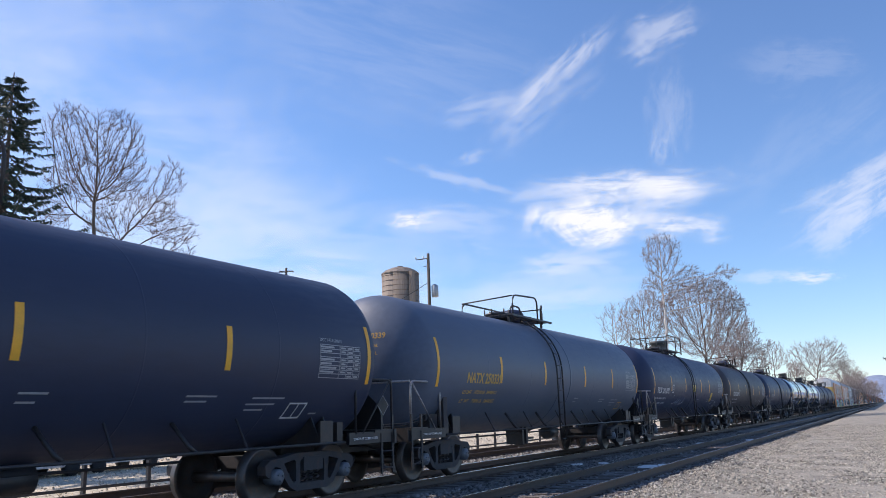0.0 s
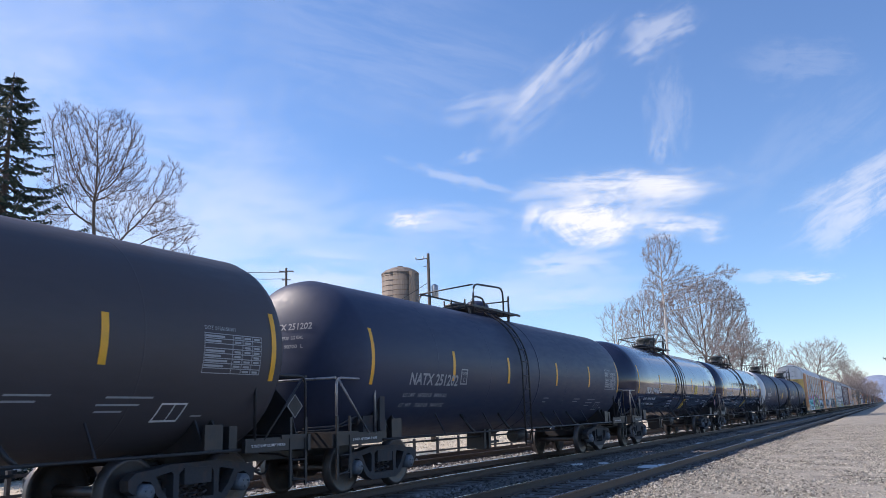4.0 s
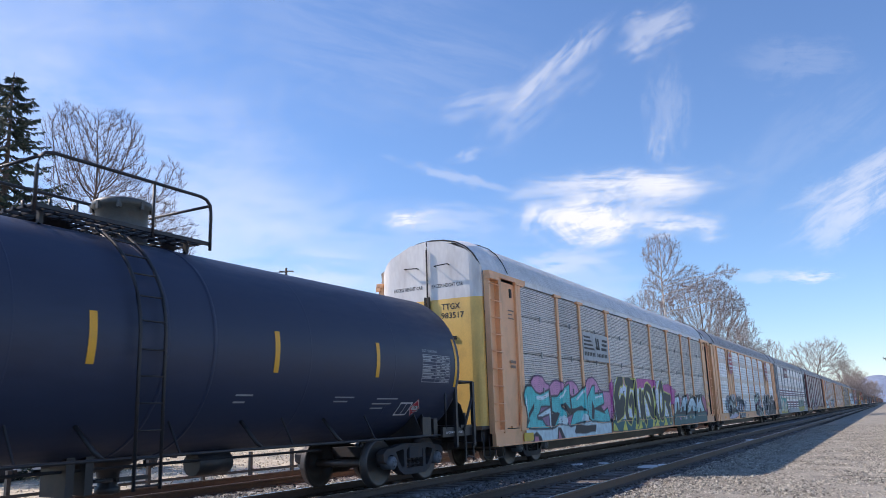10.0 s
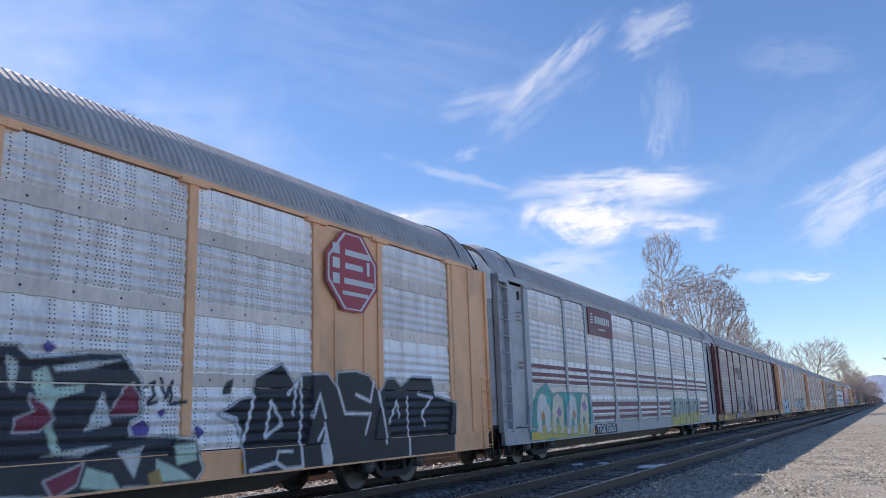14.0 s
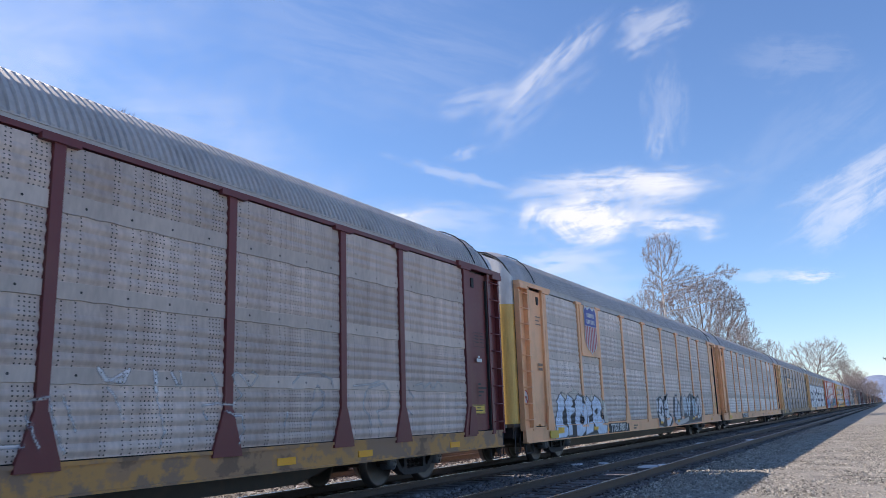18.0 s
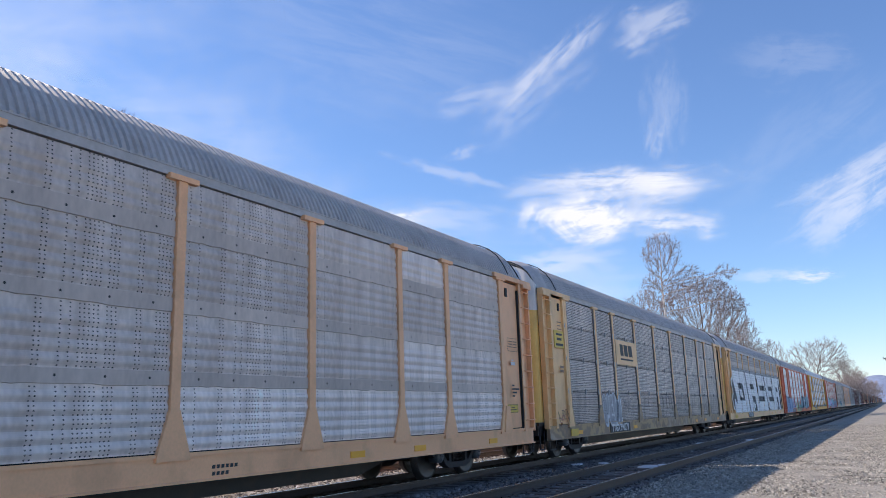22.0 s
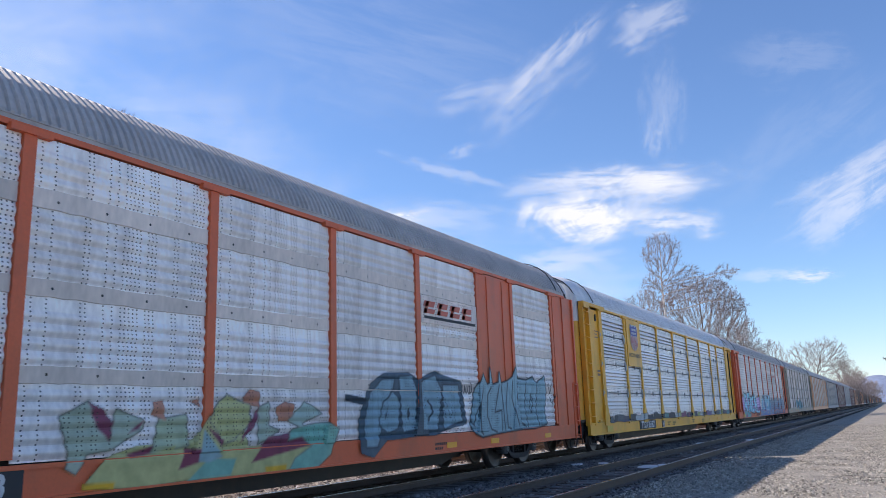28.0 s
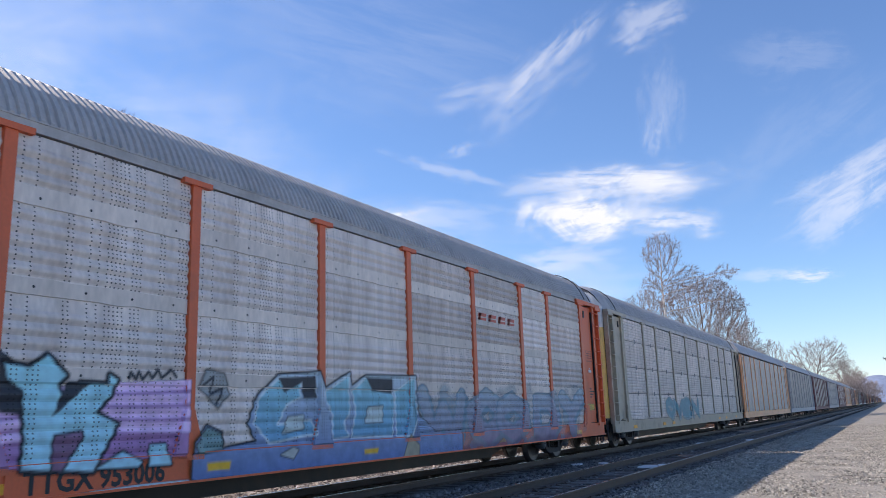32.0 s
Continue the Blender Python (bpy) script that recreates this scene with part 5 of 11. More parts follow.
# strokes of block letters in a box one unit wide and high
GLYPH = {
    "A": [[(0.05, 0), (0.5, 1), (0.95, 0)], [(0.25, 0.38), (0.75, 0.38)]], "C": [[(0.95, 0.9), (0.4, 1), (0.05, 0.5), (0.4, 0), (0.95, 0.1)]],
    "D": [[(0.1, 0), (0.1, 1), (0.6, 1), (0.95, 0.5), (0.6, 0), (0.1, 0)]], "E": [[(0.95, 1), (0.1, 1), (0.1, 0), (0.95, 0)], [(0.1, 0.5), (0.8, 0.5)]],
    "F": [[(0.95, 1), (0.1, 1), (0.1, 0)], [(0.1, 0.5), (0.8, 0.5)]], "G": [[(0.95, 0.9), (0.4, 1), (0.05, 0.5), (0.4, 0), (0.9, 0.1), (0.9, 0.45), (0.5, 0.45)]], "B": [[(0.1, 0), (0.1, 1), (0.75, 1), (0.85, 0.75), (0.7, 0.52), (0.1, 0.5)], [(0.7, 0.52), (0.95, 0.25), (0.75, 0), (0.1, 0)]],
    "J": [[(0.3, 1), (0.95, 1), (0.75, 1), (0.75, 0.2), (0.4, 0), (0.1, 0.25)]], "X": [[(0.05, 1), (0.95, 0)], [(0.95, 1), (0.05, 0)]],
    "H": [[(0.1, 0), (0.1, 1)], [(0.9, 0), (0.9, 1)], [(0.1, 0.5), (0.9, 0.5)]], "I": [[(0.5, 0), (0.5, 1)]], "K": [[(0.1, 0), (0.1, 1)], [(0.9, 1), (0.15, 0.45), (0.95, 0)]],
    "L": [[(0.1, 1), (0.1, 0), (0.9, 0)]], "M": [[(0.05, 0), (0.15, 1), (0.5, 0.4), (0.85, 1), (0.95, 0)]], "N": [[(0.1, 0), (0.1, 1), (0.9, 0), (0.9, 1)]],
    "O": [[(0.5, 1), (0.1, 0.7), (0.1, 0.3), (0.5, 0), (0.9, 0.3), (0.9, 0.7), (0.5, 1)]], "P": [[(0.1, 0), (0.1, 1), (0.75, 1), (0.9, 0.75), (0.75, 0.5), (0.1, 0.5)]],
    "R": [[(0.1, 0), (0.1, 1), (0.75, 1), (0.9, 0.75), (0.75, 0.5), (0.1, 0.5)], [(0.5, 0.5), (0.95, 0)]], "S": [[(0.95, 0.9), (0.5, 1), (0.1, 0.8), (0.3, 0.55), (0.8, 0.42), (0.9, 0.15), (0.5, 0), (0.05, 0.1)]],
    "T": [[(0.0, 1), (1, 1)], [(0.5, 1), (0.5, 0)]], "U": [[(0.1, 1), (0.1, 0.25), (0.5, 0), (0.9, 0.25), (0.9, 1)]], "V": [[(0.05, 1), (0.5, 0), (0.95, 1)]],
    "W": [[(0.0, 1), (0.25, 0), (0.5, 0.7), (0.75, 0), (1, 1)]], "Y": [[(0.05, 1), (0.5, 0.5), (0.95, 1)], [(0.5, 0.5), (0.5, 0)]], "Z": [[(0.05, 1), (0.95, 1), (0.05, 0), (0.95, 0)]], "*": [[(0.5, 0.2), (0.5, 0.8)]],
}


def stroke_distance(X, Z, lines):
    d = np.full(X.shape, 9.0)
    for line in lines:
        for (ax, az), (bx, bz) in zip(line, line[1:]):
            vx, vz = bx - ax, bz - az
            k = np.clip(((X - ax) * vx + (Z - az) * vz) / (vx * vx + vz * vz + 1e-9), 0, 1)
            d = np.minimum(d, np.hypot(X - ax - k * vx, Z - az - k * vz))
    return d


def smooth_mask(d, edge):
    return np.clip(0.5 - d / edge, 0, 1)


def spray_text(text, x0, x1, z0, z1, fat=0.3, wild=0.0, seed=0):
    """Strokes of a word in a field of the car's side; wild: how far the letters dance."""
    r = random.Random(seed)
    lines, w = [], (x1 - x0) / len(text)
    for i, ch in enumerate(text):
        dx, dz, lean = r.uniform(-wild, wild) * w, r.uniform(-wild, wild) * (z1 - z0) * 0.5, r.uniform(-wild, wild) * 0.6
        for line in GLYPH[ch]:
            lines.append([(x0 + (i + 0.12 + 0.76 * a) * w + dx + lean * (b - 0.5), z0 + b * (z1 - z0) + dz) for a, b in line])
    return lines


def wobble(X, Z, seed, amount, size):
    """Bends the field smoothly, for hand-drawn outlines."""
    r = np.random.RandomState(seed)
    dx, dz = np.zeros_like(X), np.zeros_like(X)
    for k in range(6):
        a, b, c, d = r.uniform(-1, 1, 4) / size * 6.28
        dx += np.sin(X * a + Z * b + r.uniform(0, 6.28)) * amount / 3
        dz += np.sin(X * c + Z * d + r.uniform(0, 6.28)) * amount / 3
    return X + dx, Z + dz


def graffiti(car, label, x0, x1, z0, z1, layers, step=0.03, seed=1):
    """Paint laid on the car's side in a fine grid; layers go from the ground colour up."""
    nx, nz = max(int((x1 - x0) / step), 2), max(int((z1 - z0) / step), 2)
    xs, zs = np.linspace(x0, x1, nx + 1), np.linspace(z0, z1, nz + 1)
    X, Z = np.meshgrid(xs, zs, indexing="ij")
    col, alpha = np.zeros((*X.shape, 3)), np.zeros(X.shape)
    for kind, colour, *rest in layers:
        wx, wz = wobble(X, Z, seed + len(rest), 0.02 if kind == "shape" else 0.05, 1.2)
        if kind == "strokes":
            lines, fat, edge = rest[:3]
            m = smooth_mask(stroke_distance(wx, wz, lines) - fat, edge)
        elif kind == "thin":
            lines, fat, edge = rest[:3]
            m = smooth_mask(stroke_distance(X, Z, lines) - fat, edge)
        elif kind == "rim":
            lines, fat, width, edge = rest[:4]
            m = smooth_mask(np.abs(stroke_distance(wx, wz, lines) - fat) - width, edge)
        elif kind == "cloud":
            cx, cz, rx, rz, edge = rest[:5]
            bx, bz = wobble(X, Z, seed + 9, 0.22, 0.9)
            m = smooth_mask((np.hypot((bx - cx) / rx, (bz - cz) / rz) - 1) * min(rx, rz), edge)
        elif kind == "field":
            a, b, c, d, edge = rest[:5]
            bx, bz = wobble(X, Z, seed + 5, 0.04, 0.8)
            m = smooth_mask(np.maximum(np.maximum(a - bx, bx - b), np.maximum(c - bz, bz - d)), edge)
        elif kind == "poly":
            pts = rest[0]
            m = np.zeros(X.shape, bool)
            for (ax, az), (bx, bz) in zip(pts, pts[1:] + pts[:1]):
                if az != bz:
                    m ^= ((Z < az) != (Z < bz)) & (X < ax + (Z - az) * (bx - ax) / (bz - az))
            m = m.astype(float)
        elif kind == "shape":
            pts, rim, width = rest[:3]
            m = np.zeros(X.shape, bool)
            for (ax, az), (bx, bz) in zip(pts, pts[1:] + pts[:1]):
                if az != bz:
                    m ^= ((wz < az) != (wz < bz)) & (wx < ax + (wz - az) * (bx - ax) / (bz - az))
            d = stroke_distance(wx, wz, [pts + pts[:1]])
            d = np.where(m, -d, d)
            m = smooth_mask(d - (width if rim else 0), 0.03)
        if kind == "fade":
            alpha *= colour
            continue
        s = 1.0
        if isinstance(colour, tuple) and len(colour) == 4:
            s = colour[3]
        shade = np.array(colour[:3])[None, None, :] * np.ones_like(col)
        if len(colour) > 4:
            k = np.clip((Z - z0) / (z1 - z0), 0, 1)[..., None]
            shade = shade * (1 - k) + np.array(colour[4:7]) * k
        if kind == "shape" and rim:
            inner = smooth_mask(d, 0.03)[..., None]
            shade = shade * inner + np.array(rim[:3]) * (1 - inner)
        m = m * s
        col = col * (1 - m[..., None]) + shade * m[..., None]
        first = alpha < 0.01
        col[first] = shade[first]
        alpha = alpha + m * (1 - alpha)
    alpha[Z < 0.58] = 0
    rows, style, plain = RACK_FORM[car]
    if style == "fine":
        style, rows = "perf", []
    ysurf = np.array([[surface_y(x, z, rows, style, plain) for z in zs] for x in xs]) - 0.010
    keep = (alpha[:-1, :-1] + alpha[1:, :-1] + alpha[:-1, 1:] + alpha[1:, 1:]) > 0.02
    used = np.zeros(X.shape, bool)
    for a in (0, 1):
        for b in (0, 1):
            used[a:nx + a, b:nz + b] |= keep
    idx = np.cumsum(used.ravel()).reshape(X.shape) - 1
    I, J = np.nonzero(keep)
    faces = np.stack([idx[I, J], idx[I + 1, J], idx[I + 1, J + 1], idx[I, J + 1]], 1)
    verts = np.stack([X[used], ysurf[used], Z[used]], 1)
    me = bpy.data.meshes.new("graffiti")
    me.from_pydata(verts.tolist(), [], faces.tolist())
    at = me.color_attributes.new("paint", "FLOAT_COLOR", "POINT")
    at.data.foreach_set("color", np.concatenate([col[used], alpha[used][:, None]], 1).astype(np.float32).ravel())
    return part("graffiti", me, M["spray"], car, label)


def sign_octagon(car, x, z, w, h):
    def octo(k, kk):
        a, b, c = w / 2 * k, h / 2 * kk, 0.30 * w
        return [(x - a + c, z - b), (x + a - c, z - b), (x + a, z - b + c), (x + a, z + b - c), (x + a - c, z + b), (x - a + c, z + b), (x - a, z + b - c), (x - a, z - b + c)]
    Y = -HW - 0.085
    s = None
    for i, (k, kk, m) in enumerate(((1, 1, "sign_red"), (0.93, 0.96, "white_mark"), (0.87, 0.925, "sign_red"))):
        bm = bmesh.new()
        flat(bm, octo(k, kk), Y - 0.004 * i)
        o = part("sign" if not s else "sign_field", bm, M[m], s or car, "red eight-sided emblem with a white border" if not s else "")
        s = s or o
    bm = bmesh.new()
    for dx, dz, bw, bh in ((-0.32, 0.50, 0.13, 0.26), (0.10, 0.46, 0.5, 0.15), (-0.32, 0.14, 0.13, 0.26), (0.02, 0.12, 0.34, 0.15), (-0.32, -0.24, 0.13, 0.26), (0.12, -0.26, 0.58, 0.15), (0.05, -0.56, 0.5, 0.10), (0.30, 0.16, 0.06, 0.36)):
        cx, cz = x + dx * w, z + dz * h / 2
        flat(bm, [(cx - bw * w / 2, cz - bh * h / 4), (cx + bw * w / 2, cz - bh * h / 4), (cx + bw * w / 2, cz + bh * h / 4), (cx - bw * w / 2, cz + bh * h / 4)], Y - 0.013)
    part("sign_bars", bm, M["white_mark"], s)


def sign_shield(car, x, z, w, h, back=None):
    Y = -HW - 0.085
    bm = bmesh.new()
    out = [(-0.5, 0.36), (-0.40, 0.5), (-0.22, 0.45), (0, 0.49), (0.22, 0.45), (0.40, 0.5), (0.5, 0.36), (0.46, 0.12), (0.5, -0.12), (0.47, -0.28), (0.36, -0.40), (0.18, -0.47), (0.06, -0.50), (0, -0.54), (-0.06, -0.50), (-0.18, -0.47), (-0.36, -0.40), (-0.47, -0.28), (-0.5, -0.12), (-0.46, 0.12)]
    prism(bm, [(a * w, b * h) for a, b in out], 0.006, Matrix(((1, 0, 0, x), (0, 0, -1, Y), (0, 1, 0, z), (0, 0, 0, 1))))
    s = part("shield", bm, M["white_mark"], car, "striped shield emblem, blue above and red and white below")
    bm = bmesh.new()
    flat(bm, [(x - 0.46 * w, z + 0.06 * h), (x + 0.46 * w, z + 0.06 * h), (x + 0.46 * w, z + 0.34 * h), (x + 0.37 * w, z + 0.46 * h), (x + 0.2 * w, z + 0.39 * h), (x, z + 0.46 * h), (x - 0.2 * w, z + 0.39 * h), (x - 0.37 * w, z + 0.46 * h), (x - 0.46 * w, z + 0.34 * h)], Y - 0.010)
    part("shield_field", bm, M["blue_mark"], s)
    bm = bmesh.new()
    for dz, bw in ((0.29, 0.58), (0.15, 0.66)):
        n = 6
        for i in range(n):
            cx = x + (i - (n - 1) / 2) * bw * w / n
            flat(bm, [(cx - 0.036 * w, z + (dz - 0.045) * h), (cx + 0.036 * w, z + (dz - 0.045) * h), (cx + 0.036 * w, z + (dz + 0.045) * h), (cx - 0.036 * w, z + (dz + 0.045) * h)], Y - 0.014)
    part("shield_bars", bm, M["white_mark"], s)
    bm = bmesh.new()
    for i in range(7):
        cx = x + (i - 3) * 0.133 * w
        lo = z - (0.49 - 0.018 * (i - 3) ** 2) * h
        flat(bm, [(cx - 0.036 * w, lo), (cx + 0.036 * w, lo), (cx + 0.036 * w, z + 0.05 * h), (cx - 0.036 * w, z + 0.05 * h)], Y - 0.012)
    part("shield_stripe", bm, M["red_mark"], s)


def board(car, x0, x1, z0, z1, material, label="", depth=0.05):
    bm = bmesh.new()
    box(bm, (x0 + x1) / 2, -HW - depth / 2 - 0.02, (z0 + z1) / 2, x1 - x0, depth, z1 - z0)
    return part("sign_board", bm, material, car, label)


def bars(parent, name, material, y, pieces):
    bm = bmesh.new()
    for pts in pieces:
        flat(bm, pts, y)
    return part(name, bm, material, parent)


def block(x0, x1, z0, z1, lean=0.0):
    return [(x0, z0), (x1, z0), (x1 + lean, z1), (x0 + lean, z1)]


M["sign_red"] = mat("faded red sign paint", (0.42, 0.045, 0.07), 0.5, 0, 0.15, 3, 0.02, 30)
M["mark_board"] = mat("black number board", (0.028, 0.03, 0.035), 0.6, 0, 0.2, 4, 0.02, 30)


CORNERS = (Matrix.Identity(4), FLIP, Matrix.Diagonal((-1, 1, 1, 1)), Matrix.Diagonal((1, -1, 1, 1)))


RACK_FORM = {}


def auto_rack(u, label, paint, panel="panel_dull", rows=ROWS5, style="perf", roof="roof_grey", door=None, flared=False, mark="", mark_x=-3.0, sill=None, doors=(), far_doors=(), panel_pick=None, white_top=True, band="panel_band", tapes=(-10.9, -6.6, -5.0, 5.5), plain=(), flush=False, chord=False, gasket=False, dark_board=True, plate=""):
    car = thing("auto_rack", label, "auto carrier", "automobile carriers of the train", pose(u, YC, 0))
    RACK_FORM[car] = (rows, style, plain)
    P = M[paint]
    part("floor", cached("rack_floor", floor_mesh), M["black_steel"], car)
    part("centre_sill", cached("centre_sill", centre_sill_mesh), M["black_steel"], car)
    part("inner_deck", cached("inner_wall", inner_wall_mesh), M["black_steel"], car)
    for m in (Matrix.Identity(4), FLIP):
        side_sill(car, M[sill] if sill else P, m)
        part("top_chord", cached("top_rail_rack", top_rail_rack_mesh), P if flush or chord else M[roof], car, at=m)
        part("eave", cached("eave", eave_mesh), M[roof], car, "flat galvanised strip under the ribs", at=m)
    for m in CORNERS:
        if flush:
            part("end_panel", cached("flush_end", flush_end_mesh), P, car, at=m)
            part("end_ladder", cached("low_ladder", low_ladder_mesh), P, car, at=m)
            continue
        part("corner_frame", cached("corner", corner_mesh), P, car, at=m)
        part("header", cached("header", header_mesh), P, car, at=m)
        part("vent_slot", cached("vent_slot", vent_slot_mesh), M["rubber"], car, at=m)
        if m == CORNERS[2]:
            part("door_gap", cached("door_gap", door_gap_mesh), M["rubber"], car, "black strip in place of the shaded gap beside the end plate", at=m)
        for i in range(9):
            part("rung", cached("rack_rung", rack_rung_mesh), P, car, at=m @ pose(0, -HW - 0.06, 1.15 + 0.41 * i))
    part("roof", cached("rack_roof", rack_roof_mesh), M[roof], car, "corrugated galvanised roof")
    for m in (Matrix.Identity(4), FLIP):
        part("roof_flap", cached("flap", flap_mesh), M[roof], car, at=m)
        part("roof_seal", cached("seal", seal_mesh), M["rubber"], car, at=m)
        for s in (-1, 1):
            dm = m @ Matrix.Diagonal((1, -s, 1, 1))
            d = part("end_door", door_mesh(1.05, 4.12), M[door or paint], car, "curved end door leaf", at=dm)
            part("door_top", door_mesh(4.12, 5.9), M["door_white"] if white_top else M[door or paint], d, "white upper part of the door")
        if m[0][0] > 0:
            bm = bmesh.new()
            for side in (1.0, -0.12):
                write(bm, "EXCESS HEIGHT CAR", 0.125, lambda x, y: on_door(side - x, 4.42 + y), width=0.86)
            part("height_notice", bm, M["black_mark"], car, "black lettering on the white door top")
            if mark:
                bm = bmesh.new()
                write(bm, mark[:4], 0.2, lambda x, y: on_door(-0.38 - x, 3.86 + y), width=0.5)
                write(bm, mark[5:], 0.2, lambda x, y: on_door(-0.36 - x, 3.64 + y), width=0.62)
                part("end_mark", bm, M["black_mark"], car, "dark stencilled letters and number")
        part("door_gear", cached("door_gear", door_gear_mesh), M["rubber"], car, at=m)
        part("end_sill", cached("end_sill", end_sill_mesh), M["black_steel"], car, at=m)
        part("coupler", cached("coupler", coupler_mesh), M["truck_steel"], car, at=m @ pose(12.95, 0, 0))
    far_side = bmesh.new()
    box(far_side, 0, HW - 0.03, 2.80, 23.3, 0.05, 3.6)
    part("far_side", far_side, M["panel_dull"], car)
    for x in POSTS:
        post = part("post", post_mesh(flared), P, car, at=pose(x, -HW, 0))
        if flared:
            part("post_foot", cached("post_foot", post_foot_mesh), M[sill] if gasket else P, post)
        if gasket:
            for s in (-1, 1):
                part("gasket", cached("gasket", gasket_mesh), M["gasket"], post, "worn grey edge strip", at=pose(s * 0.112, 0, 0))
            for (_, z0), (z1, _) in zip(rows, rows[1:]):
                for s in (-1, 1):
                    part("seam_hook", cached("seam_hook", seam_hook_mesh), M["scrap"], post, "pale bent hook", at=pose(s * 0.13, -0.03, (z0 + z1) / 2))
    for i, (a, b) in enumerate(zip(POSTS, POSTS[1:])):
        a, b = a + 0.085, b - 0.085
        if i in plain:
            bm = bmesh.new()
            box(bm, (a + b) / 2, -HW + 0.01, 2.80, b - a, 0.05, 3.62)
            for k in (-0.25, 0.25):
                box(bm, (a + b) / 2 + k * (b - a), -HW - 0.02, 2.8, 0.03, 0.03, 3.5)
            part("steel_panel", bm, P, car, "plain painted steel panel")
            continue
        for j, (z0, z1) in enumerate(rows):
            p = panel_pick(i, j) if panel_pick else panel
            part("panel", panel_mesh(b - a, z1 - z0, style), M[p], car, at=pose(a, -HW + 0.012, z0))
        if rows is ROWS9:
            bm = bmesh.new()
            box(bm, (a + b) / 2, -HW + 0.012, 1.04, b - a, 0.03, 0.19)
            part("low_sheet", bm, M["panel_band"], car, "plain sheet above the sill")
        if rows in (ROWS4, ROWS9):
            for (_, z0), (z1, _) in zip(rows, rows[1:]):
                part("seam_clip", cached("seam_clip", seam_clip_mesh), M["galvanised"], car, at=pose((a + b) / 2, -HW, (z0 + z1) / 2))
        if rows is ROWS9:
            for (_, z0), (z1, _) in zip(rows, rows[1:]):
                part("seam_bracket", cached("seam_bracket", seam_bracket_mesh), M["galvanised"], car, "grey bolted bracket", at=pose(POSTS[i + 1] if i < 8 else POSTS[0], -HW + 0.025, (z0 + z1) / 2))
        if rows is ROWS5:
            for (_, z0), (z1, _) in zip(rows, rows[1:]):
                part("band", band_mesh(b - a, z1 - z0 + 0.016), M[band], car, at=pose(a, -HW - 0.004, z0 - 0.008))
    truck(car, -10.05), truck(car, 10.05)
    for x in (*tapes, 7.6, 10.9):
        part("sill_tape", cached("sill_tape", sill_tape_mesh), M["sill_tape"], car, "amber reflective tape", at=pose(x, -HW - 0.018, 0.72))
    if mark:
        bm = bmesh.new()
        box(bm, mark_x + 0.95, -HW - 0.02, 0.75, 2.3, 0.014, 0.30)
        b = part("number_board", bm, M["mark_board"] if dark_board else P, car, "black number board" if dark_board else "painted number board")
        bm = bmesh.new()
        write(bm, mark, 0.34, on_side(mark_x, 0.64, -HW - 0.032), width=1.9, bold=0.03)
        part("reporting_mark", bm, M["white_mark"] if dark_board else M["black_mark"], b)
        if flush:
            MOVING.append((car, u))
            return car
        bm = bmesh.new()
        for i in range(3):
            flat(bm, block(-12.3, -11.95 - 0.1 * (i % 2), 3.86 - 0.10 * i, 3.89 - 0.10 * i), -HW - 0.014)
        if not plate:
            flat(bm, block(-12.25, -11.95, 2.55, 2.62), -HW - 0.014)
            flat(bm, block(-12.25, -11.98, 2.43, 2.50), -HW - 0.014)
        part("small_print", bm, M["faint_mark"], car)
        if plate:
            bm = bmesh.new()
            for k, word in enumerate(plate.split()):
                write(bm, word, 0.17, on_side(-12.42 + 0.08 * k, 2.60 - 0.17 * k, -HW - 0.016), width=0.44 - 0.16 * k, bold=0.02)
            part("plate_mark", bm, M["black_mark"], car, "dark stencilled letters on the end plate")
        bm = bmesh.new()
        box(bm, -11.45, -HW - 0.045, 0.73, 0.6, 0.012, 0.20)
        part("notice", bm, M["label_yellow"], car, "small yellow notice")
    MOVING.append((car, u))
    return car


def end_print(car):
    """Small stencils, dashed box and notices on the plain end plates."""
    Y = -HW - 0.030
    for sx in (1,):
        lines = []
        for i in range(6):
            lines += [block(11.92 + 0.1 * i, 11.98 + 0.1 * i, 3.16, 3.175), block(11.92 + 0.1 * i, 11.98 + 0.1 * i, 2.84, 2.855)]
        for i in range(4):
            lines += [block(11.90, 11.915, 2.86 + 0.08 * i, 2.91 + 0.08 * i), block(12.52, 12.535, 2.86 + 0.08 * i, 2.91 + 0.08 * i)]
        for i in range(3):
            lines += [block(11.98, 12.18, 3.08 - 0.07 * i, 3.10 - 0.07 * i), block(12.26, 12.45, 3.08 - 0.07 * i, 3.10 - 0.07 * i)]
        for i in range(4):
            lines.append(block(12.08, 12.22 + 0.14 * ((i * 2) % 3), 1.98 - 0.085 * i, 2.02 - 0.085 * i))
        for k, b in enumerate(lines):
            bars(car, "stencil", M["black_mark"], Y, [b])
        bars(car, "stencil", M["white_mark"], Y, [block(12.06, 12.32, 2.50, 2.58), block(12.12, 12.22, 2.60, 2.64)])
        bm = bmesh.new()
        box(bm, 12.05, -HW - 0.035, 1.44, 0.62, 0.012, 0.20)
        n = part("notice", bm, M["label_yellow"], car, "yellow notice with a dark frame")
        bars(n, "notice_print", M["black_mark"], -HW - 0.044, [block(11.76, 12.34, 1.345, 1.36), block(11.76, 12.34, 1.52, 1.535), block(11.76, 11.775, 1.36, 1.52), block(12.325, 12.34, 1.36, 1.52), block(11.95, 12.15, 1.46, 1.48), block(11.85, 12.25, 1.40, 1.42)])


def far_rack_mesh(bm):
    for s in (-1, 1):
        box(bm, 0, s * (HW - 0.04), 2.80, 26.4, 0.08, 3.66)


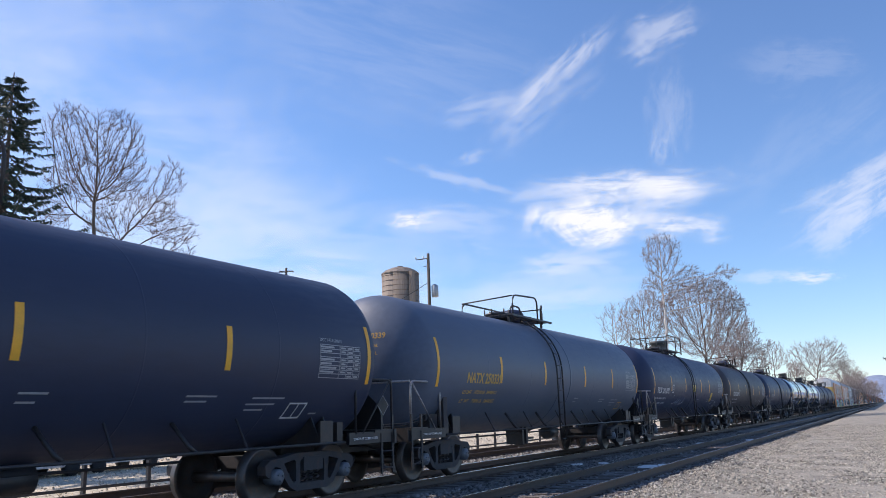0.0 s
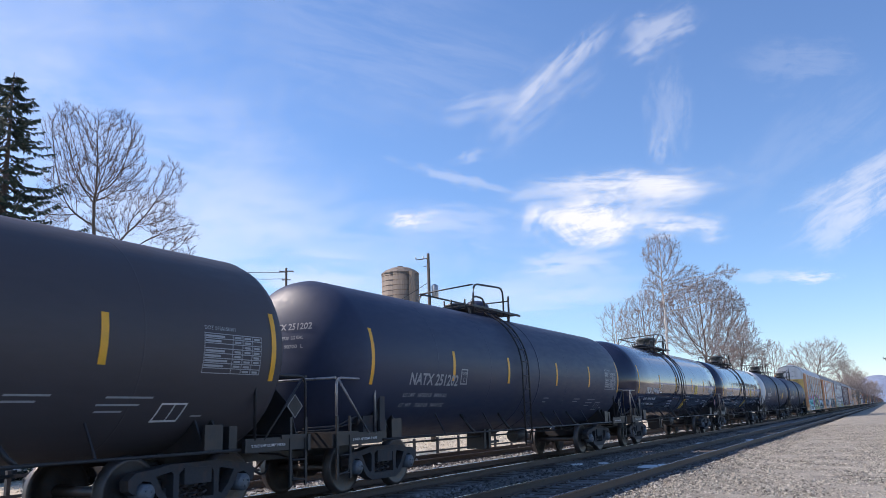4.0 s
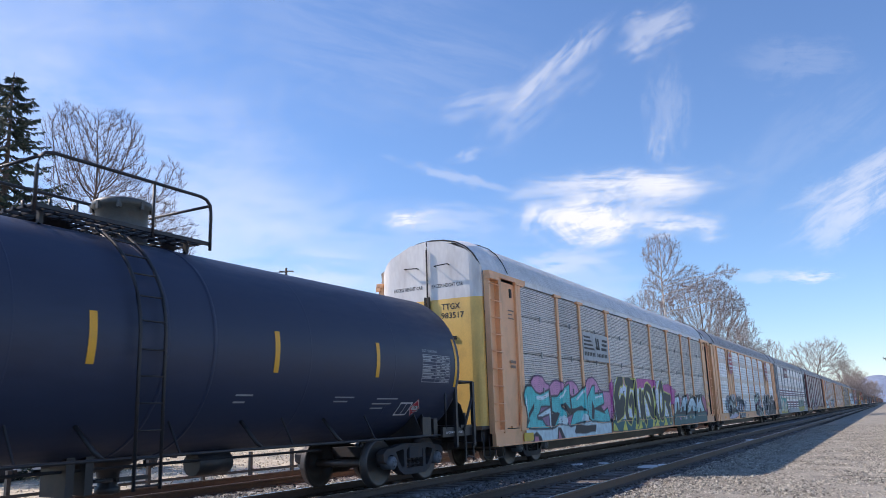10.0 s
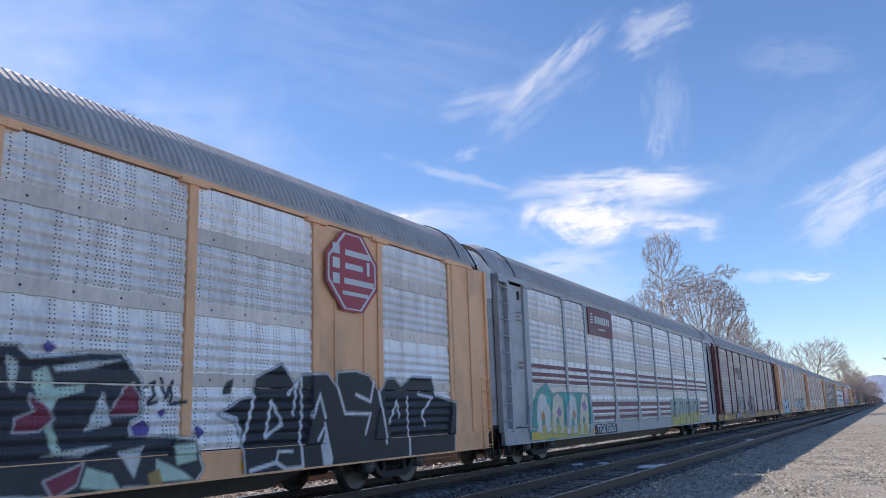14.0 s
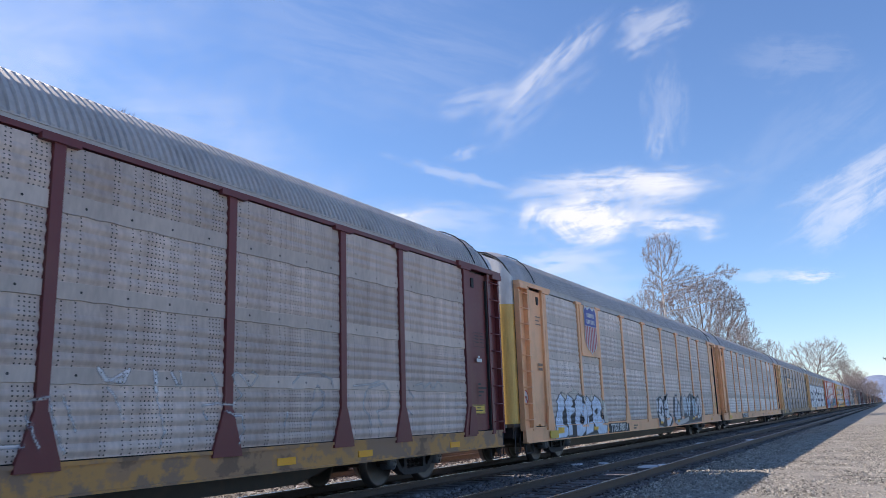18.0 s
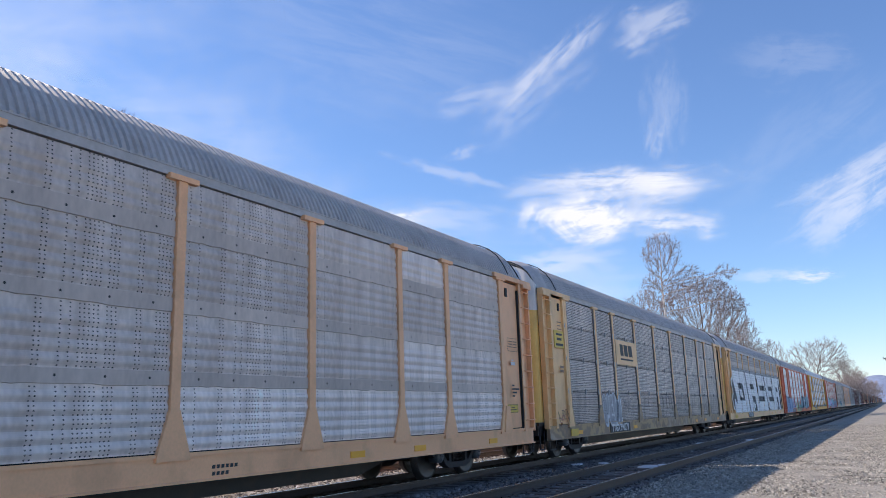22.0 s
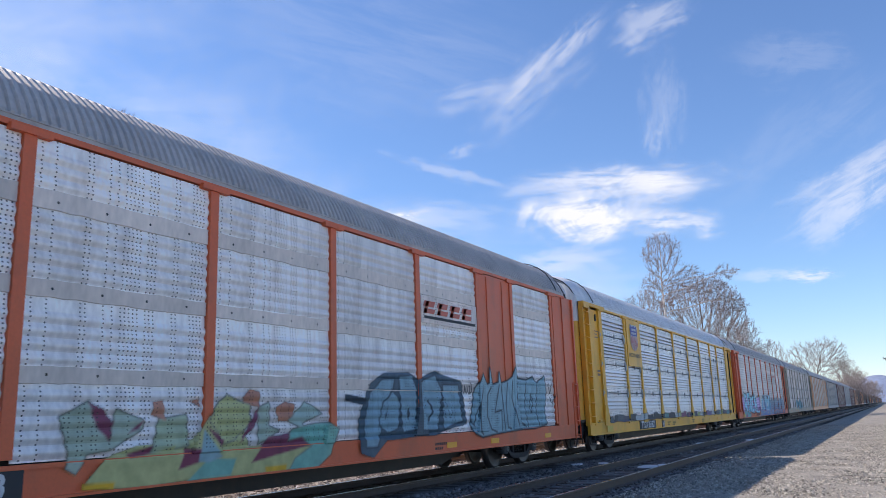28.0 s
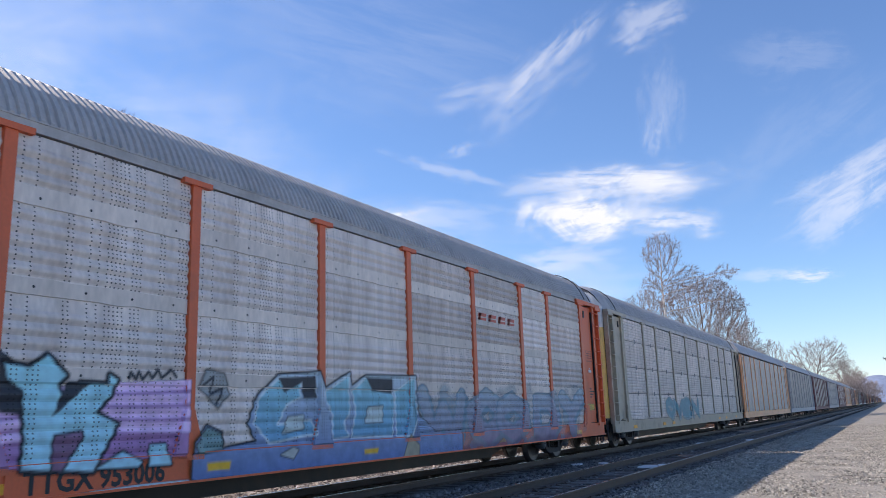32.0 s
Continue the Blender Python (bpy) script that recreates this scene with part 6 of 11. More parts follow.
def far_post_mesh(bm):
    box(bm, 0, -HW - 0.01, 2.80, 0.16, 0.08, 3.7)


def distant_rack(u, paint, panel, roof="roof_grey"):
    car = thing("auto_rack", "weathered automobile carrier far along the train", "auto carrier", "automobile carriers of the train", pose(u, YC, 0))
    part("side_wall", cached("far_rack", far_rack_mesh), M[panel], car)
    for x in POSTS + [-13.15, 13.15, -12.6, 12.6]:
        part("post", cached("far_post", far_post_mesh), M[paint], car, at=pose(x, 0, 0))
    side_sill(car, M[paint], Matrix.Identity(4)), side_sill(car, M[paint], FLIP)
    part("roof", cached("far_roof", far_roof_mesh), M[roof], car)
    for m in (Matrix.Identity(4), FLIP):
        for s in (-1, 1):
            d = part("end_door", door_mesh(1.05, 4.12), M[paint], car, at=m @ Matrix.Diagonal((1, -s, 1, 1)))
            part("door_top", door_mesh(4.12, 5.9), M["door_white"], d)
    part("floor", cached("rack_floor", floor_mesh), M["black_steel"], car)
    truck(car, -10.05, False), truck(car, 10.05, False)
    MOVING.append((car, u))


CENTRES = [-105.41, -77.89, -50.39, -22.90, 5.13, 32.90, 60.68, 88.89, 116.63, 144.39, 172.31]


def slot(i):
    return CENTRES[i] if i < len(CENTRES) else CENTRES[-1] + 27.8 * (i - len(CENTRES) + 1)


r0 = auto_rack(slot(0), "tan automobile carrier with louvred grey panels and teal graffiti", "rack_orange_tan", "panel_fine", ROWS4, "fine", "roof_pale", door="door_amber", mark="TTGX 983517", mark_x=-8.05)
r1 = auto_rack(slot(1), "tan automobile carrier with bright perforated panels and red emblems", "rack_orange_tan", "panel_bright", mark="TTGX 691133", mark_x=-5.75, plain=(1, 7), flush=True)
r2 = auto_rack(slot(2), "silver automobile carrier with maroon stripes along its lower panels", "rack_silver", "panel_bright", roof="roof_grey", door="rack_silver", flared=True, mark="TTGX 953605", mark_x=-6.45)
r3 = auto_rack(slot(3), "maroon automobile carrier with brown-stained panels", "rack_maroon", "panel_brown", style="soft", band="band_dull", flared=True, chord=True, sill="sill_rust", mark="TTGX 974180", mark_x=-7.6)
r4 = auto_rack(slot(4), "tan automobile carrier with grey panels, a shield emblem and white graffiti", "rack_orange_tan", "panel_dull", style="soft", band="band_dull", door="door_amber", flared=True, mark="TTGX 988014", mark_x=-6.3)
r5 = auto_rack(slot(5), "tan automobile carrier with patched grey and bright panels", "rack_orange_tan", "panel_dull", band="band_dull", door="door_amber", flared=True, mark="TTGX 965892", mark_x=-6.85, plate="NKCR 5113", style="soft", panel_pick=lambda i, j: "panel_mid" if j == 0 or (i == 7 and j != 2) else "panel_dull")
r6 = auto_rack(slot(6), "cream automobile carrier with louvred grey panels", "rack_cream", "panel_fine_worn", ROWS4, "fine", mark="TTGX 990279", mark_x=-7.8, flared=True, gasket=True, panel_pick=lambda i, j: "panel_fine_low" if j == 0 else "panel_fine_worn", sill="sill_cream", door="door_amber")
r7 = auto_rack(slot(7), "cream automobile carrier painted white with huge black block letters", "rack_cream", "panel_shade", band="band_dull", door="door_amber", flared=True, mark="TTGX 952157", mark_x=-6.4)
r8 = auto_rack(slot(8), "orange-red automobile carrier with bright perforated panels", "rack_orange", "panel_bright", mark="TTGX 693753", mark_x=-6.1, plain=(1, 7), flush=True)
r9 = auto_rack(slot(9), "bright yellow automobile carrier with whitish louvred panels", "rack_yellow", "panel_bold", ROWS9, "louvre", "roof_pale", flared=True, chord=True, mark="TTGX 851821", mark_x=-7.6)
r10 = auto_rack(slot(10), "orange-red automobile carrier with turquoise and lilac graffiti", "rack_orange", "panel_bright", flared=True, mark="TTGX 953006", mark_x=-6.5, dark_board=False, panel_pick=lambda i, j: "panel_dull" if i in (5, 6, 8) else "panel_mid")
r11 = auto_rack(slot(11), "tan automobile carrier with weathered brownish panels", "rack_dun", "panel_dull", ROWS4, "fine", door="door_amber")
kinds = [("rack_maroon", "panel_shade", "roof_grey"), ("rack_silver", "panel_shade", "roof_grey"), ("rack_maroon", "panel_brown", "roof_grey"), ("rack_orange_tan", "panel_shade", "roof_grey"), ("rack_maroon", "panel_dull", "roof_grey"), ("rack_orange_tan", "panel_brown", "roof_grey"), ("rack_silver", "panel_shade", "roof_grey")]
for i in range(12, 50):
    distant_rack(slot(i), *kinds[i % len(kinds)])


# ---- emblems and graffiti ----
for car in (r0, r3, r4, r5, r6, r7, r9, r10):
    end_print(car)
BLACK, WHITE = (0.012, 0.012, 0.016), (0.72, 0.74, 0.76)
sign_octagon(r1, -7.91, 3.86, 1.58, 1.34)
sign_octagon(r1, 7.92, 3.87, 1.56, 1.42)
b = board(r0, -6.82, -4.32, 2.88, 3.75, M["rack_silver"], "pale board with dark stripes and block emblem", 0.03)
bars(b, "emblem", M["black_mark"], -HW - 0.056, [block(-6.72, -6.1 + 0.12 * i, 3.58 - 0.12 * i, 3.64 - 0.12 * i, -0.06) for i in range(4)] + [block(-5.55, -5.4, 3.25, 3.62, -0.1), block(-5.35, -5.2, 3.25, 3.62, -0.1), block(-5.55, -5.25, 3.25, 3.33, -0.1), block(-5.05, -4.5, 3.25, 3.34), block(-5.0, -4.45, 3.40, 3.48), block(-4.95, -4.4, 3.54, 3.62)] + [block(-6.75 + 0.155 * i, -6.64 + 0.155 * i, 3.02, 3.14) for i in range(15) if i != 7])
b = board(r2, -6.67, -4.15, 3.73, 4.60, M["maroon_band"], "maroon sign board with white marks", 0.03)
bars(b, "emblem", M["white_mark"], -HW - 0.056, [block(-6.5, -6.25, 4.1 + 0.09 * i, 4.15 + 0.09 * i, 0.05) for i in range(4)] + [block(-6.05 + 0.2 * i, -5.9 + 0.2 * i, 4.12, 4.36) for i in range(8)] + [block(-5.7, -5.0, 3.92, 3.97)])
bars(r3, "emblem", M["black_mark"], -HW - 0.03, [block(-6.72, -5.75 + 0.05 * i, 3.60 - 0.10 * i, 3.655 - 0.10 * i) for i in range(4)] + [block(-5.62, -5.47, 3.30, 3.66, -0.1), block(-5.35, -5.2, 3.30, 3.66, -0.1), block(-5.62, -5.3, 3.34, 3.44, -0.1), block(-5.1, -4.72, 3.30, 3.38), block(-5.08, -4.7, 3.45, 3.53), block(-5.1, -4.7, 3.59, 3.66)] + [block(-5.78 + 0.17 * i, -5.66 + 0.17 * i, 3.13, 3.23) for i in range(7)] + [block(-5.78 + 0.17 * i, -5.66 + 0.17 * i, 2.98, 3.07) for i in range(8)])
board(r4, -8.78, -7.03, 3.0, 4.60, M["rack_orange_tan"], "tan board behind the shield emblem")
sign_shield(r4, -7.88, 3.87, 1.22, 1.50)
bm = bmesh.new()
flat(bm, [(-13.09 + 0.19 * math.cos(a * math.pi / 12), 1.72 + 0.19 * math.sin(a * math.pi / 12)) for a in range(24)], -HW + 0.06)
disc = part("sign", bm, M["white_mark"], r4, "round white sign with a red ring")
ring = [(math.cos(a * math.pi / 12), math.sin(a * math.pi / 12)) for a in range(24)]
bars(disc, "sign_ring", M["red_mark"], -HW + 0.054, [[(-13.09 + 0.19 * p[0], 1.72 + 0.19 * p[1]), (-13.09 + 0.19 * q[0], 1.72 + 0.19 * q[1]), (-13.09 + 0.155 * q[0], 1.72 + 0.155 * q[1]), (-13.09 + 0.155 * p[0], 1.72 + 0.155 * p[1])] for p, q in zip(ring, ring[1:] + ring[:1])] + [[(-13.24, 1.84), (-13.21, 1.87), (-12.94, 1.60), (-12.97, 1.57)]])
bars(disc, "sign_figure", M["black_mark"], -HW + 0.057, [block(-13.18, -13.0, 1.69, 1.75)])
b = board(r6, -6.80, -4.28, 2.88, 3.74, M["rack_cream"], "cream board with a dark block emblem", 0.03)
bars(b, "emblem", M["black_mark"], -HW - 0.056, [block(-6.3, -5.92, 3.2, 3.6, -0.06), block(-5.82, -5.38, 3.2, 3.6, -0.06), block(-5.28, -4.80, 3.2, 3.6, -0.06), block(-6.3, -4.75, 3.05, 3.11)])
n = board(r6, -12.63, -11.9, 3.12, 3.62, M["label_yellow"], "yellow lettered notice board", 0.02)
bars(n, "notice_print", M["black_mark"], -HW - 0.045, [block(-12.5, -12.05, 3.48, 3.54), block(-12.45, -12.08, 3.34, 3.41), block(-12.55, -11.98, 3.18, 3.25)])
b = board(r8, 4.35, 6.85, 3.20, 3.76, M["panel_white"], "white board with slanted red bars", 0.02)
bars(b, "emblem", M["orange_mark"], -HW - 0.046, [block(4.42 + 0.56 * i, 4.86 + 0.56 * i, z0, z1, 0.5 * (z1 - z0)) for i in range(4) for z0, z1 in ((3.40, 3.50), (3.54, 3.66))] + [block(4.42 + 0.56 * i, 4.55 + 0.56 * i, 3.40, 3.66, 0.13) for i in range(4)])
bars(b, "emblem_line", M["black_mark"], -HW - 0.046, [block(4.45, 6.75, 3.29, 3.35)])
b = board(r10, 4.35, 6.75, 3.36, 3.72, M["panel_white"], "white board with slanted red bars", 0.02)
bars(b, "emblem", M["orange_mark"], -HW - 0.046, [block(4.42 + 0.54 * i, 4.84 + 0.54 * i, z0, z1, 0.5 * (z1 - z0)) for i in range(4) for z0, z1 in ((3.48, 3.54), (3.57, 3.65))] + [block(4.42 + 0.54 * i, 4.54 + 0.54 * i, 3.48, 3.65, 0.085) for i in range(4)])
board(r9, -8.75, -7.06, 2.88, 4.60, M["rack_yellow"], "yellow board behind the shield emblem")
sign_shield(r9, -7.9, 3.95, 0.95, 0.98)
bm = bmesh.new()
write(bm, "BUILDING AMERICA", 0.2, on_side(-8.66, 3.22, -HW - 0.082), width=1.5)
part("slogan", bm, M["black_mark"], r9)
for car, x in ((r9, -4.32), (r0, -5.01)):
    bm = bmesh.new()
    box(bm, x, -HW - 0.02, 0.71, 0.36, 0.014, 0.33)
    small = part("number_board", bm, M["mark_board"], car, "small black board")
    bm = bmesh.new()
    write(bm, "R1", 0.3, on_side(x - 0.14, 0.61, -HW - 0.032), width=0.28, bold=0.03)
    part("board_mark", bm, M["white_mark"], small)
for car, ink, spots in ((r9, "black_mark", ((-3.55, 0.74), (-2.6, 0.72), (1.2, 0.74), (3.4, 0.72))), (r5, "black_mark", ((-3.2, 0.72), (-2.4, 0.74), (2.1, 0.72))), (r4, "black_mark", ((-3.6, 0.74), (3.0, 0.7))), (r1, "black_mark", ((-3.0, 0.72), (6.4, 0.74))), (r8, "black_mark", ((-3.2, 0.72), (4.8, 0.74)))):
    for x, z in spots:
        bars(car, "stencil", M[ink], -HW - 0.014, [block(x + 0.085 * k, x + 0.06 + 0.085 * k, z - 0.09 * j, z + 0.05 - 0.09 * j, 0.01) for j in range(2) for k in range(6 - 2 * j)])
# maroon stripes on the silver car
RACK_FORM[r2] = ([], "perf", ())
bm = bmesh.new()
for a, b2 in zip(POSTS, POSTS[1:]):
    for z0, z1 in ((2.50, 2.60), (2.28, 2.38), (2.10, 2.20), (1.45, 1.60), (1.25, 1.35), (1.05, 1.15)):
        box(bm, (a + b2) / 2, -HW - 0.013, (z0 + z1) / 2, b2 - a - 0.17, 0.008, z1 - z0)
part("stripes", bm, M["maroon_band"], r2, "maroon stripes")


def piece(car, label, word, x0, x1, z0, z1, fill, rim, back=None, fat=0.16, wild=0.25, seed=1, glow=None, extra=(), strength=0.9, step=0.03, rim_w=0.05, light=None):
    """A painted word: back cloud, fat outlined letters one over the other, small lights in them."""
    pad = 0.3
    wide = (x1 - x0) / len(word)
    fat = min(fat, 0.22 * wide)
    r = random.Random(seed)
    layers = []
    if back:
        n = max(int((x1 - x0) / 1.1), 2)
        for i in range(n):
            layers.append(("cloud", back, x0 + (x1 - x0) * (i + 0.5) / n, z0 + (z1 - z0) * r.uniform(0.42, 0.68), (x1 - x0) / n * 0.75, (z1 - z0) * 0.5, 0.12))
    each = []
    for i, ch in enumerate(word):
        a = x0 + wide * i
        each.append(spray_text(ch, a - 0.10 * wide, a + 1.10 * wide, z0 + fat + 0.02, z1 - fat + 0.02, fat, wild, seed * 31 + i))
    if glow:
        layers.append(("strokes", glow, sum(each, []), fat + rim_w + 0.08, 0.1))
    for k, lines in enumerate(each):
        layers.append(("strokes", rim, [[(p + 0.07, q - 0.06) for p, q in line] for line in lines], fat + rim_w, 0.035))
        layers.append(("strokes", rim, lines, fat + rim_w, 0.035))
        layers.append(("strokes", fill, lines, fat, 0.03))
        if light:
            layers.append(("thin", light, [[(p - 0.35 * fat, q + 0.4 * fat) for p, q in line[:3]] for line in lines[:1]], 0.022, 0.03))
    layers += list(extra)
    return graffiti(car, label, x0 - pad, x1 + pad, max(z0 - 0.12, 0.48), z1 + 0.25, layers + [("fade", strength)], step, seed)


graffiti(r3, "white chalky scribbles on brown panels", 1.0, 10.6, 0.95, 2.15, [
    ("thin", (0.62, 0.62, 0.63), [[(2.11, 1.99), (2.21, 1.87), (2.43, 1.86), (2.49, 1.93)], [(2.93, 1.99), (2.98, 1.75)]], 0.028, 0.02),
    ("thin", (0.52, 0.52, 0.53), [[(2.98, 1.69), (3.13, 1.24), (3.06, 1.04)], [(3.35, 2.0), (3.38, 1.8)], [(2.26, 1.78), (2.38, 1.64), (2.49, 1.4)], [(1.66, 1.68), (1.86, 1.28)], [(1.49, 1.64), (1.61, 1.29), (1.73, 1.04)], [(3.91, 2.0), (4.03, 1.81), (4.04, 1.7)], [(1.25, 1.62), (1.46, 1.66)], [(1.24, 1.47), (1.3, 1.25), (1.38, 1.12)], [(3.79, 1.48), (3.84, 1.37)],
        [(3.75, 1.56), (4.04, 1.59), (4.32, 1.56), (4.51, 1.7), (4.26, 1.98), (4.42, 2.03), (4.68, 1.82), (4.84, 2.0), (4.71, 2.05)], [(4.16, 1.48), (4.32, 1.42), (4.52, 1.42), (4.57, 1.19), (4.41, 1.03)],
        [(5.62, 1.89), (5.82, 2.04), (6.28, 2.08), (6.61, 1.98), (6.66, 1.85)], [(5.53, 1.46), (5.44, 1.25)], [(6.13, 1.65), (6.23, 1.87), (6.44, 1.74), (6.39, 1.55), (6.13, 1.42), (6.06, 1.2)]], 0.011, 0.02),
    ("thin", (0.55, 0.55, 0.56), [[(7.24, 1.88), (7.8, 1.92), (8.06, 1.98)], [(7.6, 1.72), (7.73, 1.86), (8.19, 1.94), (8.43, 1.76), (8.32, 1.5), (7.98, 1.43), (8.11, 1.18)], [(7.6, 1.72), (7.54, 1.51), (7.72, 1.37), (7.78, 1.19)], [(9.35, 1.93), (9.58, 1.97), (9.66, 1.88), (9.9, 1.99), (10.01, 1.86), (10.24, 2.02), (10.4, 1.92)], [(9.04, 1.88), (9.26, 1.69)], [(9.05, 1.46), (9.17, 1.35)]], 0.012, 0.02),
    ("fade", 0.85)], 0.022, 30)
graffiti(r6, "thin white chalk lettering and dark drips low on the panels", -1.3, 3.7, 1.0, 1.86, [
    ("thin", (0.05, 0.05, 0.05, 0.55), [[(-0.7, 1.78), (-0.68, 1.45)], [(-0.09, 1.74), (-0.07, 1.35)], [(0.35, 1.79), (0.34, 1.49)], [(0.73, 1.77), (0.82, 1.27)]], 0.05, 0.06),
    ("thin", (0.40, 0.39, 0.38), [[(-1.17, 1.73), (-0.92, 1.82), (-0.67, 1.76)], [(-0.42, 1.78), (-0.18, 1.79)], [(-0.03, 1.84), (0.26, 1.77), (0.49, 1.8)]], 0.012, 0.02),
    ("thin", (0.62, 0.62, 0.62), [[(1.65, 1.2), (2.15, 1.24)], [(1.73, 1.3), (1.98, 1.18), (2.24, 1.29), (2.33, 1.14), (2.51, 1.26)], [(2.74, 1.16), (2.93, 1.24), (2.79, 1.1), (2.7, 1.18)], [(3.08, 1.08), (3.08, 1.28), (3.49, 1.29), (3.18, 1.18), (3.49, 1.1)]], 0.009, 0.018),
    ("fade", 0.8)], 0.02, 43)
piece(r6, "white scribbled tag", "MEW", -8.6, -6.7, 0.92, 1.85, (0.33, 0.34, 0.36), (0.60, 0.62, 0.64), None, 0.13, 0.4, 38, None, (), 0.8)
graffiti(r6, "faint chalk drips and small tag on the cream panel", -13.0, -3.5, 0.6, 1.8, [("thin", (0.45, 0.45, 0.46), spray_text("MWMI", -6.2, -4.4, 1.1, 1.6, 0, 0.5, 40), 0.01, 0.03), ("thin", (0.10, 0.08, 0.07), spray_text("ATREO", -12.75, -11.95, 1.1, 1.35, 0, 0.4, 41), 0.012, 0.02), ("thin", (0.50, 0.18, 0.15), spray_text("PRO", -12.7, -11.95, 0.98, 1.2, 0, 0.5, 42), 0.012, 0.02), ("fade", 0.7)], 0.02, 40)
INK = (0.018, 0.018, 0.023)
ART = []


def shape(fill, pts, rim=None, width=0.045):
    ART.append(("shape", fill, pts, rim, width))


def line(colour, lines, fat, edge):
    ART.append(("thin", colour, lines, fat, edge))


def sprayed(car, label, x0, x1, z0, z1, strength, seed):
    graffiti(car, label, x0, x1, z0, z1, ART + [("fade", strength)], 0.024, seed)
    ART.clear()


shape((0.50, 0.62, 0.64), [(-11.61, 0.95), (-9.29, 0.95), (-7.14, 0.99), (-4.51, 1.02), (-4.52, 0.59), (-6.18, 0.58), (-9.48, 0.54), (-11.59, 0.64)])
shape((0.55, 0.24, 0.40), [(-11.08, 2.1), (-10.9, 2.22), (-10.59, 2.27), (-10.31, 2.24), (-10.09, 2.07), (-9.87, 2.02), (-9.91, 1.82), (-11.02, 1.83)], (0.10, 0.03, 0.09))
shape((0.55, 0.24, 0.40), [(-9.82, 1.98), (-9.51, 2.12), (-9.24, 2.17), (-8.72, 2.11), (-8.77, 1.84), (-9.7, 1.7)], (0.10, 0.03, 0.09))
shape((0.55, 0.24, 0.40), [(-8.66, 2.04), (-8.41, 2.16), (-7.95, 2.18), (-7.6, 2.08), (-7.38, 1.84), (-8.01, 1.74), (-8.4, 1.89)], (0.10, 0.03, 0.09))
shape((0.55, 0.24, 0.40), [(-6.8, 2.13), (-6.52, 2.3), (-6.09, 2.32), (-5.73, 2.17), (-5.4, 1.93), (-4.43, 1.89), (-4.06, 1.44), (-4.51, 0.99), (-4.97, 1.15), (-6.76, 1.72)], (0.10, 0.03, 0.09))
shape((0.10, 0.50, 0.50, 1, 0.05, 0.50, 0.48), [(-11.67, 1.77), (-11.56, 1.93), (-11.38, 1.98), (-11.07, 1.98), (-10.81, 1.84), (-10.51, 1.79), (-9.86, 1.88), (-9.8, 0.9), (-11.58, 0.96), (-11.5, 1.22)], INK, 0.055)
shape((0.24, 0.13, 0.22), [(-10.78, 1.17), (-10.49, 1.45), (-9.84, 1.46), (-9.85, 0.92), (-10.23, 1.0), (-10.47, 1.16)], INK)
shape((0.58, 0.70, 0.72), [(-10.81, 1.22), (-9.8, 1.45), (-9.78, 0.9), (-9.91, 0.92), (-9.92, 1.3), (-10.47, 1.21)], INK)
shape(INK, [(-11.58, 0.99), (-11.49, 1.19), (-10.96, 1.6), (-10.99, 1.43), (-11.21, 1.27)])
shape((0.10, 0.50, 0.50, 1, 0.05, 0.50, 0.48), [(-9.7, 1.72), (-9.22, 1.75), (-8.77, 1.95), (-8.28, 2.08), (-8.26, 1.42), (-8.76, 1.54), (-9.05, 1.52), (-8.98, 1.37), (-8.56, 1.23), (-9.3, 0.99), (-9.7, 0.91), (-9.52, 1.18), (-9.2, 1.25), (-9.68, 1.38)], INK, 0.055)
shape(INK, [(-9.78, 1.28), (-9.31, 1.33), (-9.15, 1.27), (-9.6, 0.9), (-9.81, 0.96)])
shape((0.10, 0.50, 0.50, 1, 0.05, 0.50, 0.48), [(-8.17, 1.69), (-7.74, 1.79), (-6.84, 2.08), (-6.88, 1.27), (-7.22, 1.02), (-8.37, 0.96), (-8.0, 1.3), (-7.37, 1.43), (-8.13, 1.44)], INK, 0.055)
shape((0.40, 0.17, 0.27), [(-8.74, 1.13), (-8.38, 1.22), (-8.13, 1.26), (-8.37, 0.96), (-8.59, 1.01)], INK)
shape(INK, [(-8.99, 1.52), (-8.64, 1.56), (-8.26, 1.4), (-7.3, 1.48), (-6.84, 1.3), (-7.72, 1.34), (-8.38, 1.29)])
shape((0.10, 0.50, 0.50, 1, 0.05, 0.50, 0.48), [(-6.68, 1.72), (-6.18, 2.04), (-5.96, 2.05), (-6.0, 1.81), (-5.16, 1.88), (-5.11, 1.57), (-5.55, 1.49), (-5.26, 1.26), (-4.76, 1.39), (-4.58, 0.98), (-6.35, 1.01), (-6.84, 1.22)], INK, 0.055)
shape(INK, [(-6.31, 1.67), (-6.09, 1.41), (-5.5, 1.51), (-4.97, 1.23), (-5.26, 1.26), (-6.09, 1.36), (-6.18, 1.03), (-6.39, 1.06)])
shape((0.58, 0.70, 0.72), [(-9.31, 0.99), (-9.2, 1.16), (-8.92, 1.21), (-8.63, 1.14), (-8.73, 0.97)])
shape((0.58, 0.70, 0.72), [(-7.38, 1.04), (-7.14, 1.23), (-6.84, 1.19), (-6.82, 1.03)])
shape(INK, [(-11.23, 0.61), (-11.17, 0.78), (-10.94, 0.85), (-10.65, 0.72), (-10.5, 0.53)])
shape((0.42, 0.17, 0.25), [(-11.12, 0.6), (-11.05, 0.74), (-10.85, 0.72), (-10.77, 0.56)])
shape(INK, [(-9.5, 0.58), (-9.4, 0.89), (-9.18, 0.88), (-8.86, 0.61)])
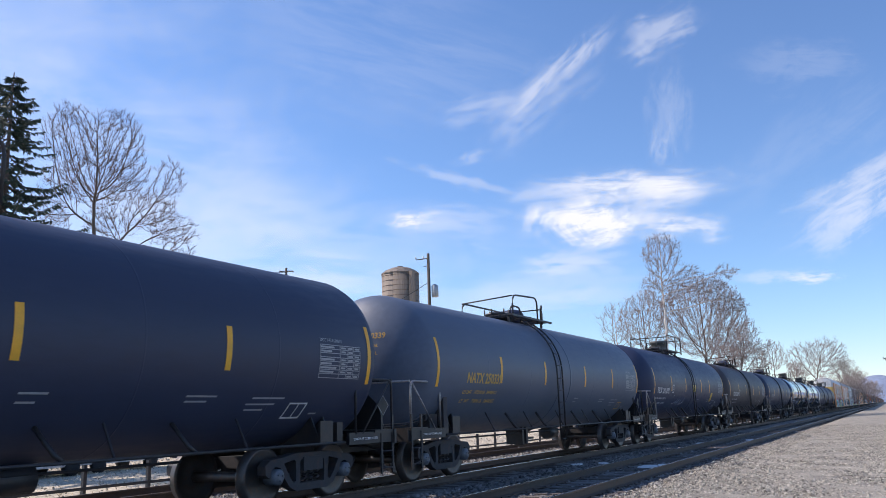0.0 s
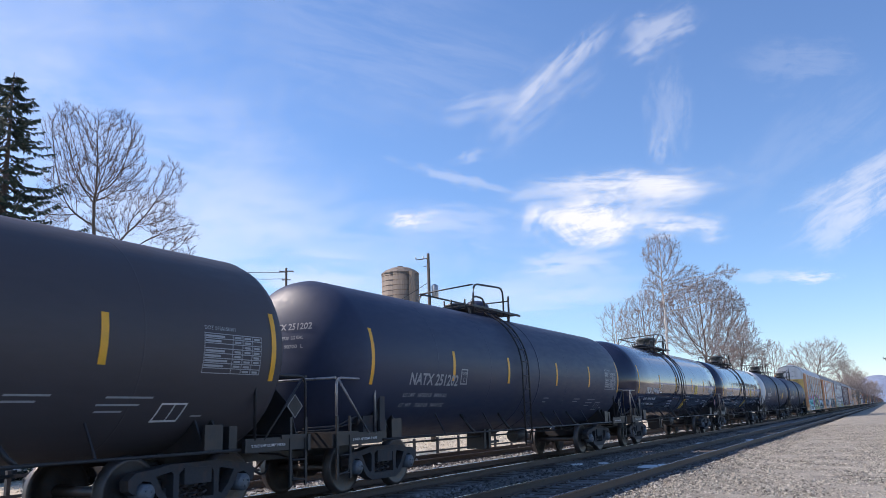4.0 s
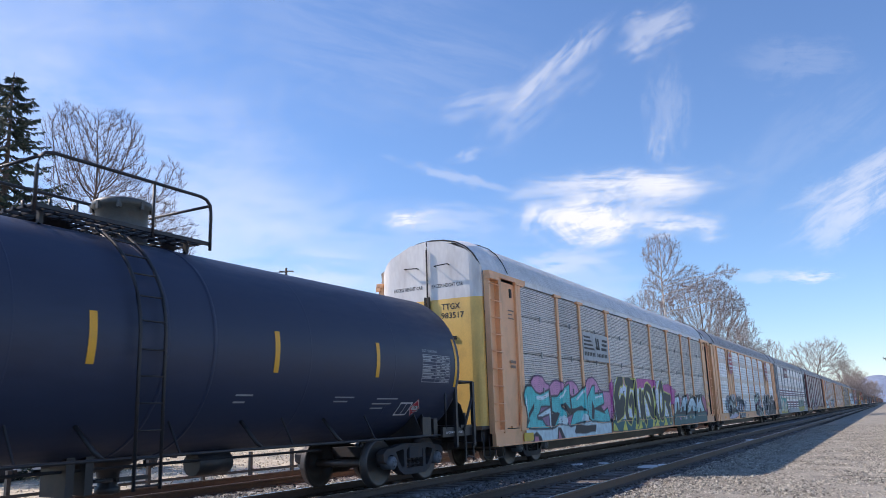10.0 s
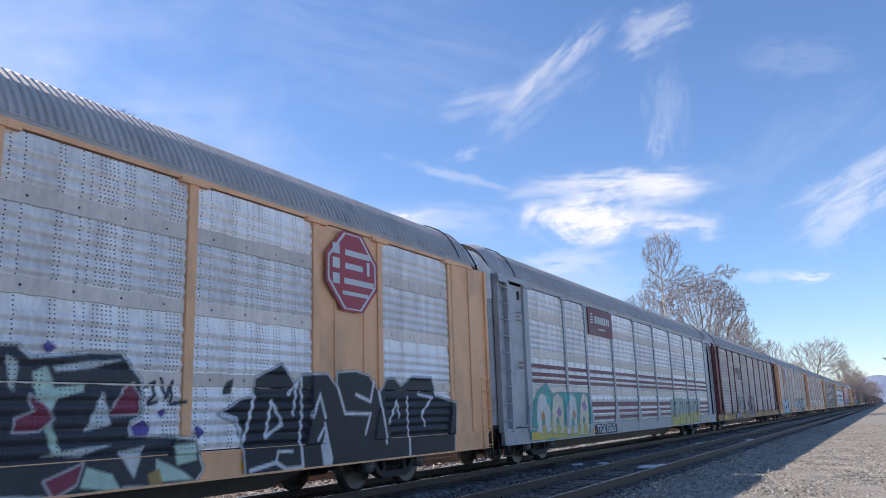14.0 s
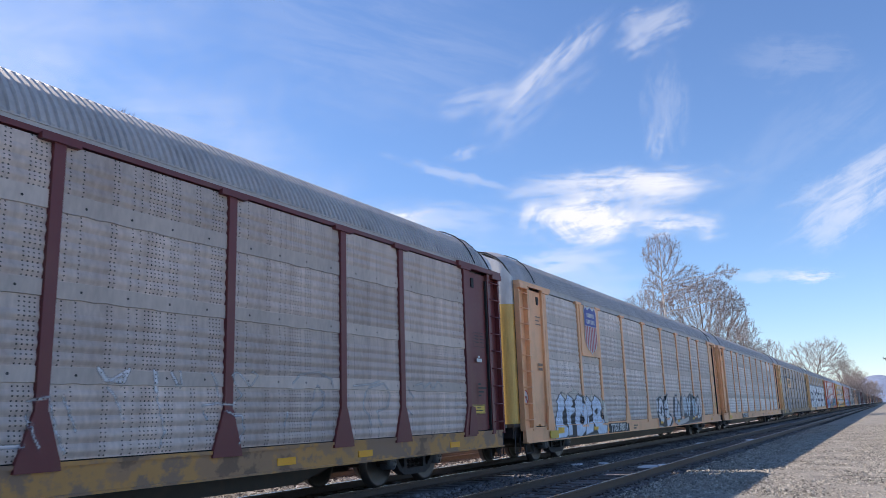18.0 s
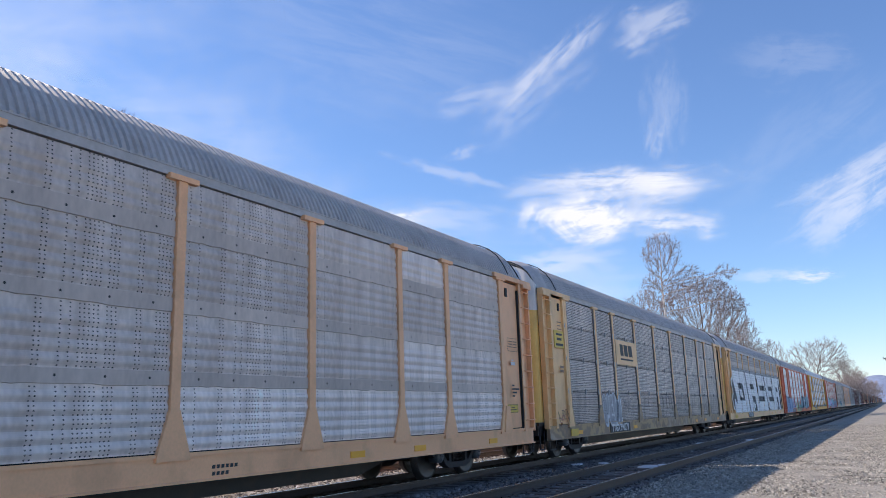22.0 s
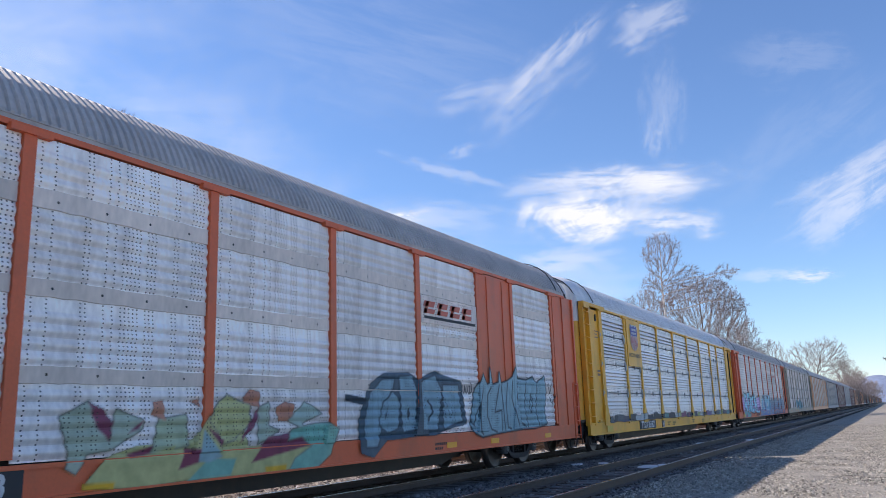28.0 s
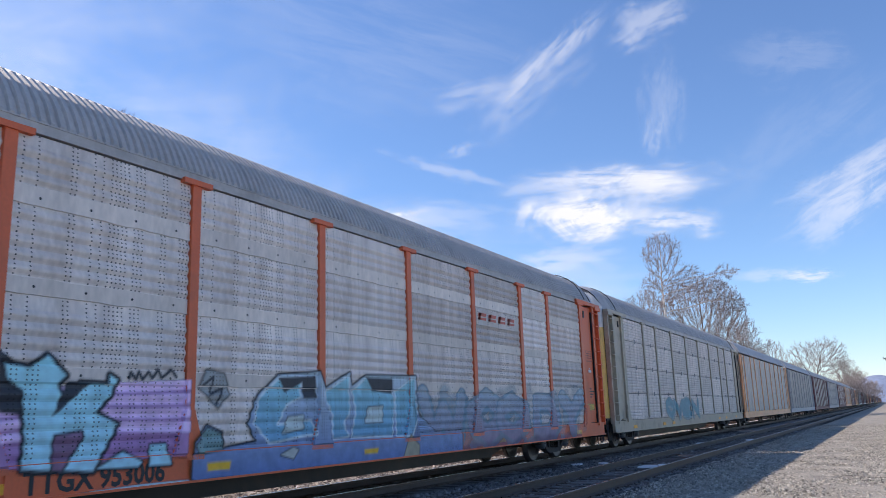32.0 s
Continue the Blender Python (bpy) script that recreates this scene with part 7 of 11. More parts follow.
shape((0.42, 0.17, 0.25), [(-9.41, 0.58), (-9.34, 0.81), (-9.12, 0.58)])
shape(INK, [(-8.08, 0.74), (-7.92, 0.96), (-7.43, 0.93), (-6.09, 0.87), (-6.18, 0.67), (-7.98, 0.68)])
line((0.62, 0.75, 0.76), [[(-11.47, 1.71), (-11.52, 1.52), (-11.47, 1.35)]], 0.05, 0.02)
line((0.62, 0.75, 0.76), [[(-10.72, 1.71), (-10.37, 1.7), (-9.9, 1.8)]], 0.05, 0.02)
line((0.62, 0.75, 0.76), [[(-9.05, 1.71), (-8.53, 1.93)]], 0.035, 0.02)
line((0.62, 0.75, 0.76), [[(-7.66, 1.67), (-7.0, 1.92)]], 0.035, 0.02)
line((0.62, 0.75, 0.76), [[(-5.91, 1.73), (-5.26, 1.79)]], 0.03, 0.02)
line(INK, [[(-9.86, 1.86), (-9.78, 1.34), (-9.8, 0.88)]], 0.03, 0.02)
line(INK, [[(-4.48, 1.05), (-4.55, 0.59)]], 0.03, 0.02)
sprayed(r0, "turquoise graffiti with black outlines and pink clouds", -11.82, -3.91, 0.47, 2.47, 0.95, 3)
shape((0.46, 0.08, 0.29), [(-4.46, 1.87), (-4.39, 2.17), (-4.23, 2.31), (-3.97, 2.21), (-3.99, 1.94), (-4.26, 1.74)])
shape((0.46, 0.08, 0.29), [(-2.88, 2.11), (-2.71, 2.41), (-2.33, 2.39), (-2.31, 1.99)])
shape((0.46, 0.08, 0.29), [(-1.18, 2.1), (-1.02, 2.43), (-0.12, 2.59), (1.07, 2.46), (1.74, 2.43), (1.73, 1.82), (-1.12, 1.78)])
shape((0.46, 0.08, 0.29), [(2.84, 1.83), (2.96, 2.26), (3.8, 2.35), (4.84, 2.07), (4.8, 1.51), (3.23, 1.41)])
shape((0.46, 0.08, 0.29), [(-4.41, 1.14), (-4.4, 1.8), (-4.19, 1.74), (-4.19, 1.25)])
shape((0.58, 0.64, 0.72), [(-4.08, 0.99), (-4.08, 1.4), (-4.0, 1.81), (-3.76, 2.33), (-3.49, 2.4), (-3.16, 2.45), (-2.6, 2.13), (-1.37, 2.32), (-1.01, 2.09), (1.23, 2.12), (1.73, 2.03), (1.95, 2.4), (2.47, 2.49), (2.94, 1.73), (4.05, 1.82), (4.0, 0.96), (1.06, 0.97), (-0.98, 0.94), (-2.54, 0.94), (-3.62, 0.94)])
shape((0.02, 0.11, 0.12), [(-4.4, 0.64), (-4.35, 0.98), (-3.77, 0.97), (-2.55, 1.02), (-0.98, 1.03), (1.06, 1.05), (3.96, 1.03), (3.98, 0.65), (1.06, 0.64), (-0.97, 0.59), (-2.52, 0.57), (-3.33, 0.58)])
shape((0.56, 0.54, 0.10), [(-4.36, 0.66), (-4.27, 0.91), (-4.04, 0.83), (-3.79, 0.63)])
shape((0.56, 0.54, 0.10), [(-3.25, 0.63), (-2.94, 0.98), (-2.72, 0.63)])
shape((0.56, 0.54, 0.10), [(-1.75, 0.64), (-1.55, 0.98), (-1.37, 0.64)])
shape((0.56, 0.54, 0.10), [(-1.34, 0.64), (-0.92, 0.99), (-0.78, 0.66)])
shape((0.56, 0.54, 0.10), [(-0.36, 0.65), (-0.27, 0.99), (-0.17, 0.65)])
shape((0.56, 0.54, 0.10), [(0.65, 0.63), (0.9, 1.0), (1.06, 0.64)])
shape((0.56, 0.54, 0.10), [(1.09, 0.66), (1.46, 0.9), (1.76, 0.67)])
shape((0.56, 0.54, 0.10), [(2.45, 0.63), (2.81, 1.02), (3.09, 0.67)])
ART.append(("strokes", (0.54, 0.53, 0.12), [[(-2.96, 2.37), (-3.22, 2.38), (-3.55, 2.08), (-3.72, 1.75), (-3.65, 1.61), (-3.32, 1.63), (-2.92, 1.69), (-2.85, 1.61), (-3.15, 1.23), (-3.48, 1.14), (-3.78, 1.11)], [(-3.73, 1.39), (-3.39, 1.45), (-3.1, 1.54)]], 0.245, 0.03))
ART.append(("strokes", (0.016, 0.022, 0.024), [[(-2.96, 2.37), (-3.22, 2.38), (-3.55, 2.08), (-3.72, 1.75), (-3.65, 1.61), (-3.32, 1.63), (-2.92, 1.69), (-2.85, 1.61), (-3.15, 1.23), (-3.48, 1.14), (-3.78, 1.11)], [(-3.73, 1.39), (-3.39, 1.45), (-3.1, 1.54)]], 0.19, 0.03))
ART.append(("strokes", (0.54, 0.53, 0.12), [[(-2.44, 2.34), (-2.18, 2.4), (-1.83, 2.25), (-1.39, 2.23)], [(-2.17, 2.14), (-2.41, 1.77), (-2.65, 1.32), (-2.55, 1.08), (-2.26, 1.0)], [(-2.07, 1.61), (-1.81, 1.74), (-1.67, 1.53), (-1.85, 1.24), (-2.12, 1.13)]], 0.225, 0.03))
ART.append(("strokes", (0.016, 0.022, 0.024), [[(-2.44, 2.34), (-2.18, 2.4), (-1.83, 2.25), (-1.39, 2.23)], [(-2.17, 2.14), (-2.41, 1.77), (-2.65, 1.32), (-2.55, 1.08), (-2.26, 1.0)], [(-2.07, 1.61), (-1.81, 1.74), (-1.67, 1.53), (-1.85, 1.24), (-2.12, 1.13)]], 0.17, 0.03))
ART.append(("strokes", (0.54, 0.53, 0.12), [[(-1.23, 2.22), (-1.35, 1.7), (-1.42, 1.0)]], 0.225, 0.03))
ART.append(("strokes", (0.016, 0.022, 0.024), [[(-1.23, 2.22), (-1.35, 1.7), (-1.42, 1.0)]], 0.17, 0.03))
ART.append(("strokes", (0.54, 0.53, 0.12), [[(-0.66, 1.94), (-0.76, 1.54), (-0.62, 1.07)], [(-0.6, 1.35), (-0.31, 1.35)], [(-0.31, 1.81), (-0.37, 1.45), (-0.26, 0.93)]], 0.215, 0.03))
ART.append(("strokes", (0.016, 0.022, 0.024), [[(-0.66, 1.94), (-0.76, 1.54), (-0.62, 1.07)], [(-0.6, 1.35), (-0.31, 1.35)], [(-0.31, 1.81), (-0.37, 1.45), (-0.26, 0.93)]], 0.16, 0.03))
ART.append(("strokes", (0.54, 0.53, 0.12), [[(0.23, 2.11), (-0.0, 1.9), (0.34, 1.66), (0.72, 1.17), (1.06, 1.01)], [(0.45, 2.15), (0.83, 2.07), (0.97, 1.71), (0.93, 1.14)]], 0.225, 0.03))
ART.append(("strokes", (0.016, 0.022, 0.024), [[(0.23, 2.11), (-0.0, 1.9), (0.34, 1.66), (0.72, 1.17), (1.06, 1.01)], [(0.45, 2.15), (0.83, 2.07), (0.97, 1.71), (0.93, 1.14)]], 0.17, 0.03))
ART.append(("strokes", (0.54, 0.53, 0.12), [[(1.36, 2.02), (1.42, 1.53), (1.25, 1.11), (1.71, 1.02)]], 0.185, 0.03))
ART.append(("strokes", (0.016, 0.022, 0.024), [[(1.36, 2.02), (1.42, 1.53), (1.25, 1.11), (1.71, 1.02)]], 0.13, 0.03))
ART.append(("strokes", (0.54, 0.53, 0.12), [[(2.55, 2.39), (2.12, 1.96), (2.07, 1.42), (2.21, 1.02)], [(2.55, 2.39), (2.84, 1.83), (2.62, 1.21), (2.35, 1.0)], [(2.84, 1.83), (3.84, 1.71)], [(3.93, 1.73), (3.27, 1.49), (3.77, 1.27), (3.67, 0.91)]], 0.205, 0.03))
ART.append(("strokes", (0.016, 0.022, 0.024), [[(2.55, 2.39), (2.12, 1.96), (2.07, 1.42), (2.21, 1.02)], [(2.55, 2.39), (2.84, 1.83), (2.62, 1.21), (2.35, 1.0)], [(2.84, 1.83), (3.84, 1.71)], [(3.93, 1.73), (3.27, 1.49), (3.77, 1.27), (3.67, 0.91)]], 0.15, 0.03))
shape((0.58, 0.64, 0.72), [(-3.4, 1.75), (-3.28, 1.9), (-3.16, 1.85), (-3.33, 1.69)], (0.54, 0.53, 0.12), 0.03)
shape((0.58, 0.64, 0.72), [(-2.36, 1.1), (-2.24, 1.39), (-1.96, 1.36), (-1.91, 1.05)], (0.54, 0.53, 0.12), 0.03)
shape((0.58, 0.64, 0.72), [(-1.06, 1.19), (-1.1, 1.78), (-0.91, 1.85), (-0.82, 1.15)], (0.54, 0.53, 0.12), 0.03)
shape((0.58, 0.64, 0.72), [(0.09, 1.03), (-0.03, 1.52), (0.22, 1.5), (0.45, 1.07)], (0.54, 0.53, 0.12), 0.03)
shape((0.58, 0.64, 0.72), [(1.72, 1.1), (1.76, 1.68), (1.95, 2.1), (2.09, 2.08), (1.96, 1.15)], (0.54, 0.53, 0.12), 0.03)
shape((0.58, 0.64, 0.72), [(2.9, 1.25), (3.15, 1.43), (3.35, 1.28), (3.29, 1.07)], (0.54, 0.53, 0.12), 0.03)
sprayed(r0, "black and yellow graffiti letters with white fields and pink clouds", -4.45, 4.9, 0.47, 2.45, 0.96, 7)
shape((0.46, 0.16, 0.25, 0.8), [(4.26, 1.13), (4.16, 1.54), (4.26, 1.78), (4.45, 1.83), (4.42, 1.14)])
shape((0.46, 0.16, 0.25, 0.8), [(4.4, 1.96), (4.69, 2.16), (5.07, 2.13), (5.14, 1.98)])
shape((0.46, 0.16, 0.25, 0.8), [(5.48, 1.53), (5.62, 1.8), (5.91, 1.76), (5.74, 1.36)])
shape((0.46, 0.16, 0.25, 0.8), [(7.19, 1.92), (7.45, 2.0), (7.68, 1.82), (7.36, 1.64)])
shape((0.46, 0.16, 0.25, 0.8), [(10.52, 1.74), (10.84, 1.93), (11.47, 1.7), (11.4, 0.91), (10.98, 0.98)])
shape((0.03, 0.10, 0.105), [(4.05, 0.6), (4.08, 1.01), (4.47, 1.1), (7.17, 1.09), (11.39, 1.11), (11.27, 0.63), (7.16, 0.6)])
shape((0.016, 0.022, 0.024), [(4.49, 1.07), (4.6, 1.7), (4.79, 1.85), (5.51, 1.88), (5.73, 1.71), (5.62, 1.18), (6.33, 1.86), (7.19, 1.9), (7.18, 1.52), (7.83, 1.82), (8.74, 1.86), (9.08, 1.73), (9.26, 1.86), (9.85, 1.92), (10.54, 1.98), (10.66, 1.57), (11.3, 1.06), (7.17, 1.02)])
shape((0.10, 0.36, 0.38, 1, 0.64, 0.70, 0.76), [(4.56, 1.1), (4.72, 1.67), (4.87, 1.77), (5.45, 1.8), (5.58, 1.69), (5.51, 1.26), (5.3, 1.23), (5.35, 1.57), (5.11, 1.59), (4.93, 1.24), (4.73, 1.1)], (0.016, 0.022, 0.024), 0.05)
shape((0.10, 0.36, 0.38, 1, 0.64, 0.70, 0.76), [(5.62, 1.15), (6.39, 1.77), (7.01, 1.8), (6.71, 1.23), (6.3, 1.19), (6.39, 1.4), (6.03, 1.37), (5.88, 1.16)], (0.016, 0.022, 0.024), 0.05)
shape((0.10, 0.36, 0.38, 1, 0.64, 0.70, 0.76), [(6.8, 1.13), (7.83, 1.72), (8.37, 1.77), (8.74, 1.69), (8.92, 1.17), (8.31, 1.15), (8.16, 1.44), (7.67, 1.15)], (0.016, 0.022, 0.024), 0.05)
shape((0.10, 0.36, 0.38, 1, 0.64, 0.70, 0.76), [(9.13, 1.1), (9.38, 1.75), (9.66, 1.8), (9.6, 1.55), (10.23, 1.83), (10.36, 1.57), (10.88, 1.12), (10.23, 1.1), (9.91, 1.36), (9.71, 1.12)], (0.016, 0.022, 0.024), 0.05)
shape((0.56, 0.54, 0.10), [(4.91, 1.16), (4.93, 1.27), (5.01, 1.23)])
shape((0.30, 0.2, 0.34), [(5.35, 0.85), (5.56, 0.97), (5.63, 0.79)])
shape((0.56, 0.54, 0.10), [(7.43, 0.84), (7.52, 0.97), (7.66, 0.85)])
shape((0.5, 0.55, 0.56), [(6.51, 0.83), (6.7, 1.01), (6.8, 0.85)])
shape((0.16, 0.34, 0.34), [(8.07, 0.81), (8.34, 1.02), (8.5, 0.83)])
line((0.5, 0.55, 0.58), [[(4.13, 0.75), (4.26, 0.94), (4.34, 0.81), (4.48, 0.87)]], 0.012, 0.02)
line((0.5, 0.55, 0.58), [[(6.09, 0.85), (6.21, 0.95), (6.33, 0.84), (6.45, 0.96)]], 0.012, 0.02)
line((0.03, 0.03, 0.035), [[(5.69, 2.19), (5.85, 2.31), (6.0, 2.17), (6.21, 2.34), (6.33, 2.2), (6.59, 2.36), (6.72, 2.18), (7.02, 2.3)]], 0.014, 0.02)
sprayed(r0, "white and turquoise graffiti letters over a dark green band", 4.3, 11.75, 0.47, 2.2, 0.95, 9)
shape((0.60, 0.57, 0.50, 0.85), [(-11.41, 0.98), (-11.34, 1.09), (-11.13, 1.25), (-11.07, 1.62), (-10.73, 1.9), (-10.33, 1.82), (-9.98, 1.85), (-9.81, 1.88), (-9.77, 2.1), (-9.67, 1.91), (-9.47, 1.92), (-9.31, 1.84), (-8.69, 1.77), (-8.11, 1.73), (-8.02, 1.98), (-7.95, 1.73), (-7.19, 1.73), (-6.59, 1.39), (-6.65, 0.91), (-6.76, 0.61), (-8.88, 0.57), (-11.34, 0.57)])
shape(INK, [(-11.13, 1.21), (-10.7, 1.75), (-10.07, 1.62), (-8.97, 1.67), (-8.69, 1.57), (-7.19, 1.62), (-7.11, 0.9), (-6.81, 0.61), (-8.92, 0.6), (-9.64, 0.45), (-10.07, 0.48), (-10.66, 0.68)])
shape((0.50, 0.60, 0.72, 1, 0.62, 0.68, 0.76), [(-11.07, 1.62), (-10.73, 1.86), (-10.44, 1.67), (-10.45, 1.49), (-10.68, 1.28), (-10.67, 1.0), (-10.33, 0.85), (-10.36, 0.7), (-10.59, 0.61), (-11.34, 0.61), (-11.23, 1.05), (-11.11, 1.25), (-10.95, 1.49)], INK)
shape((0.50, 0.60, 0.72, 1, 0.62, 0.68, 0.76), [(-10.42, 1.58), (-10.17, 1.8), (-9.8, 1.65), (-9.79, 1.51), (-9.93, 1.44), (-9.55, 1.39), (-9.66, 1.29), (-10.03, 1.24), (-10.02, 1.06), (-10.04, 0.68), (-10.35, 0.66), (-10.32, 1.31)], INK)
shape((0.50, 0.60, 0.72, 1, 0.62, 0.68, 0.76), [(-9.59, 1.6), (-9.31, 1.79), (-8.97, 1.75), (-8.97, 1.57), (-8.81, 1.52), (-8.69, 1.17), (-8.88, 0.74), (-9.29, 0.6), (-9.64, 0.65), (-9.65, 1.06), (-9.55, 1.34)], INK)
shape(INK, [(-9.12, 1.31), (-8.98, 1.04), (-9.15, 0.89), (-9.26, 1.02)])
shape((0.50, 0.60, 0.72, 1, 0.62, 0.68, 0.76), [(-8.77, 1.6), (-8.49, 1.77), (-8.11, 1.57), (-8.2, 1.42), (-8.07, 1.26), (-8.45, 1.14), (-8.45, 0.96), (-8.07, 1.02), (-8.2, 0.7), (-8.88, 0.62), (-8.65, 1.27)], INK)
shape((0.50, 0.60, 0.72, 1, 0.62, 0.68, 0.76), [(-8.07, 1.57), (-7.71, 1.76), (-7.24, 1.62), (-7.15, 1.4), (-7.34, 1.24), (-7.11, 0.93), (-6.76, 0.83), (-6.91, 0.62), (-7.67, 0.61), (-8.07, 1.0), (-8.02, 1.31)], INK)
shape(INK, [(-7.85, 1.33), (-7.57, 1.43), (-7.53, 1.27), (-7.76, 1.2)])
shape((0.68, 0.40, 0.02), [(-11.14, 0.9), (-10.68, 0.9), (-10.7, 0.74), (-11.14, 0.73)])
shape((0.68, 0.40, 0.02), [(-8.09, 0.85), (-7.67, 0.85), (-7.69, 0.75), (-8.09, 0.74)])
sprayed(r4, "pale blue and white block graffiti with dark edges", -11.56, -6.44, 0.47, 2.25, 0.95, 32)
shape(INK, [(-0.15, 1.7), (0.16, 1.74), (0.35, 1.8), (0.67, 1.82), (0.89, 1.64), (1.48, 1.95), (1.72, 1.92), (1.76, 1.34), (1.65, 1.11), (1.94, 1.16), (2.18, 1.05), (2.25, 0.77), (1.73, 0.57), (1.14, 0.52), (-0.06, 0.65)], (0.62, 0.63, 0.64), 0.035)
shape((0.62, 0.63, 0.64), [(-0.15, 1.67), (0.1, 1.66), (0.02, 1.25), (-0.11, 1.23)])
shape((0.62, 0.63, 0.64), [(0.1, 1.15), (0.22, 1.52), (0.43, 1.73), (0.76, 1.66), (0.88, 1.47), (0.89, 1.04), (0.7, 0.77), (0.25, 0.74)])
shape(INK, [(0.47, 1.0), (0.5, 1.3), (0.61, 1.45), (0.71, 1.37), (0.66, 1.12)])
shape((0.64, 0.64, 0.65), [(1.07, 1.47), (1.48, 1.81), (1.68, 1.8), (1.69, 1.58), (1.39, 1.37), (1.7, 1.42), (1.73, 1.31), (1.55, 1.08), (1.65, 0.98), (1.2, 0.88), (1.12, 1.1)])
shape((0.64, 0.64, 0.65), [(1.25, 0.84), (1.95, 1.05), (2.13, 0.93), (1.72, 0.67), (1.22, 0.57)])
line(INK, [[(0.22, 1.52), (0.46, 1.34), (0.44, 1.13), (0.14, 1.18)]], 0.02, 0.02)
line(INK, [[(1.11, 1.29), (1.45, 1.29)]], 0.025, 0.02)
shape((0.68, 0.40, 0.02), [(0.15, 0.82), (0.59, 0.8), (0.57, 0.71), (0.16, 0.72)])
sprayed(r4, "white graffiti letters with thick black edges", -0.30, 2.40, 0.47, 2.10, 0.95, 34)
shape((0.055, 0.055, 0.06), [(2.52, 0.83), (2.59, 1.16), (2.79, 1.75), (3.09, 1.91), (3.45, 1.9), (3.52, 1.58), (3.83, 1.6), (3.92, 1.43), (4.25, 1.94), (4.48, 1.92), (4.53, 1.57), (5.04, 1.93), (5.3, 1.73), (5.65, 1.86), (6.02, 1.95), (6.71, 1.91), (7.13, 1.74), (7.29, 1.74), (7.81, 1.93), (8.22, 1.75), (8.28, 1.13), (8.11, 0.68), (3.72, 0.59), (2.55, 0.76)], (0.5, 0.5, 0.5), 0.02)
shape((0.48, 0.50, 0.52), [(2.79, 1.02), (2.96, 1.36), (3.1, 1.76), (3.45, 1.81), (3.46, 1.49), (3.24, 1.22), (3.28, 1.04), (3.56, 1.48), (3.83, 1.53), (3.91, 1.2), (3.84, 0.97), (3.64, 0.89), (2.89, 0.85)])
shape((0.47, 0.42, 0.37), [(3.95, 0.92), (4.18, 1.77), (4.48, 1.82), (4.45, 1.43), (4.17, 0.65), (3.85, 0.63)])
shape((0.44, 0.50, 0.54), [(4.42, 0.99), (4.57, 1.42), (4.64, 1.77), (5.04, 1.88), (5.3, 1.62), (5.42, 1.0), (5.13, 0.96), (5.05, 1.17), (4.8, 1.07), (4.57, 0.94)], INK, 0.02)
shape((0.46, 0.54, 0.57), [(5.38, 1.73), (5.6, 1.81), (5.78, 1.52), (6.02, 1.87), (6.16, 1.57), (5.92, 1.19), (5.73, 0.93), (5.55, 0.94), (5.56, 1.31)], INK, 0.02)
shape((0.46, 0.54, 0.57), [(6.4, 1.62), (6.81, 1.82), (7.17, 1.45), (7.22, 1.16), (6.69, 0.89), (6.49, 0.95), (6.59, 1.34)], INK, 0.02)
shape((0.48, 0.50, 0.52), [(7.33, 1.39), (7.69, 1.81), (8.16, 1.75), (8.25, 1.01), (8.06, 0.89), (7.31, 0.81)], INK, 0.02)
shape(INK, [(7.61, 1.38), (7.85, 1.5), (7.83, 0.96), (7.6, 0.91)])
shape((0.45, 0.43, 0.41), [(2.61, 0.74), (2.89, 0.83), (3.85, 0.83), (5.38, 0.9), (5.38, 0.74), (3.72, 0.62), (3.2, 0.61)])
shape((0.68, 0.40, 0.02), [(3.09, 0.83), (3.53, 0.84), (3.5, 0.74), (3.09, 0.75)])
shape((0.68, 0.40, 0.02), [(6.15, 0.86), (6.58, 0.86), (6.56, 0.78), (6.16, 0.79)])
sprayed(r4, "silver graffiti letters with dark shadows", 2.37, 8.43, 0.49, 2.10, 0.92, 36)
shape((0.42, 0.38, 0.50, 0.45), [(-10.21, 1.8), (-9.81, 1.97), (-9.03, 1.97), (-9.01, 1.45), (-9.1, 0.86), (-9.76, 0.94), (-10.12, 1.07)])
shape((0.55, 0.52, 0.60, 0.6), [(-8.72, 1.89), (-8.13, 2.05), (-7.99, 2.0), (-7.33, 2.04), (-7.14, 1.87), (-7.33, 1.67), (-8.39, 1.62)])
shape((0.35, 0.55, 0.55, 0.7), [(-10.55, 1.62), (-10.3, 1.7), (-9.99, 1.54), (-10.03, 1.23), (-10.26, 1.08), (-10.57, 1.17)])
shape((0.03, 0.032, 0.04), [(-10.42, 1.59), (-10.26, 1.47), (-10.09, 1.54), (-10.16, 1.37), (-10.09, 1.27), (-10.25, 1.27), (-10.31, 1.14), (-10.39, 1.28), (-10.54, 1.3), (-10.41, 1.39)])
shape((0.45, 0.40, 0.50), [(-9.75, 0.74), (-8.98, 0.91), (-8.49, 0.82), (-7.69, 0.98), (-6.56, 0.75), (-7.68, 0.65), (-8.91, 0.63), (-9.69, 0.62)])
shape((0.03, 0.032, 0.04), [(-9.81, 1.95), (-9.59, 1.87), (-9.69, 1.61), (-9.02, 1.86), (-8.78, 1.96), (-8.39, 1.75), (-7.77, 1.57), (-7.14, 1.9), (-7.15, 1.32), (-6.43, 1.0), (-6.52, 0.75), (-7.01, 0.93), (-7.54, 0.97), (-8.24, 0.94), (-8.56, 0.86), (-8.98, 0.89), (-9.1, 0.79), (-9.74, 0.7), (-9.78, 1.46), (-9.88, 1.38), (-9.89, 1.5)], (0.42, 0.58, 0.58), 0.025)
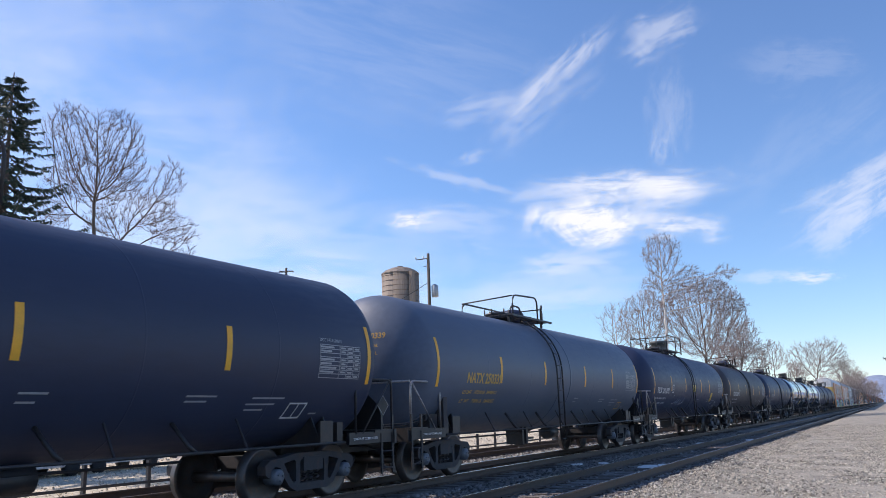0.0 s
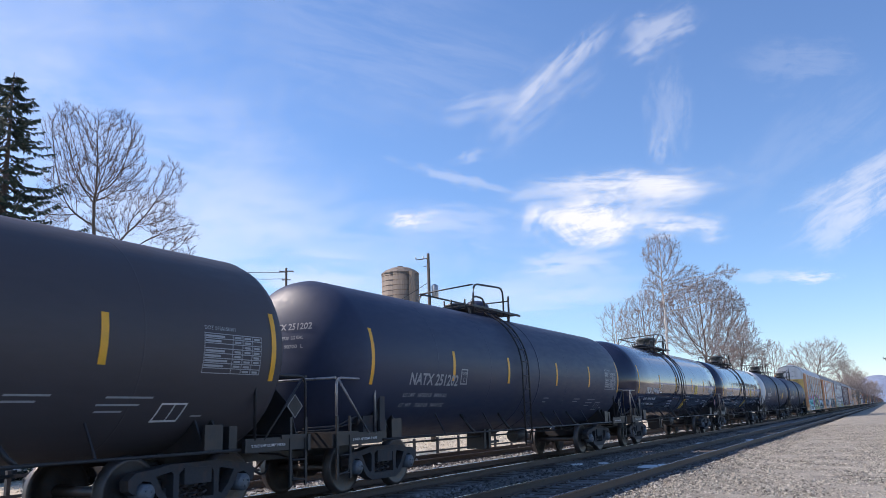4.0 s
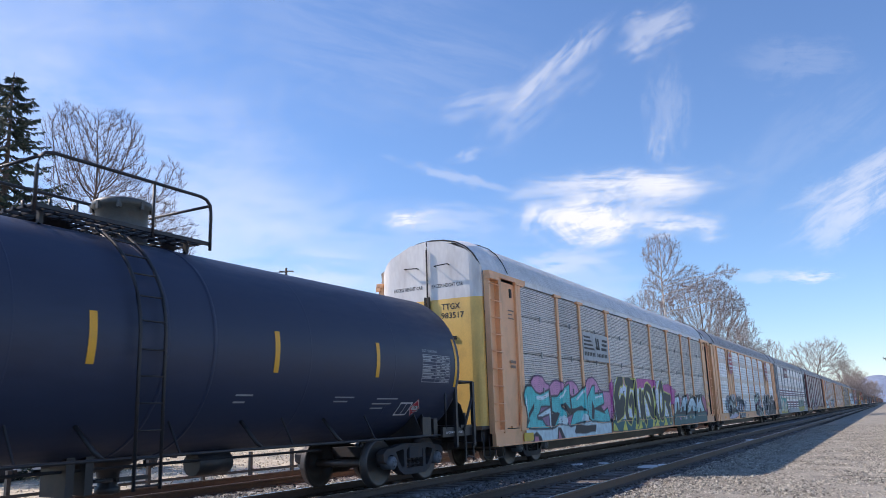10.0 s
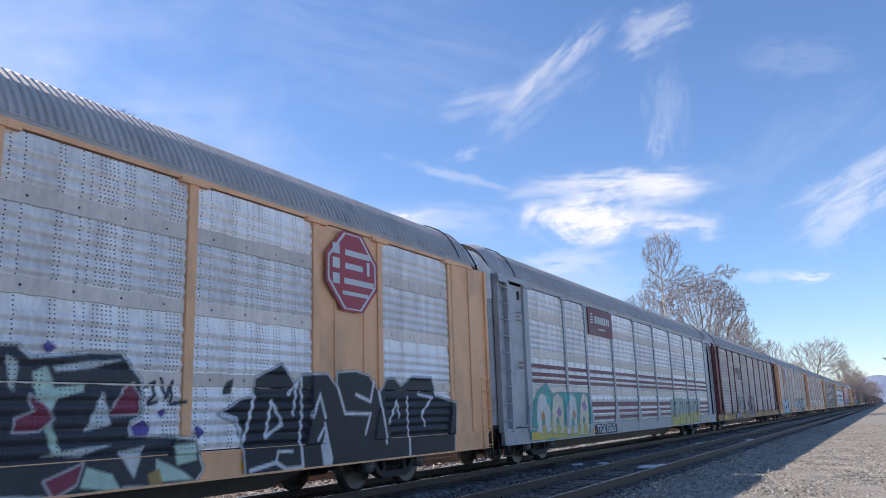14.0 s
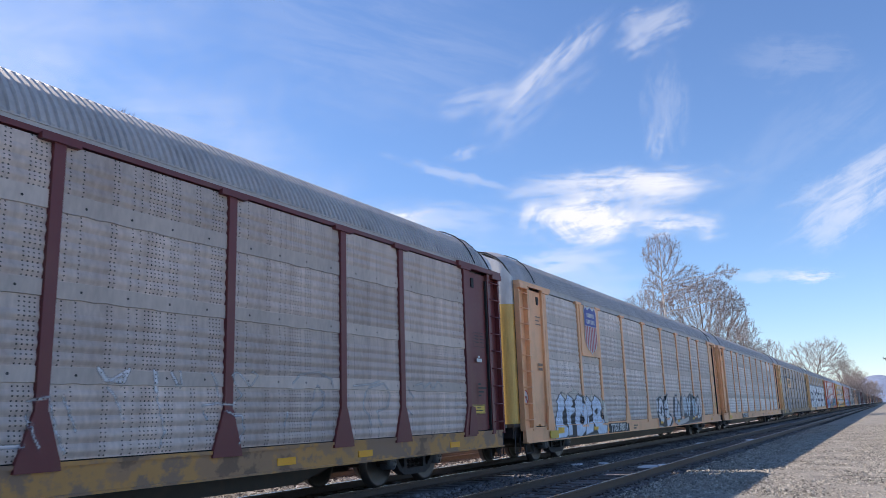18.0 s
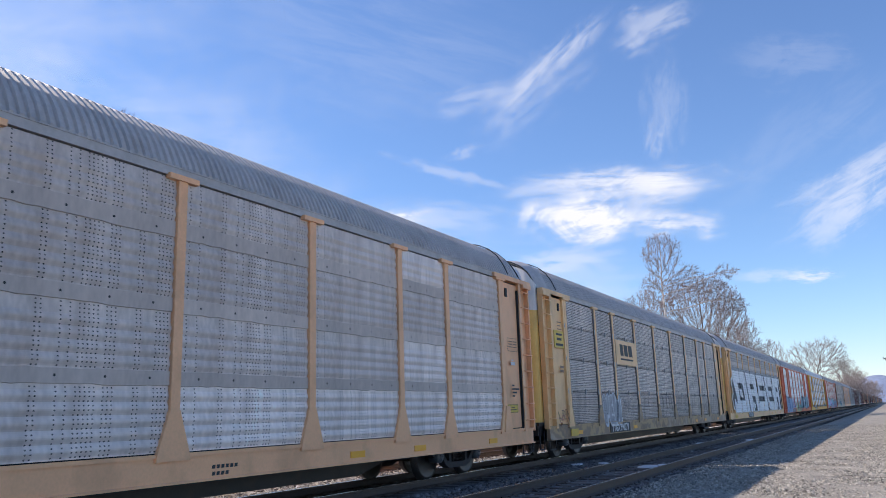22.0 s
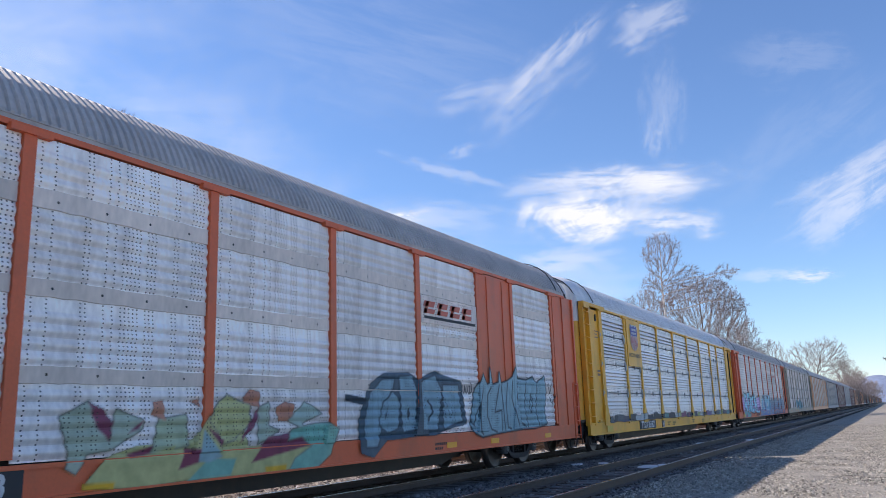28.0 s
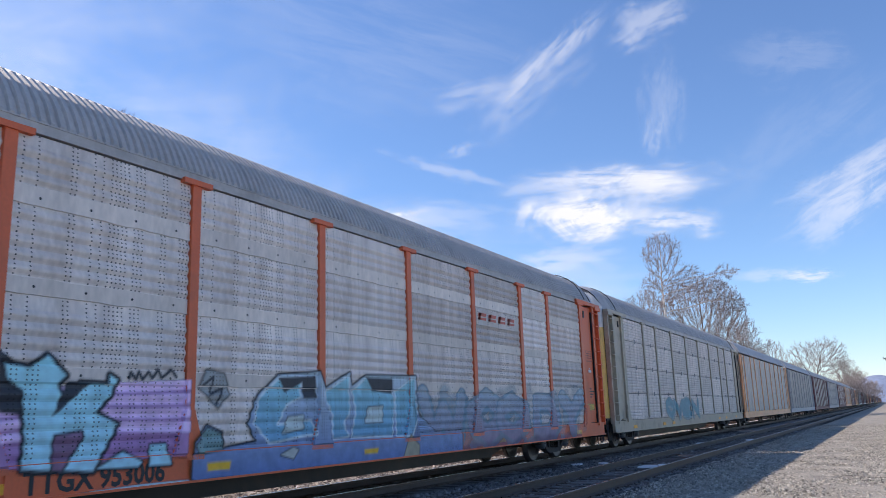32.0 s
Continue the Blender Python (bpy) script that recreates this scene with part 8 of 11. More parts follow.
shape((0.40, 0.47, 0.47), [(-9.49, 1.48), (-9.24, 1.49), (-9.15, 1.32), (-9.19, 1.03), (-9.34, 1.16)], (0.2, 0.3, 0.3), 0.02)
shape((0.40, 0.47, 0.47), [(-9.02, 1.77), (-8.84, 1.49), (-8.76, 1.29), (-9.02, 1.4)])
shape((0.38, 0.42, 0.44), [(-8.71, 1.6), (-8.39, 1.54), (-8.3, 1.21), (-8.69, 1.16), (-8.78, 1.45)], (0.4, 0.55, 0.55), 0.02)
shape((0.25, 0.27, 0.3), [(-8.62, 1.36), (-8.54, 1.36), (-8.54, 1.3), (-8.62, 1.3)])
shape((0.40, 0.47, 0.47), [(-8.15, 1.46), (-7.84, 1.33), (-7.55, 1.48), (-7.46, 1.26), (-8.04, 1.24)])
shape((0.45, 0.45, 0.50), [(-7.4, 1.21), (-6.85, 1.37), (-6.81, 1.07)])
shape((0.03, 0.032, 0.04), [(-8.09, 1.88), (-7.82, 2.01), (-7.76, 1.67), (-8.02, 1.69)], (0.4, 0.6, 0.6), 0.025)
shape((0.03, 0.032, 0.04), [(-6.89, 1.95), (-6.56, 2.01), (-6.43, 1.81), (-5.89, 1.92), (-5.11, 1.88), (-4.9, 1.74), (-4.24, 1.71), (-4.31, 1.39), (-4.59, 1.21), (-4.55, 0.98), (-5.52, 0.97), (-6.43, 1.04), (-6.56, 1.36), (-6.85, 1.47)], (0.45, 0.5, 0.52), 0.02)
shape((0.42, 0.46, 0.46), [(-6.24, 1.52), (-6.03, 1.68), (-5.83, 1.49), (-6.03, 1.16), (-6.21, 1.33)])
shape((0.48, 0.46, 0.52), [(-5.66, 1.43), (-5.52, 1.35), (-5.22, 1.51), (-5.23, 1.03), (-5.66, 1.03)])
shape((0.48, 0.46, 0.52), [(-4.91, 1.45), (-4.7, 1.45), (-4.47, 1.05), (-4.81, 1.04)])
shape((0.42, 0.42, 0.45), [(-6.64, 1.73), (-6.52, 1.78), (-6.43, 1.26), (-6.6, 1.47)])
shape((0.42, 0.43, 0.46), [(-4.37, 1.21), (-3.41, 1.61), (-2.88, 1.57), (-3.57, 1.04), (-4.33, 1.04)], (0.03, 0.032, 0.04), 0.02)
shape((0.03, 0.032, 0.04), [(-4.14, 1.56), (-3.78, 1.62), (-4.32, 1.21)])
sprayed(r1, "angular black graffiti with pale turquoise and lilac shading", -10.72, -2.73, 0.52, 2.20, 0.93, 12)
shape((0.03, 0.032, 0.04), [(0.69, 2.04), (1.15, 1.97), (1.63, 2.19), (1.84, 2.2), (1.99, 2.07), (2.35, 2.13), (2.75, 2.2), (3.18, 2.2), (3.47, 1.86), (3.5, 1.46), (3.33, 1.39), (3.34, 1.2), (3.84, 1.16), (4.32, 1.11), (4.52, 0.73), (4.35, 0.54), (3.28, 0.61), (2.72, 0.55), (0.83, 0.74)], (0.52, 0.56, 0.54), 0.03)
shape((0.42, 0.54, 0.44), [(2.03, 1.93), (2.2, 2.01), (2.34, 1.78), (2.71, 1.84), (2.69, 1.75), (2.39, 1.66), (2.28, 1.48), (2.44, 1.02), (2.32, 1.03), (2.26, 1.27)], INK, 0.025)
shape((0.20, 0.03, 0.055), [(2.04, 1.69), (2.23, 1.6), (2.34, 1.44), (2.18, 1.32), (1.9, 1.33), (1.91, 1.45), (2.12, 1.52)], (0.5, 0.5, 0.5), 0.02)
shape((0.20, 0.03, 0.055), [(3.23, 1.78), (3.35, 1.84), (3.46, 1.66), (3.45, 1.48), (3.0, 1.46), (3.12, 1.62)], (0.5, 0.5, 0.5), 0.02)
shape((0.20, 0.03, 0.055), [(2.22, 0.76), (2.71, 0.9), (2.64, 0.69), (2.35, 0.58)], (0.5, 0.5, 0.5), 0.02)
shape((0.42, 0.54, 0.44), [(4.0, 1.05), (4.33, 1.08), (4.4, 0.86), (4.07, 0.8)], INK, 0.03)
shape((0.42, 0.54, 0.44), [(3.75, 0.9), (4.18, 0.72), (4.37, 0.61), (3.76, 0.62)], INK, 0.03)
shape((0.42, 0.54, 0.44), [(2.76, 0.86), (3.13, 0.76), (3.26, 0.56), (2.69, 0.65)], INK, 0.03)
shape((0.5, 0.52, 0.5), [(2.2, 1.04), (3.11, 1.1), (2.68, 0.98)])
shape((0.52, 0.55, 0.54), [(2.93, 1.76), (3.06, 1.34), (2.71, 1.26)])
shape((0.52, 0.55, 0.54), [(2.28, 2.01), (2.69, 2.1), (3.19, 2.13), (2.78, 2.03), (2.32, 1.96)])
shape((0.45, 0.5, 0.46), [(1.71, 2.09), (1.86, 2.03), (1.85, 1.72), (1.77, 1.79)])
shape((0.30, 0.20, 0.06), [(3.63, 0.72), (3.8, 0.78), (3.87, 0.6), (3.67, 0.58)])
shape((0.5, 0.52, 0.5), [(3.21, 1.01), (3.59, 1.07), (3.44, 0.69)])
shape((0.42, 0.54, 0.44), [(1.01, 1.87), (1.25, 1.94), (1.47, 1.65), (1.24, 1.4), (1.0, 1.62)], INK, 0.03)
shape((0.20, 0.03, 0.055), [(0.86, 1.5), (1.21, 1.34), (1.11, 1.13), (0.84, 1.2)], (0.5, 0.5, 0.5), 0.02)
shape((0.42, 0.54, 0.44), [(1.4, 1.33), (1.66, 1.39), (1.66, 1.1), (1.33, 1.05)], INK, 0.03)
line((0.52, 0.55, 0.54), [[(0.86, 1.86), (1.02, 1.4), (1.35, 1.49), (1.45, 1.88), (1.62, 1.49)]], 0.03, 0.02)
shape((0.10, 0.07, 0.28), [(3.38, 1.31), (3.52, 1.4), (3.66, 1.3), (3.61, 1.19), (3.41, 1.2)])
shape((0.10, 0.07, 0.28), [(2.13, 2.22), (2.2, 2.27), (2.3, 2.21), (2.21, 2.15)])
shape((0.10, 0.07, 0.28), [(3.77, 1.48), (3.84, 1.52), (3.9, 1.46), (3.82, 1.41)])
shape((0.10, 0.07, 0.28), [(4.35, 1.24), (4.44, 1.29), (4.54, 1.21), (4.44, 1.13)])
line((0.03, 0.032, 0.04), [[(3.57, 1.8), (3.69, 1.86), (3.7, 1.7), (3.61, 1.58), (3.76, 1.61)]], 0.02, 0.02)
line((0.03, 0.032, 0.04), [[(3.8, 1.89), (3.89, 1.66), (3.98, 1.87), (3.97, 1.58), (4.19, 1.61)]], 0.02, 0.02)
sprayed(r1, "dense green, red and silver wild graffiti", 0.54, 4.69, 0.47, 2.42, 0.95, 15)
shape((0.014, 0.016, 0.022), [(4.84, 1.42), (5.28, 1.64), (5.52, 1.67), (5.54, 1.95), (6.12, 2.19), (6.43, 1.85), (6.59, 2.03), (7.26, 2.07), (7.53, 1.84), (7.53, 2.11), (8.05, 2.15), (8.45, 2.08), (8.76, 1.77), (9.09, 2.04), (9.32, 2.05), (9.54, 1.9), (9.97, 2.09), (10.73, 2.08), (10.87, 1.69), (11.67, 1.56), (11.6, 0.59), (8.78, 0.6), (7.52, 0.56), (5.38, 0.57), (5.3, 1.05), (5.16, 1.31)], (0.55, 0.56, 0.58), 0.028)
line((0.55, 0.56, 0.58), [[(5.52, 1.67), (5.39, 1.26), (5.3, 1.05)]], 0.03, 0.02)
line((0.55, 0.56, 0.58), [[(4.9, 1.44), (5.16, 1.37), (5.26, 1.17)]], 0.03, 0.02)
line((0.55, 0.56, 0.58), [[(5.77, 1.1), (5.9, 1.62), (6.15, 1.28), (5.77, 1.1)]], 0.03, 0.02)
line((0.55, 0.56, 0.58), [[(6.28, 1.72), (6.49, 1.9), (6.4, 1.42)]], 0.03, 0.02)
line((0.55, 0.56, 0.58), [[(6.59, 1.98), (6.61, 1.42), (6.56, 1.03), (6.62, 0.58)]], 0.03, 0.02)
line((0.55, 0.56, 0.58), [[(6.84, 1.37), (7.04, 1.73), (7.19, 1.36)]], 0.03, 0.02)
line((0.55, 0.56, 0.58), [[(6.96, 1.01), (7.17, 1.26), (7.35, 0.68)]], 0.03, 0.02)
line((0.55, 0.56, 0.58), [[(7.53, 1.84), (7.73, 1.41), (8.49, 1.4), (8.33, 1.06)]], 0.03, 0.02)
line((0.55, 0.56, 0.58), [[(8.05, 1.73), (8.49, 1.61), (8.61, 1.97)]], 0.03, 0.02)
line((0.55, 0.56, 0.58), [[(8.76, 1.77), (9.0, 0.87)]], 0.03, 0.02)
line((0.55, 0.56, 0.58), [[(9.12, 1.21), (9.41, 1.62), (9.48, 1.32)]], 0.03, 0.02)
line((0.55, 0.56, 0.58), [[(9.77, 1.69), (9.8, 0.62)]], 0.03, 0.02)
line((0.55, 0.56, 0.58), [[(10.2, 1.75), (10.74, 1.69), (10.3, 1.37), (10.44, 1.15)]], 0.03, 0.02)
line((0.55, 0.56, 0.58), [[(5.44, 0.64), (5.99, 0.72), (6.22, 0.61), (6.61, 0.61)]], 0.03, 0.02)
line((0.55, 0.56, 0.58), [[(5.99, 0.72), (6.03, 0.88), (6.36, 0.86)]], 0.022, 0.02)
shape((0.5, 0.5, 0.52), [(7.05, 0.9), (7.17, 1.21), (7.36, 0.6), (7.13, 0.6)])
shape((0.04, 0.04, 0.045), [(4.89, 1.71), (4.95, 1.89), (5.07, 1.94), (5.05, 1.73)])
sprayed(r1, "black graffiti letters with white outlines", 4.69, 11.82, 0.47, 2.34, 0.95, 18)
shape((0.45, 0.46, 0.20), [(-3.26, 0.68), (-2.98, 0.95), (-2.57, 1.08), (-1.63, 1.11), (-1.41, 1.41), (-0.79, 1.3), (-0.58, 0.98), (0.2, 0.99), (1.42, 1.2), (1.25, 0.74), (0.28, 0.6), (-1.5, 0.59), (-2.87, 0.59)])
shape((0.36, 0.44, 0.34), [(-3.61, 1.41), (-3.25, 1.6), (-2.93, 1.2), (-2.88, 1.51), (-2.49, 1.38), (-2.49, 1.29), (-2.92, 1.05), (-3.23, 1.02), (-3.4, 0.81), (-3.53, 0.88), (-3.48, 1.01)], (0.18, 0.20, 0.16), 0.02)
shape((0.20, 0.035, 0.075), [(-3.25, 1.6), (-3.05, 1.52), (-2.91, 1.36), (-2.93, 1.14), (-3.14, 1.34)])
shape((0.20, 0.035, 0.075), [(-2.7, 1.23), (-2.48, 1.39), (-2.53, 1.28)])
shape((0.20, 0.035, 0.075), [(-2.72, 0.98), (-2.1, 1.14), (-2.26, 0.79), (-2.51, 0.8)])
shape((0.38, 0.46, 0.30), [(-2.24, 1.38), (-1.76, 1.42), (-1.73, 1.04), (-2.35, 0.99)], (0.18, 0.20, 0.16), 0.02)
shape((0.20, 0.035, 0.075), [(-1.92, 0.74), (-1.78, 1.01), (-1.52, 0.98), (-1.55, 0.81)])
shape((0.46, 0.19, 0.11), [(-2.35, 1.44), (-2.31, 1.61), (-2.15, 1.63), (-2.12, 1.36)])
shape((0.46, 0.19, 0.11), [(-0.75, 1.69), (-0.57, 1.81), (-0.38, 1.76), (-0.39, 1.53), (-0.66, 1.57)])
shape((0.46, 0.19, 0.11), [(-0.03, 1.52), (0.19, 1.61), (0.4, 1.58), (0.38, 1.32), (0.04, 1.32)])
shape((0.46, 0.19, 0.11), [(-1.71, 1.6), (-1.57, 1.64), (-1.53, 1.51)])
shape((0.45, 0.46, 0.20), [(-1.24, 1.56), (-1.06, 1.71), (-0.6, 1.57), (-0.58, 1.3), (-0.91, 1.09), (-1.1, 1.04), (-1.41, 1.36)], (0.18, 0.20, 0.16), 0.02)
shape((0.20, 0.035, 0.075), [(-1.44, 1.27), (-1.1, 1.09), (-1.15, 0.96)])
shape((0.20, 0.035, 0.075), [(-0.38, 1.57), (-0.79, 1.03), (-0.44, 1.27)])
shape((0.36, 0.44, 0.34), [(-0.39, 1.52), (-0.18, 1.58), (-0.16, 1.24), (0.06, 1.18), (-0.38, 1.01)], (0.18, 0.20, 0.16), 0.02)
shape((0.20, 0.035, 0.075), [(-0.57, 0.76), (-0.17, 1.1), (0.58, 1.17), (0.84, 0.91), (-0.02, 0.84)])
shape((0.34, 0.46, 0.40), [(0.27, 1.33), (0.66, 1.6), (1.09, 1.41), (0.58, 1.26), (0.66, 1.16)], (0.18, 0.20, 0.16), 0.02)
shape((0.16, 0.42, 0.34), [(0.28, 0.6), (0.39, 0.74), (0.84, 0.9), (0.58, 1.06), (0.27, 1.03), (0.35, 1.18), (1.25, 1.26), (1.49, 1.17), (1.33, 0.79), (0.91, 0.58)], (0.18, 0.20, 0.16), 0.02)
shape((0.16, 0.42, 0.34), [(-1.77, 0.57), (-1.39, 0.85), (-0.89, 0.83), (-0.99, 0.61), (-1.5, 0.59)])
shape((0.25, 0.42, 0.45), [(-1.49, 1.24), (-1.15, 0.87), (-1.39, 0.8), (-1.56, 0.82)])
shape((0.45, 0.46, 0.20), [(-2.66, 0.93), (-1.96, 1.05), (-2.0, 0.69), (-2.45, 0.61)])
shape((0.68, 0.40, 0.02), [(-3.31, 0.67), (-2.86, 0.66), (-2.87, 0.58), (-3.3, 0.6)])
shape((0.68, 0.40, 0.02), [(-0.27, 0.69), (0.2, 0.68), (0.19, 0.59), (-0.25, 0.61)])
sprayed(r8, "faded pastel green, yellow and maroon graffiti", -3.76, 1.64, 0.47, 1.96, 0.82, 54)
shape((0.05, 0.09, 0.12), [(2.12, 1.24), (2.28, 1.62), (2.49, 1.94), (2.92, 2.11), (3.84, 2.2), (4.2, 2.04), (4.86, 2.22), (6.0, 2.04), (6.23, 1.14), (4.78, 0.95), (2.99, 0.91), (2.56, 0.64), (2.16, 0.74)])
shape((0.19, 0.32, 0.38), [(2.32, 1.23), (2.48, 1.74), (2.86, 1.98), (3.3, 2.02), (3.12, 1.62), (2.89, 1.22), (2.67, 0.83), (2.34, 0.84)], (0.02, 0.035, 0.05), 0.03)
shape((0.19, 0.32, 0.38), [(2.9, 1.57), (3.29, 1.8), (3.52, 1.62), (3.44, 1.14), (3.05, 1.07), (2.78, 1.22)], (0.02, 0.035, 0.05), 0.035)
shape((0.02, 0.035, 0.05), [(2.95, 1.39), (3.03, 1.45), (3.02, 1.28)])
shape((0.19, 0.32, 0.38), [(3.48, 2.08), (3.96, 2.12), (4.13, 1.81), (4.03, 1.07), (3.61, 1.05), (3.57, 1.62)], (0.02, 0.035, 0.05), 0.035)
shape((0.02, 0.035, 0.05), [(3.74, 1.38), (3.87, 1.5), (3.83, 1.23)])
shape((0.19, 0.32, 0.38), [(4.26, 1.97), (4.86, 2.12), (5.14, 1.82), (4.93, 1.07), (4.27, 1.06)], (0.02, 0.035, 0.05), 0.035)
shape((0.19, 0.32, 0.38), [(5.19, 1.96), (5.84, 1.94), (6.01, 1.21), (5.2, 1.06)], (0.02, 0.035, 0.05), 0.035)
line((0.02, 0.035, 0.05), [[(4.56, 1.62), (4.75, 1.43), (4.54, 1.24)]], 0.03, 0.02)
line((0.02, 0.035, 0.05), [[(1.79, 1.68), (2.33, 1.61)]], 0.06, 0.02)
sprayed(r8, "teal bubble graffiti with dark outlines", 1.64, 6.38, 0.54, 2.37, 0.92, 56)
shape((0.36, 0.19, 0.38), [(-11.95, 0.87), (-11.93, 1.85), (-10.89, 1.9), (-8.88, 2.05), (-8.89, 1.16), (-10.87, 0.98)])
shape((0.76, 0.54, 0.78), [(-11.95, 1.82), (-10.89, 1.87), (-8.88, 2.02), (-8.88, 1.93), (-10.89, 1.78), (-11.94, 1.72)])
shape((0.76, 0.54, 0.78), [(-11.94, 1.65), (-10.89, 1.7), (-8.88, 1.84), (-8.88, 1.75), (-10.89, 1.61), (-11.94, 1.55)])
shape((0.76, 0.54, 0.78), [(-11.93, 1.49), (-10.88, 1.54), (-8.88, 1.66), (-8.88, 1.57), (-10.88, 1.45), (-11.93, 1.39)])
shape((0.76, 0.54, 0.78), [(-11.93, 1.32), (-10.88, 1.38), (-8.88, 1.48), (-8.88, 1.4), (-10.88, 1.29), (-11.92, 1.22)])
shape((0.76, 0.54, 0.78), [(-11.92, 1.16), (-10.88, 1.22), (-8.88, 1.3), (-8.89, 1.22), (-10.87, 1.13), (-11.91, 1.06)])
shape((0.10, 0.32, 0.34), [(-11.66, 0.58), (-11.4, 0.92), (-10.81, 1.09), (-9.7, 0.88), (-8.7, 1.04), (-8.7, 0.64), (-9.49, 0.59)])
shape((0.24, 0.09, 0.20), [(-11.04, 0.61), (-10.5, 0.91), (-10.15, 0.59)])
shape((0.40, 0.66, 0.76, 1, 0.30, 0.62, 0.66), [(-10.84, 2.07), (-10.65, 2.12), (-10.52, 2.04), (-10.26, 2.09), (-10.03, 2.06), (-9.92, 1.8), (-10.26, 1.79), (-10.45, 1.6), (-9.95, 1.52), (-9.71, 1.18), (-9.66, 0.96), (-10.05, 0.94), (-10.25, 1.15), (-10.75, 1.21), (-10.85, 1.54), (-10.71, 1.79)], INK, 0.06)
shape((0.40, 0.66, 0.76, 1, 0.30, 0.62, 0.66), [(-9.61, 2.07), (-9.04, 2.13), (-8.75, 2.1), (-8.75, 1.81), (-9.07, 1.81), (-9.15, 1.62), (-8.79, 1.53), (-8.79, 1.23), (-9.07, 0.87), (-9.49, 0.89), (-9.15, 1.36), (-9.61, 1.34), (-9.52, 1.71)], INK, 0.06)
shape(INK, [(-10.26, 1.79), (-10.45, 1.6), (-10.32, 1.59), (-10.11, 1.76)])
line((0.03, 0.032, 0.04), [[(-11.51, 1.95), (-11.4, 2.09), (-11.3, 1.95), (-11.22, 2.09), (-11.12, 1.96)]], 0.02, 0.02)
shape((0.62, 0.36, 0.02), [(-9.46, 0.71), (-9.26, 0.74), (-9.26, 0.67), (-9.43, 0.64)])
sprayed(r10, "turquoise graffiti letters over lilac painted lines", -12.4, -8.55, 0.47, 2.35, 0.95, 61)
shape((0.03, 0.032, 0.04), [(-8.57, 1.92), (-8.22, 2.08), (-7.8, 1.92), (-7.27, 2.1), (-6.87, 2.16), (-6.72, 2.06), (-6.67, 1.49), (-6.81, 1.42), (-6.76, 0.9), (-8.45, 0.82)])
shape((0.36, 0.19, 0.38), [(-5.53, 1.77), (-4.24, 1.85), (-4.26, 0.92), (-8.42, 0.9), (-8.56, 1.78), (-6.83, 1.72)])
shape((0.76, 0.54, 0.78), [(-8.53, 1.52), (-6.83, 1.67), (-5.62, 1.83), (-4.25, 1.87), (-4.25, 1.74), (-5.66, 1.71), (-6.82, 1.57), (-8.52, 1.44)])
shape((0.76, 0.54, 0.78), [(-8.5, 1.41), (-6.82, 1.53), (-5.61, 1.67), (-4.25, 1.69), (-4.25, 1.56), (-5.65, 1.56), (-6.81, 1.43), (-8.49, 1.32)])
shape((0.76, 0.54, 0.78), [(-8.48, 1.3), (-6.8, 1.39), (-5.6, 1.51), (-4.24, 1.51), (-4.24, 1.39), (-5.64, 1.4), (-6.8, 1.29), (-8.47, 1.21)])
shape((0.76, 0.54, 0.78), [(-8.45, 1.18), (-6.79, 1.25), (-5.59, 1.36), (-4.23, 1.34), (-4.23, 1.21), (-5.62, 1.25), (-6.78, 1.16), (-8.44, 1.1)])
shape((0.40, 0.66, 0.76, 1, 0.30, 0.62, 0.66), [(-8.47, 1.81), (-8.15, 1.94), (-7.87, 1.8), (-7.87, 1.5), (-8.12, 1.42), (-7.81, 1.21), (-7.83, 0.92), (-8.36, 0.88), (-8.35, 1.18), (-8.22, 1.37), (-8.43, 1.54)], INK, 0.05)
shape((0.40, 0.66, 0.76, 1, 0.30, 0.62, 0.66), [(-7.76, 1.8), (-7.38, 1.97), (-6.99, 1.92), (-7.04, 1.72), (-7.39, 1.65), (-7.34, 1.49), (-7.05, 1.49), (-7.07, 1.33), (-7.35, 1.28), (-7.3, 1.12), (-6.95, 1.1), (-6.96, 0.85), (-7.66, 0.85), (-7.6, 1.35)], INK, 0.05)
shape((0.03, 0.032, 0.04), [(-6.87, 1.77), (-6.57, 1.74), (-6.56, 1.45), (-6.85, 1.49)])
shape((0.40, 0.66, 0.76, 1, 0.30, 0.62, 0.66), [(-6.81, 2.02), (-6.68, 2.0), (-6.53, 1.98), (-6.31, 2.13), (-6.07, 1.91), (-6.17, 1.82), (-6.14, 1.67), (-6.22, 1.44), (-5.91, 1.69), (-5.88, 1.82), (-5.48, 1.81), (-5.47, 1.93), (-5.36, 1.87), (-5.47, 1.66), (-5.68, 1.47), (-5.35, 1.32), (-5.48, 1.1), (-5.66, 0.83), (-6.1, 0.87), (-5.83, 1.17), (-6.18, 1.23), (-6.21, 0.87), (-6.55, 0.9), (-6.52, 1.15), (-6.58, 1.74), (-6.77, 1.86)], INK, 0.05)
shape((0.03, 0.032, 0.04), [(-6.13, 1.66), (-6.05, 1.84), (-5.71, 1.83), (-5.93, 1.68), (-6.2, 1.44)])
shape((0.22, 0.12, 0.20), [(-6.19, 0.87), (-6.18, 1.21), (-5.84, 1.25), (-5.83, 1.17), (-6.08, 0.86)], INK, 0.03)
shape((0.40, 0.66, 0.76, 1, 0.30, 0.62, 0.66), [(-5.6, 0.85), (-5.25, 1.01), (-5.0, 0.88), (-5.05, 0.83)], INK, 0.03)
shape((0.40, 0.66, 0.76, 1, 0.30, 0.62, 0.66), [(-4.87, 1.07), (-4.62, 1.08), (-4.52, 0.83), (-4.88, 0.83)], INK, 0.03)
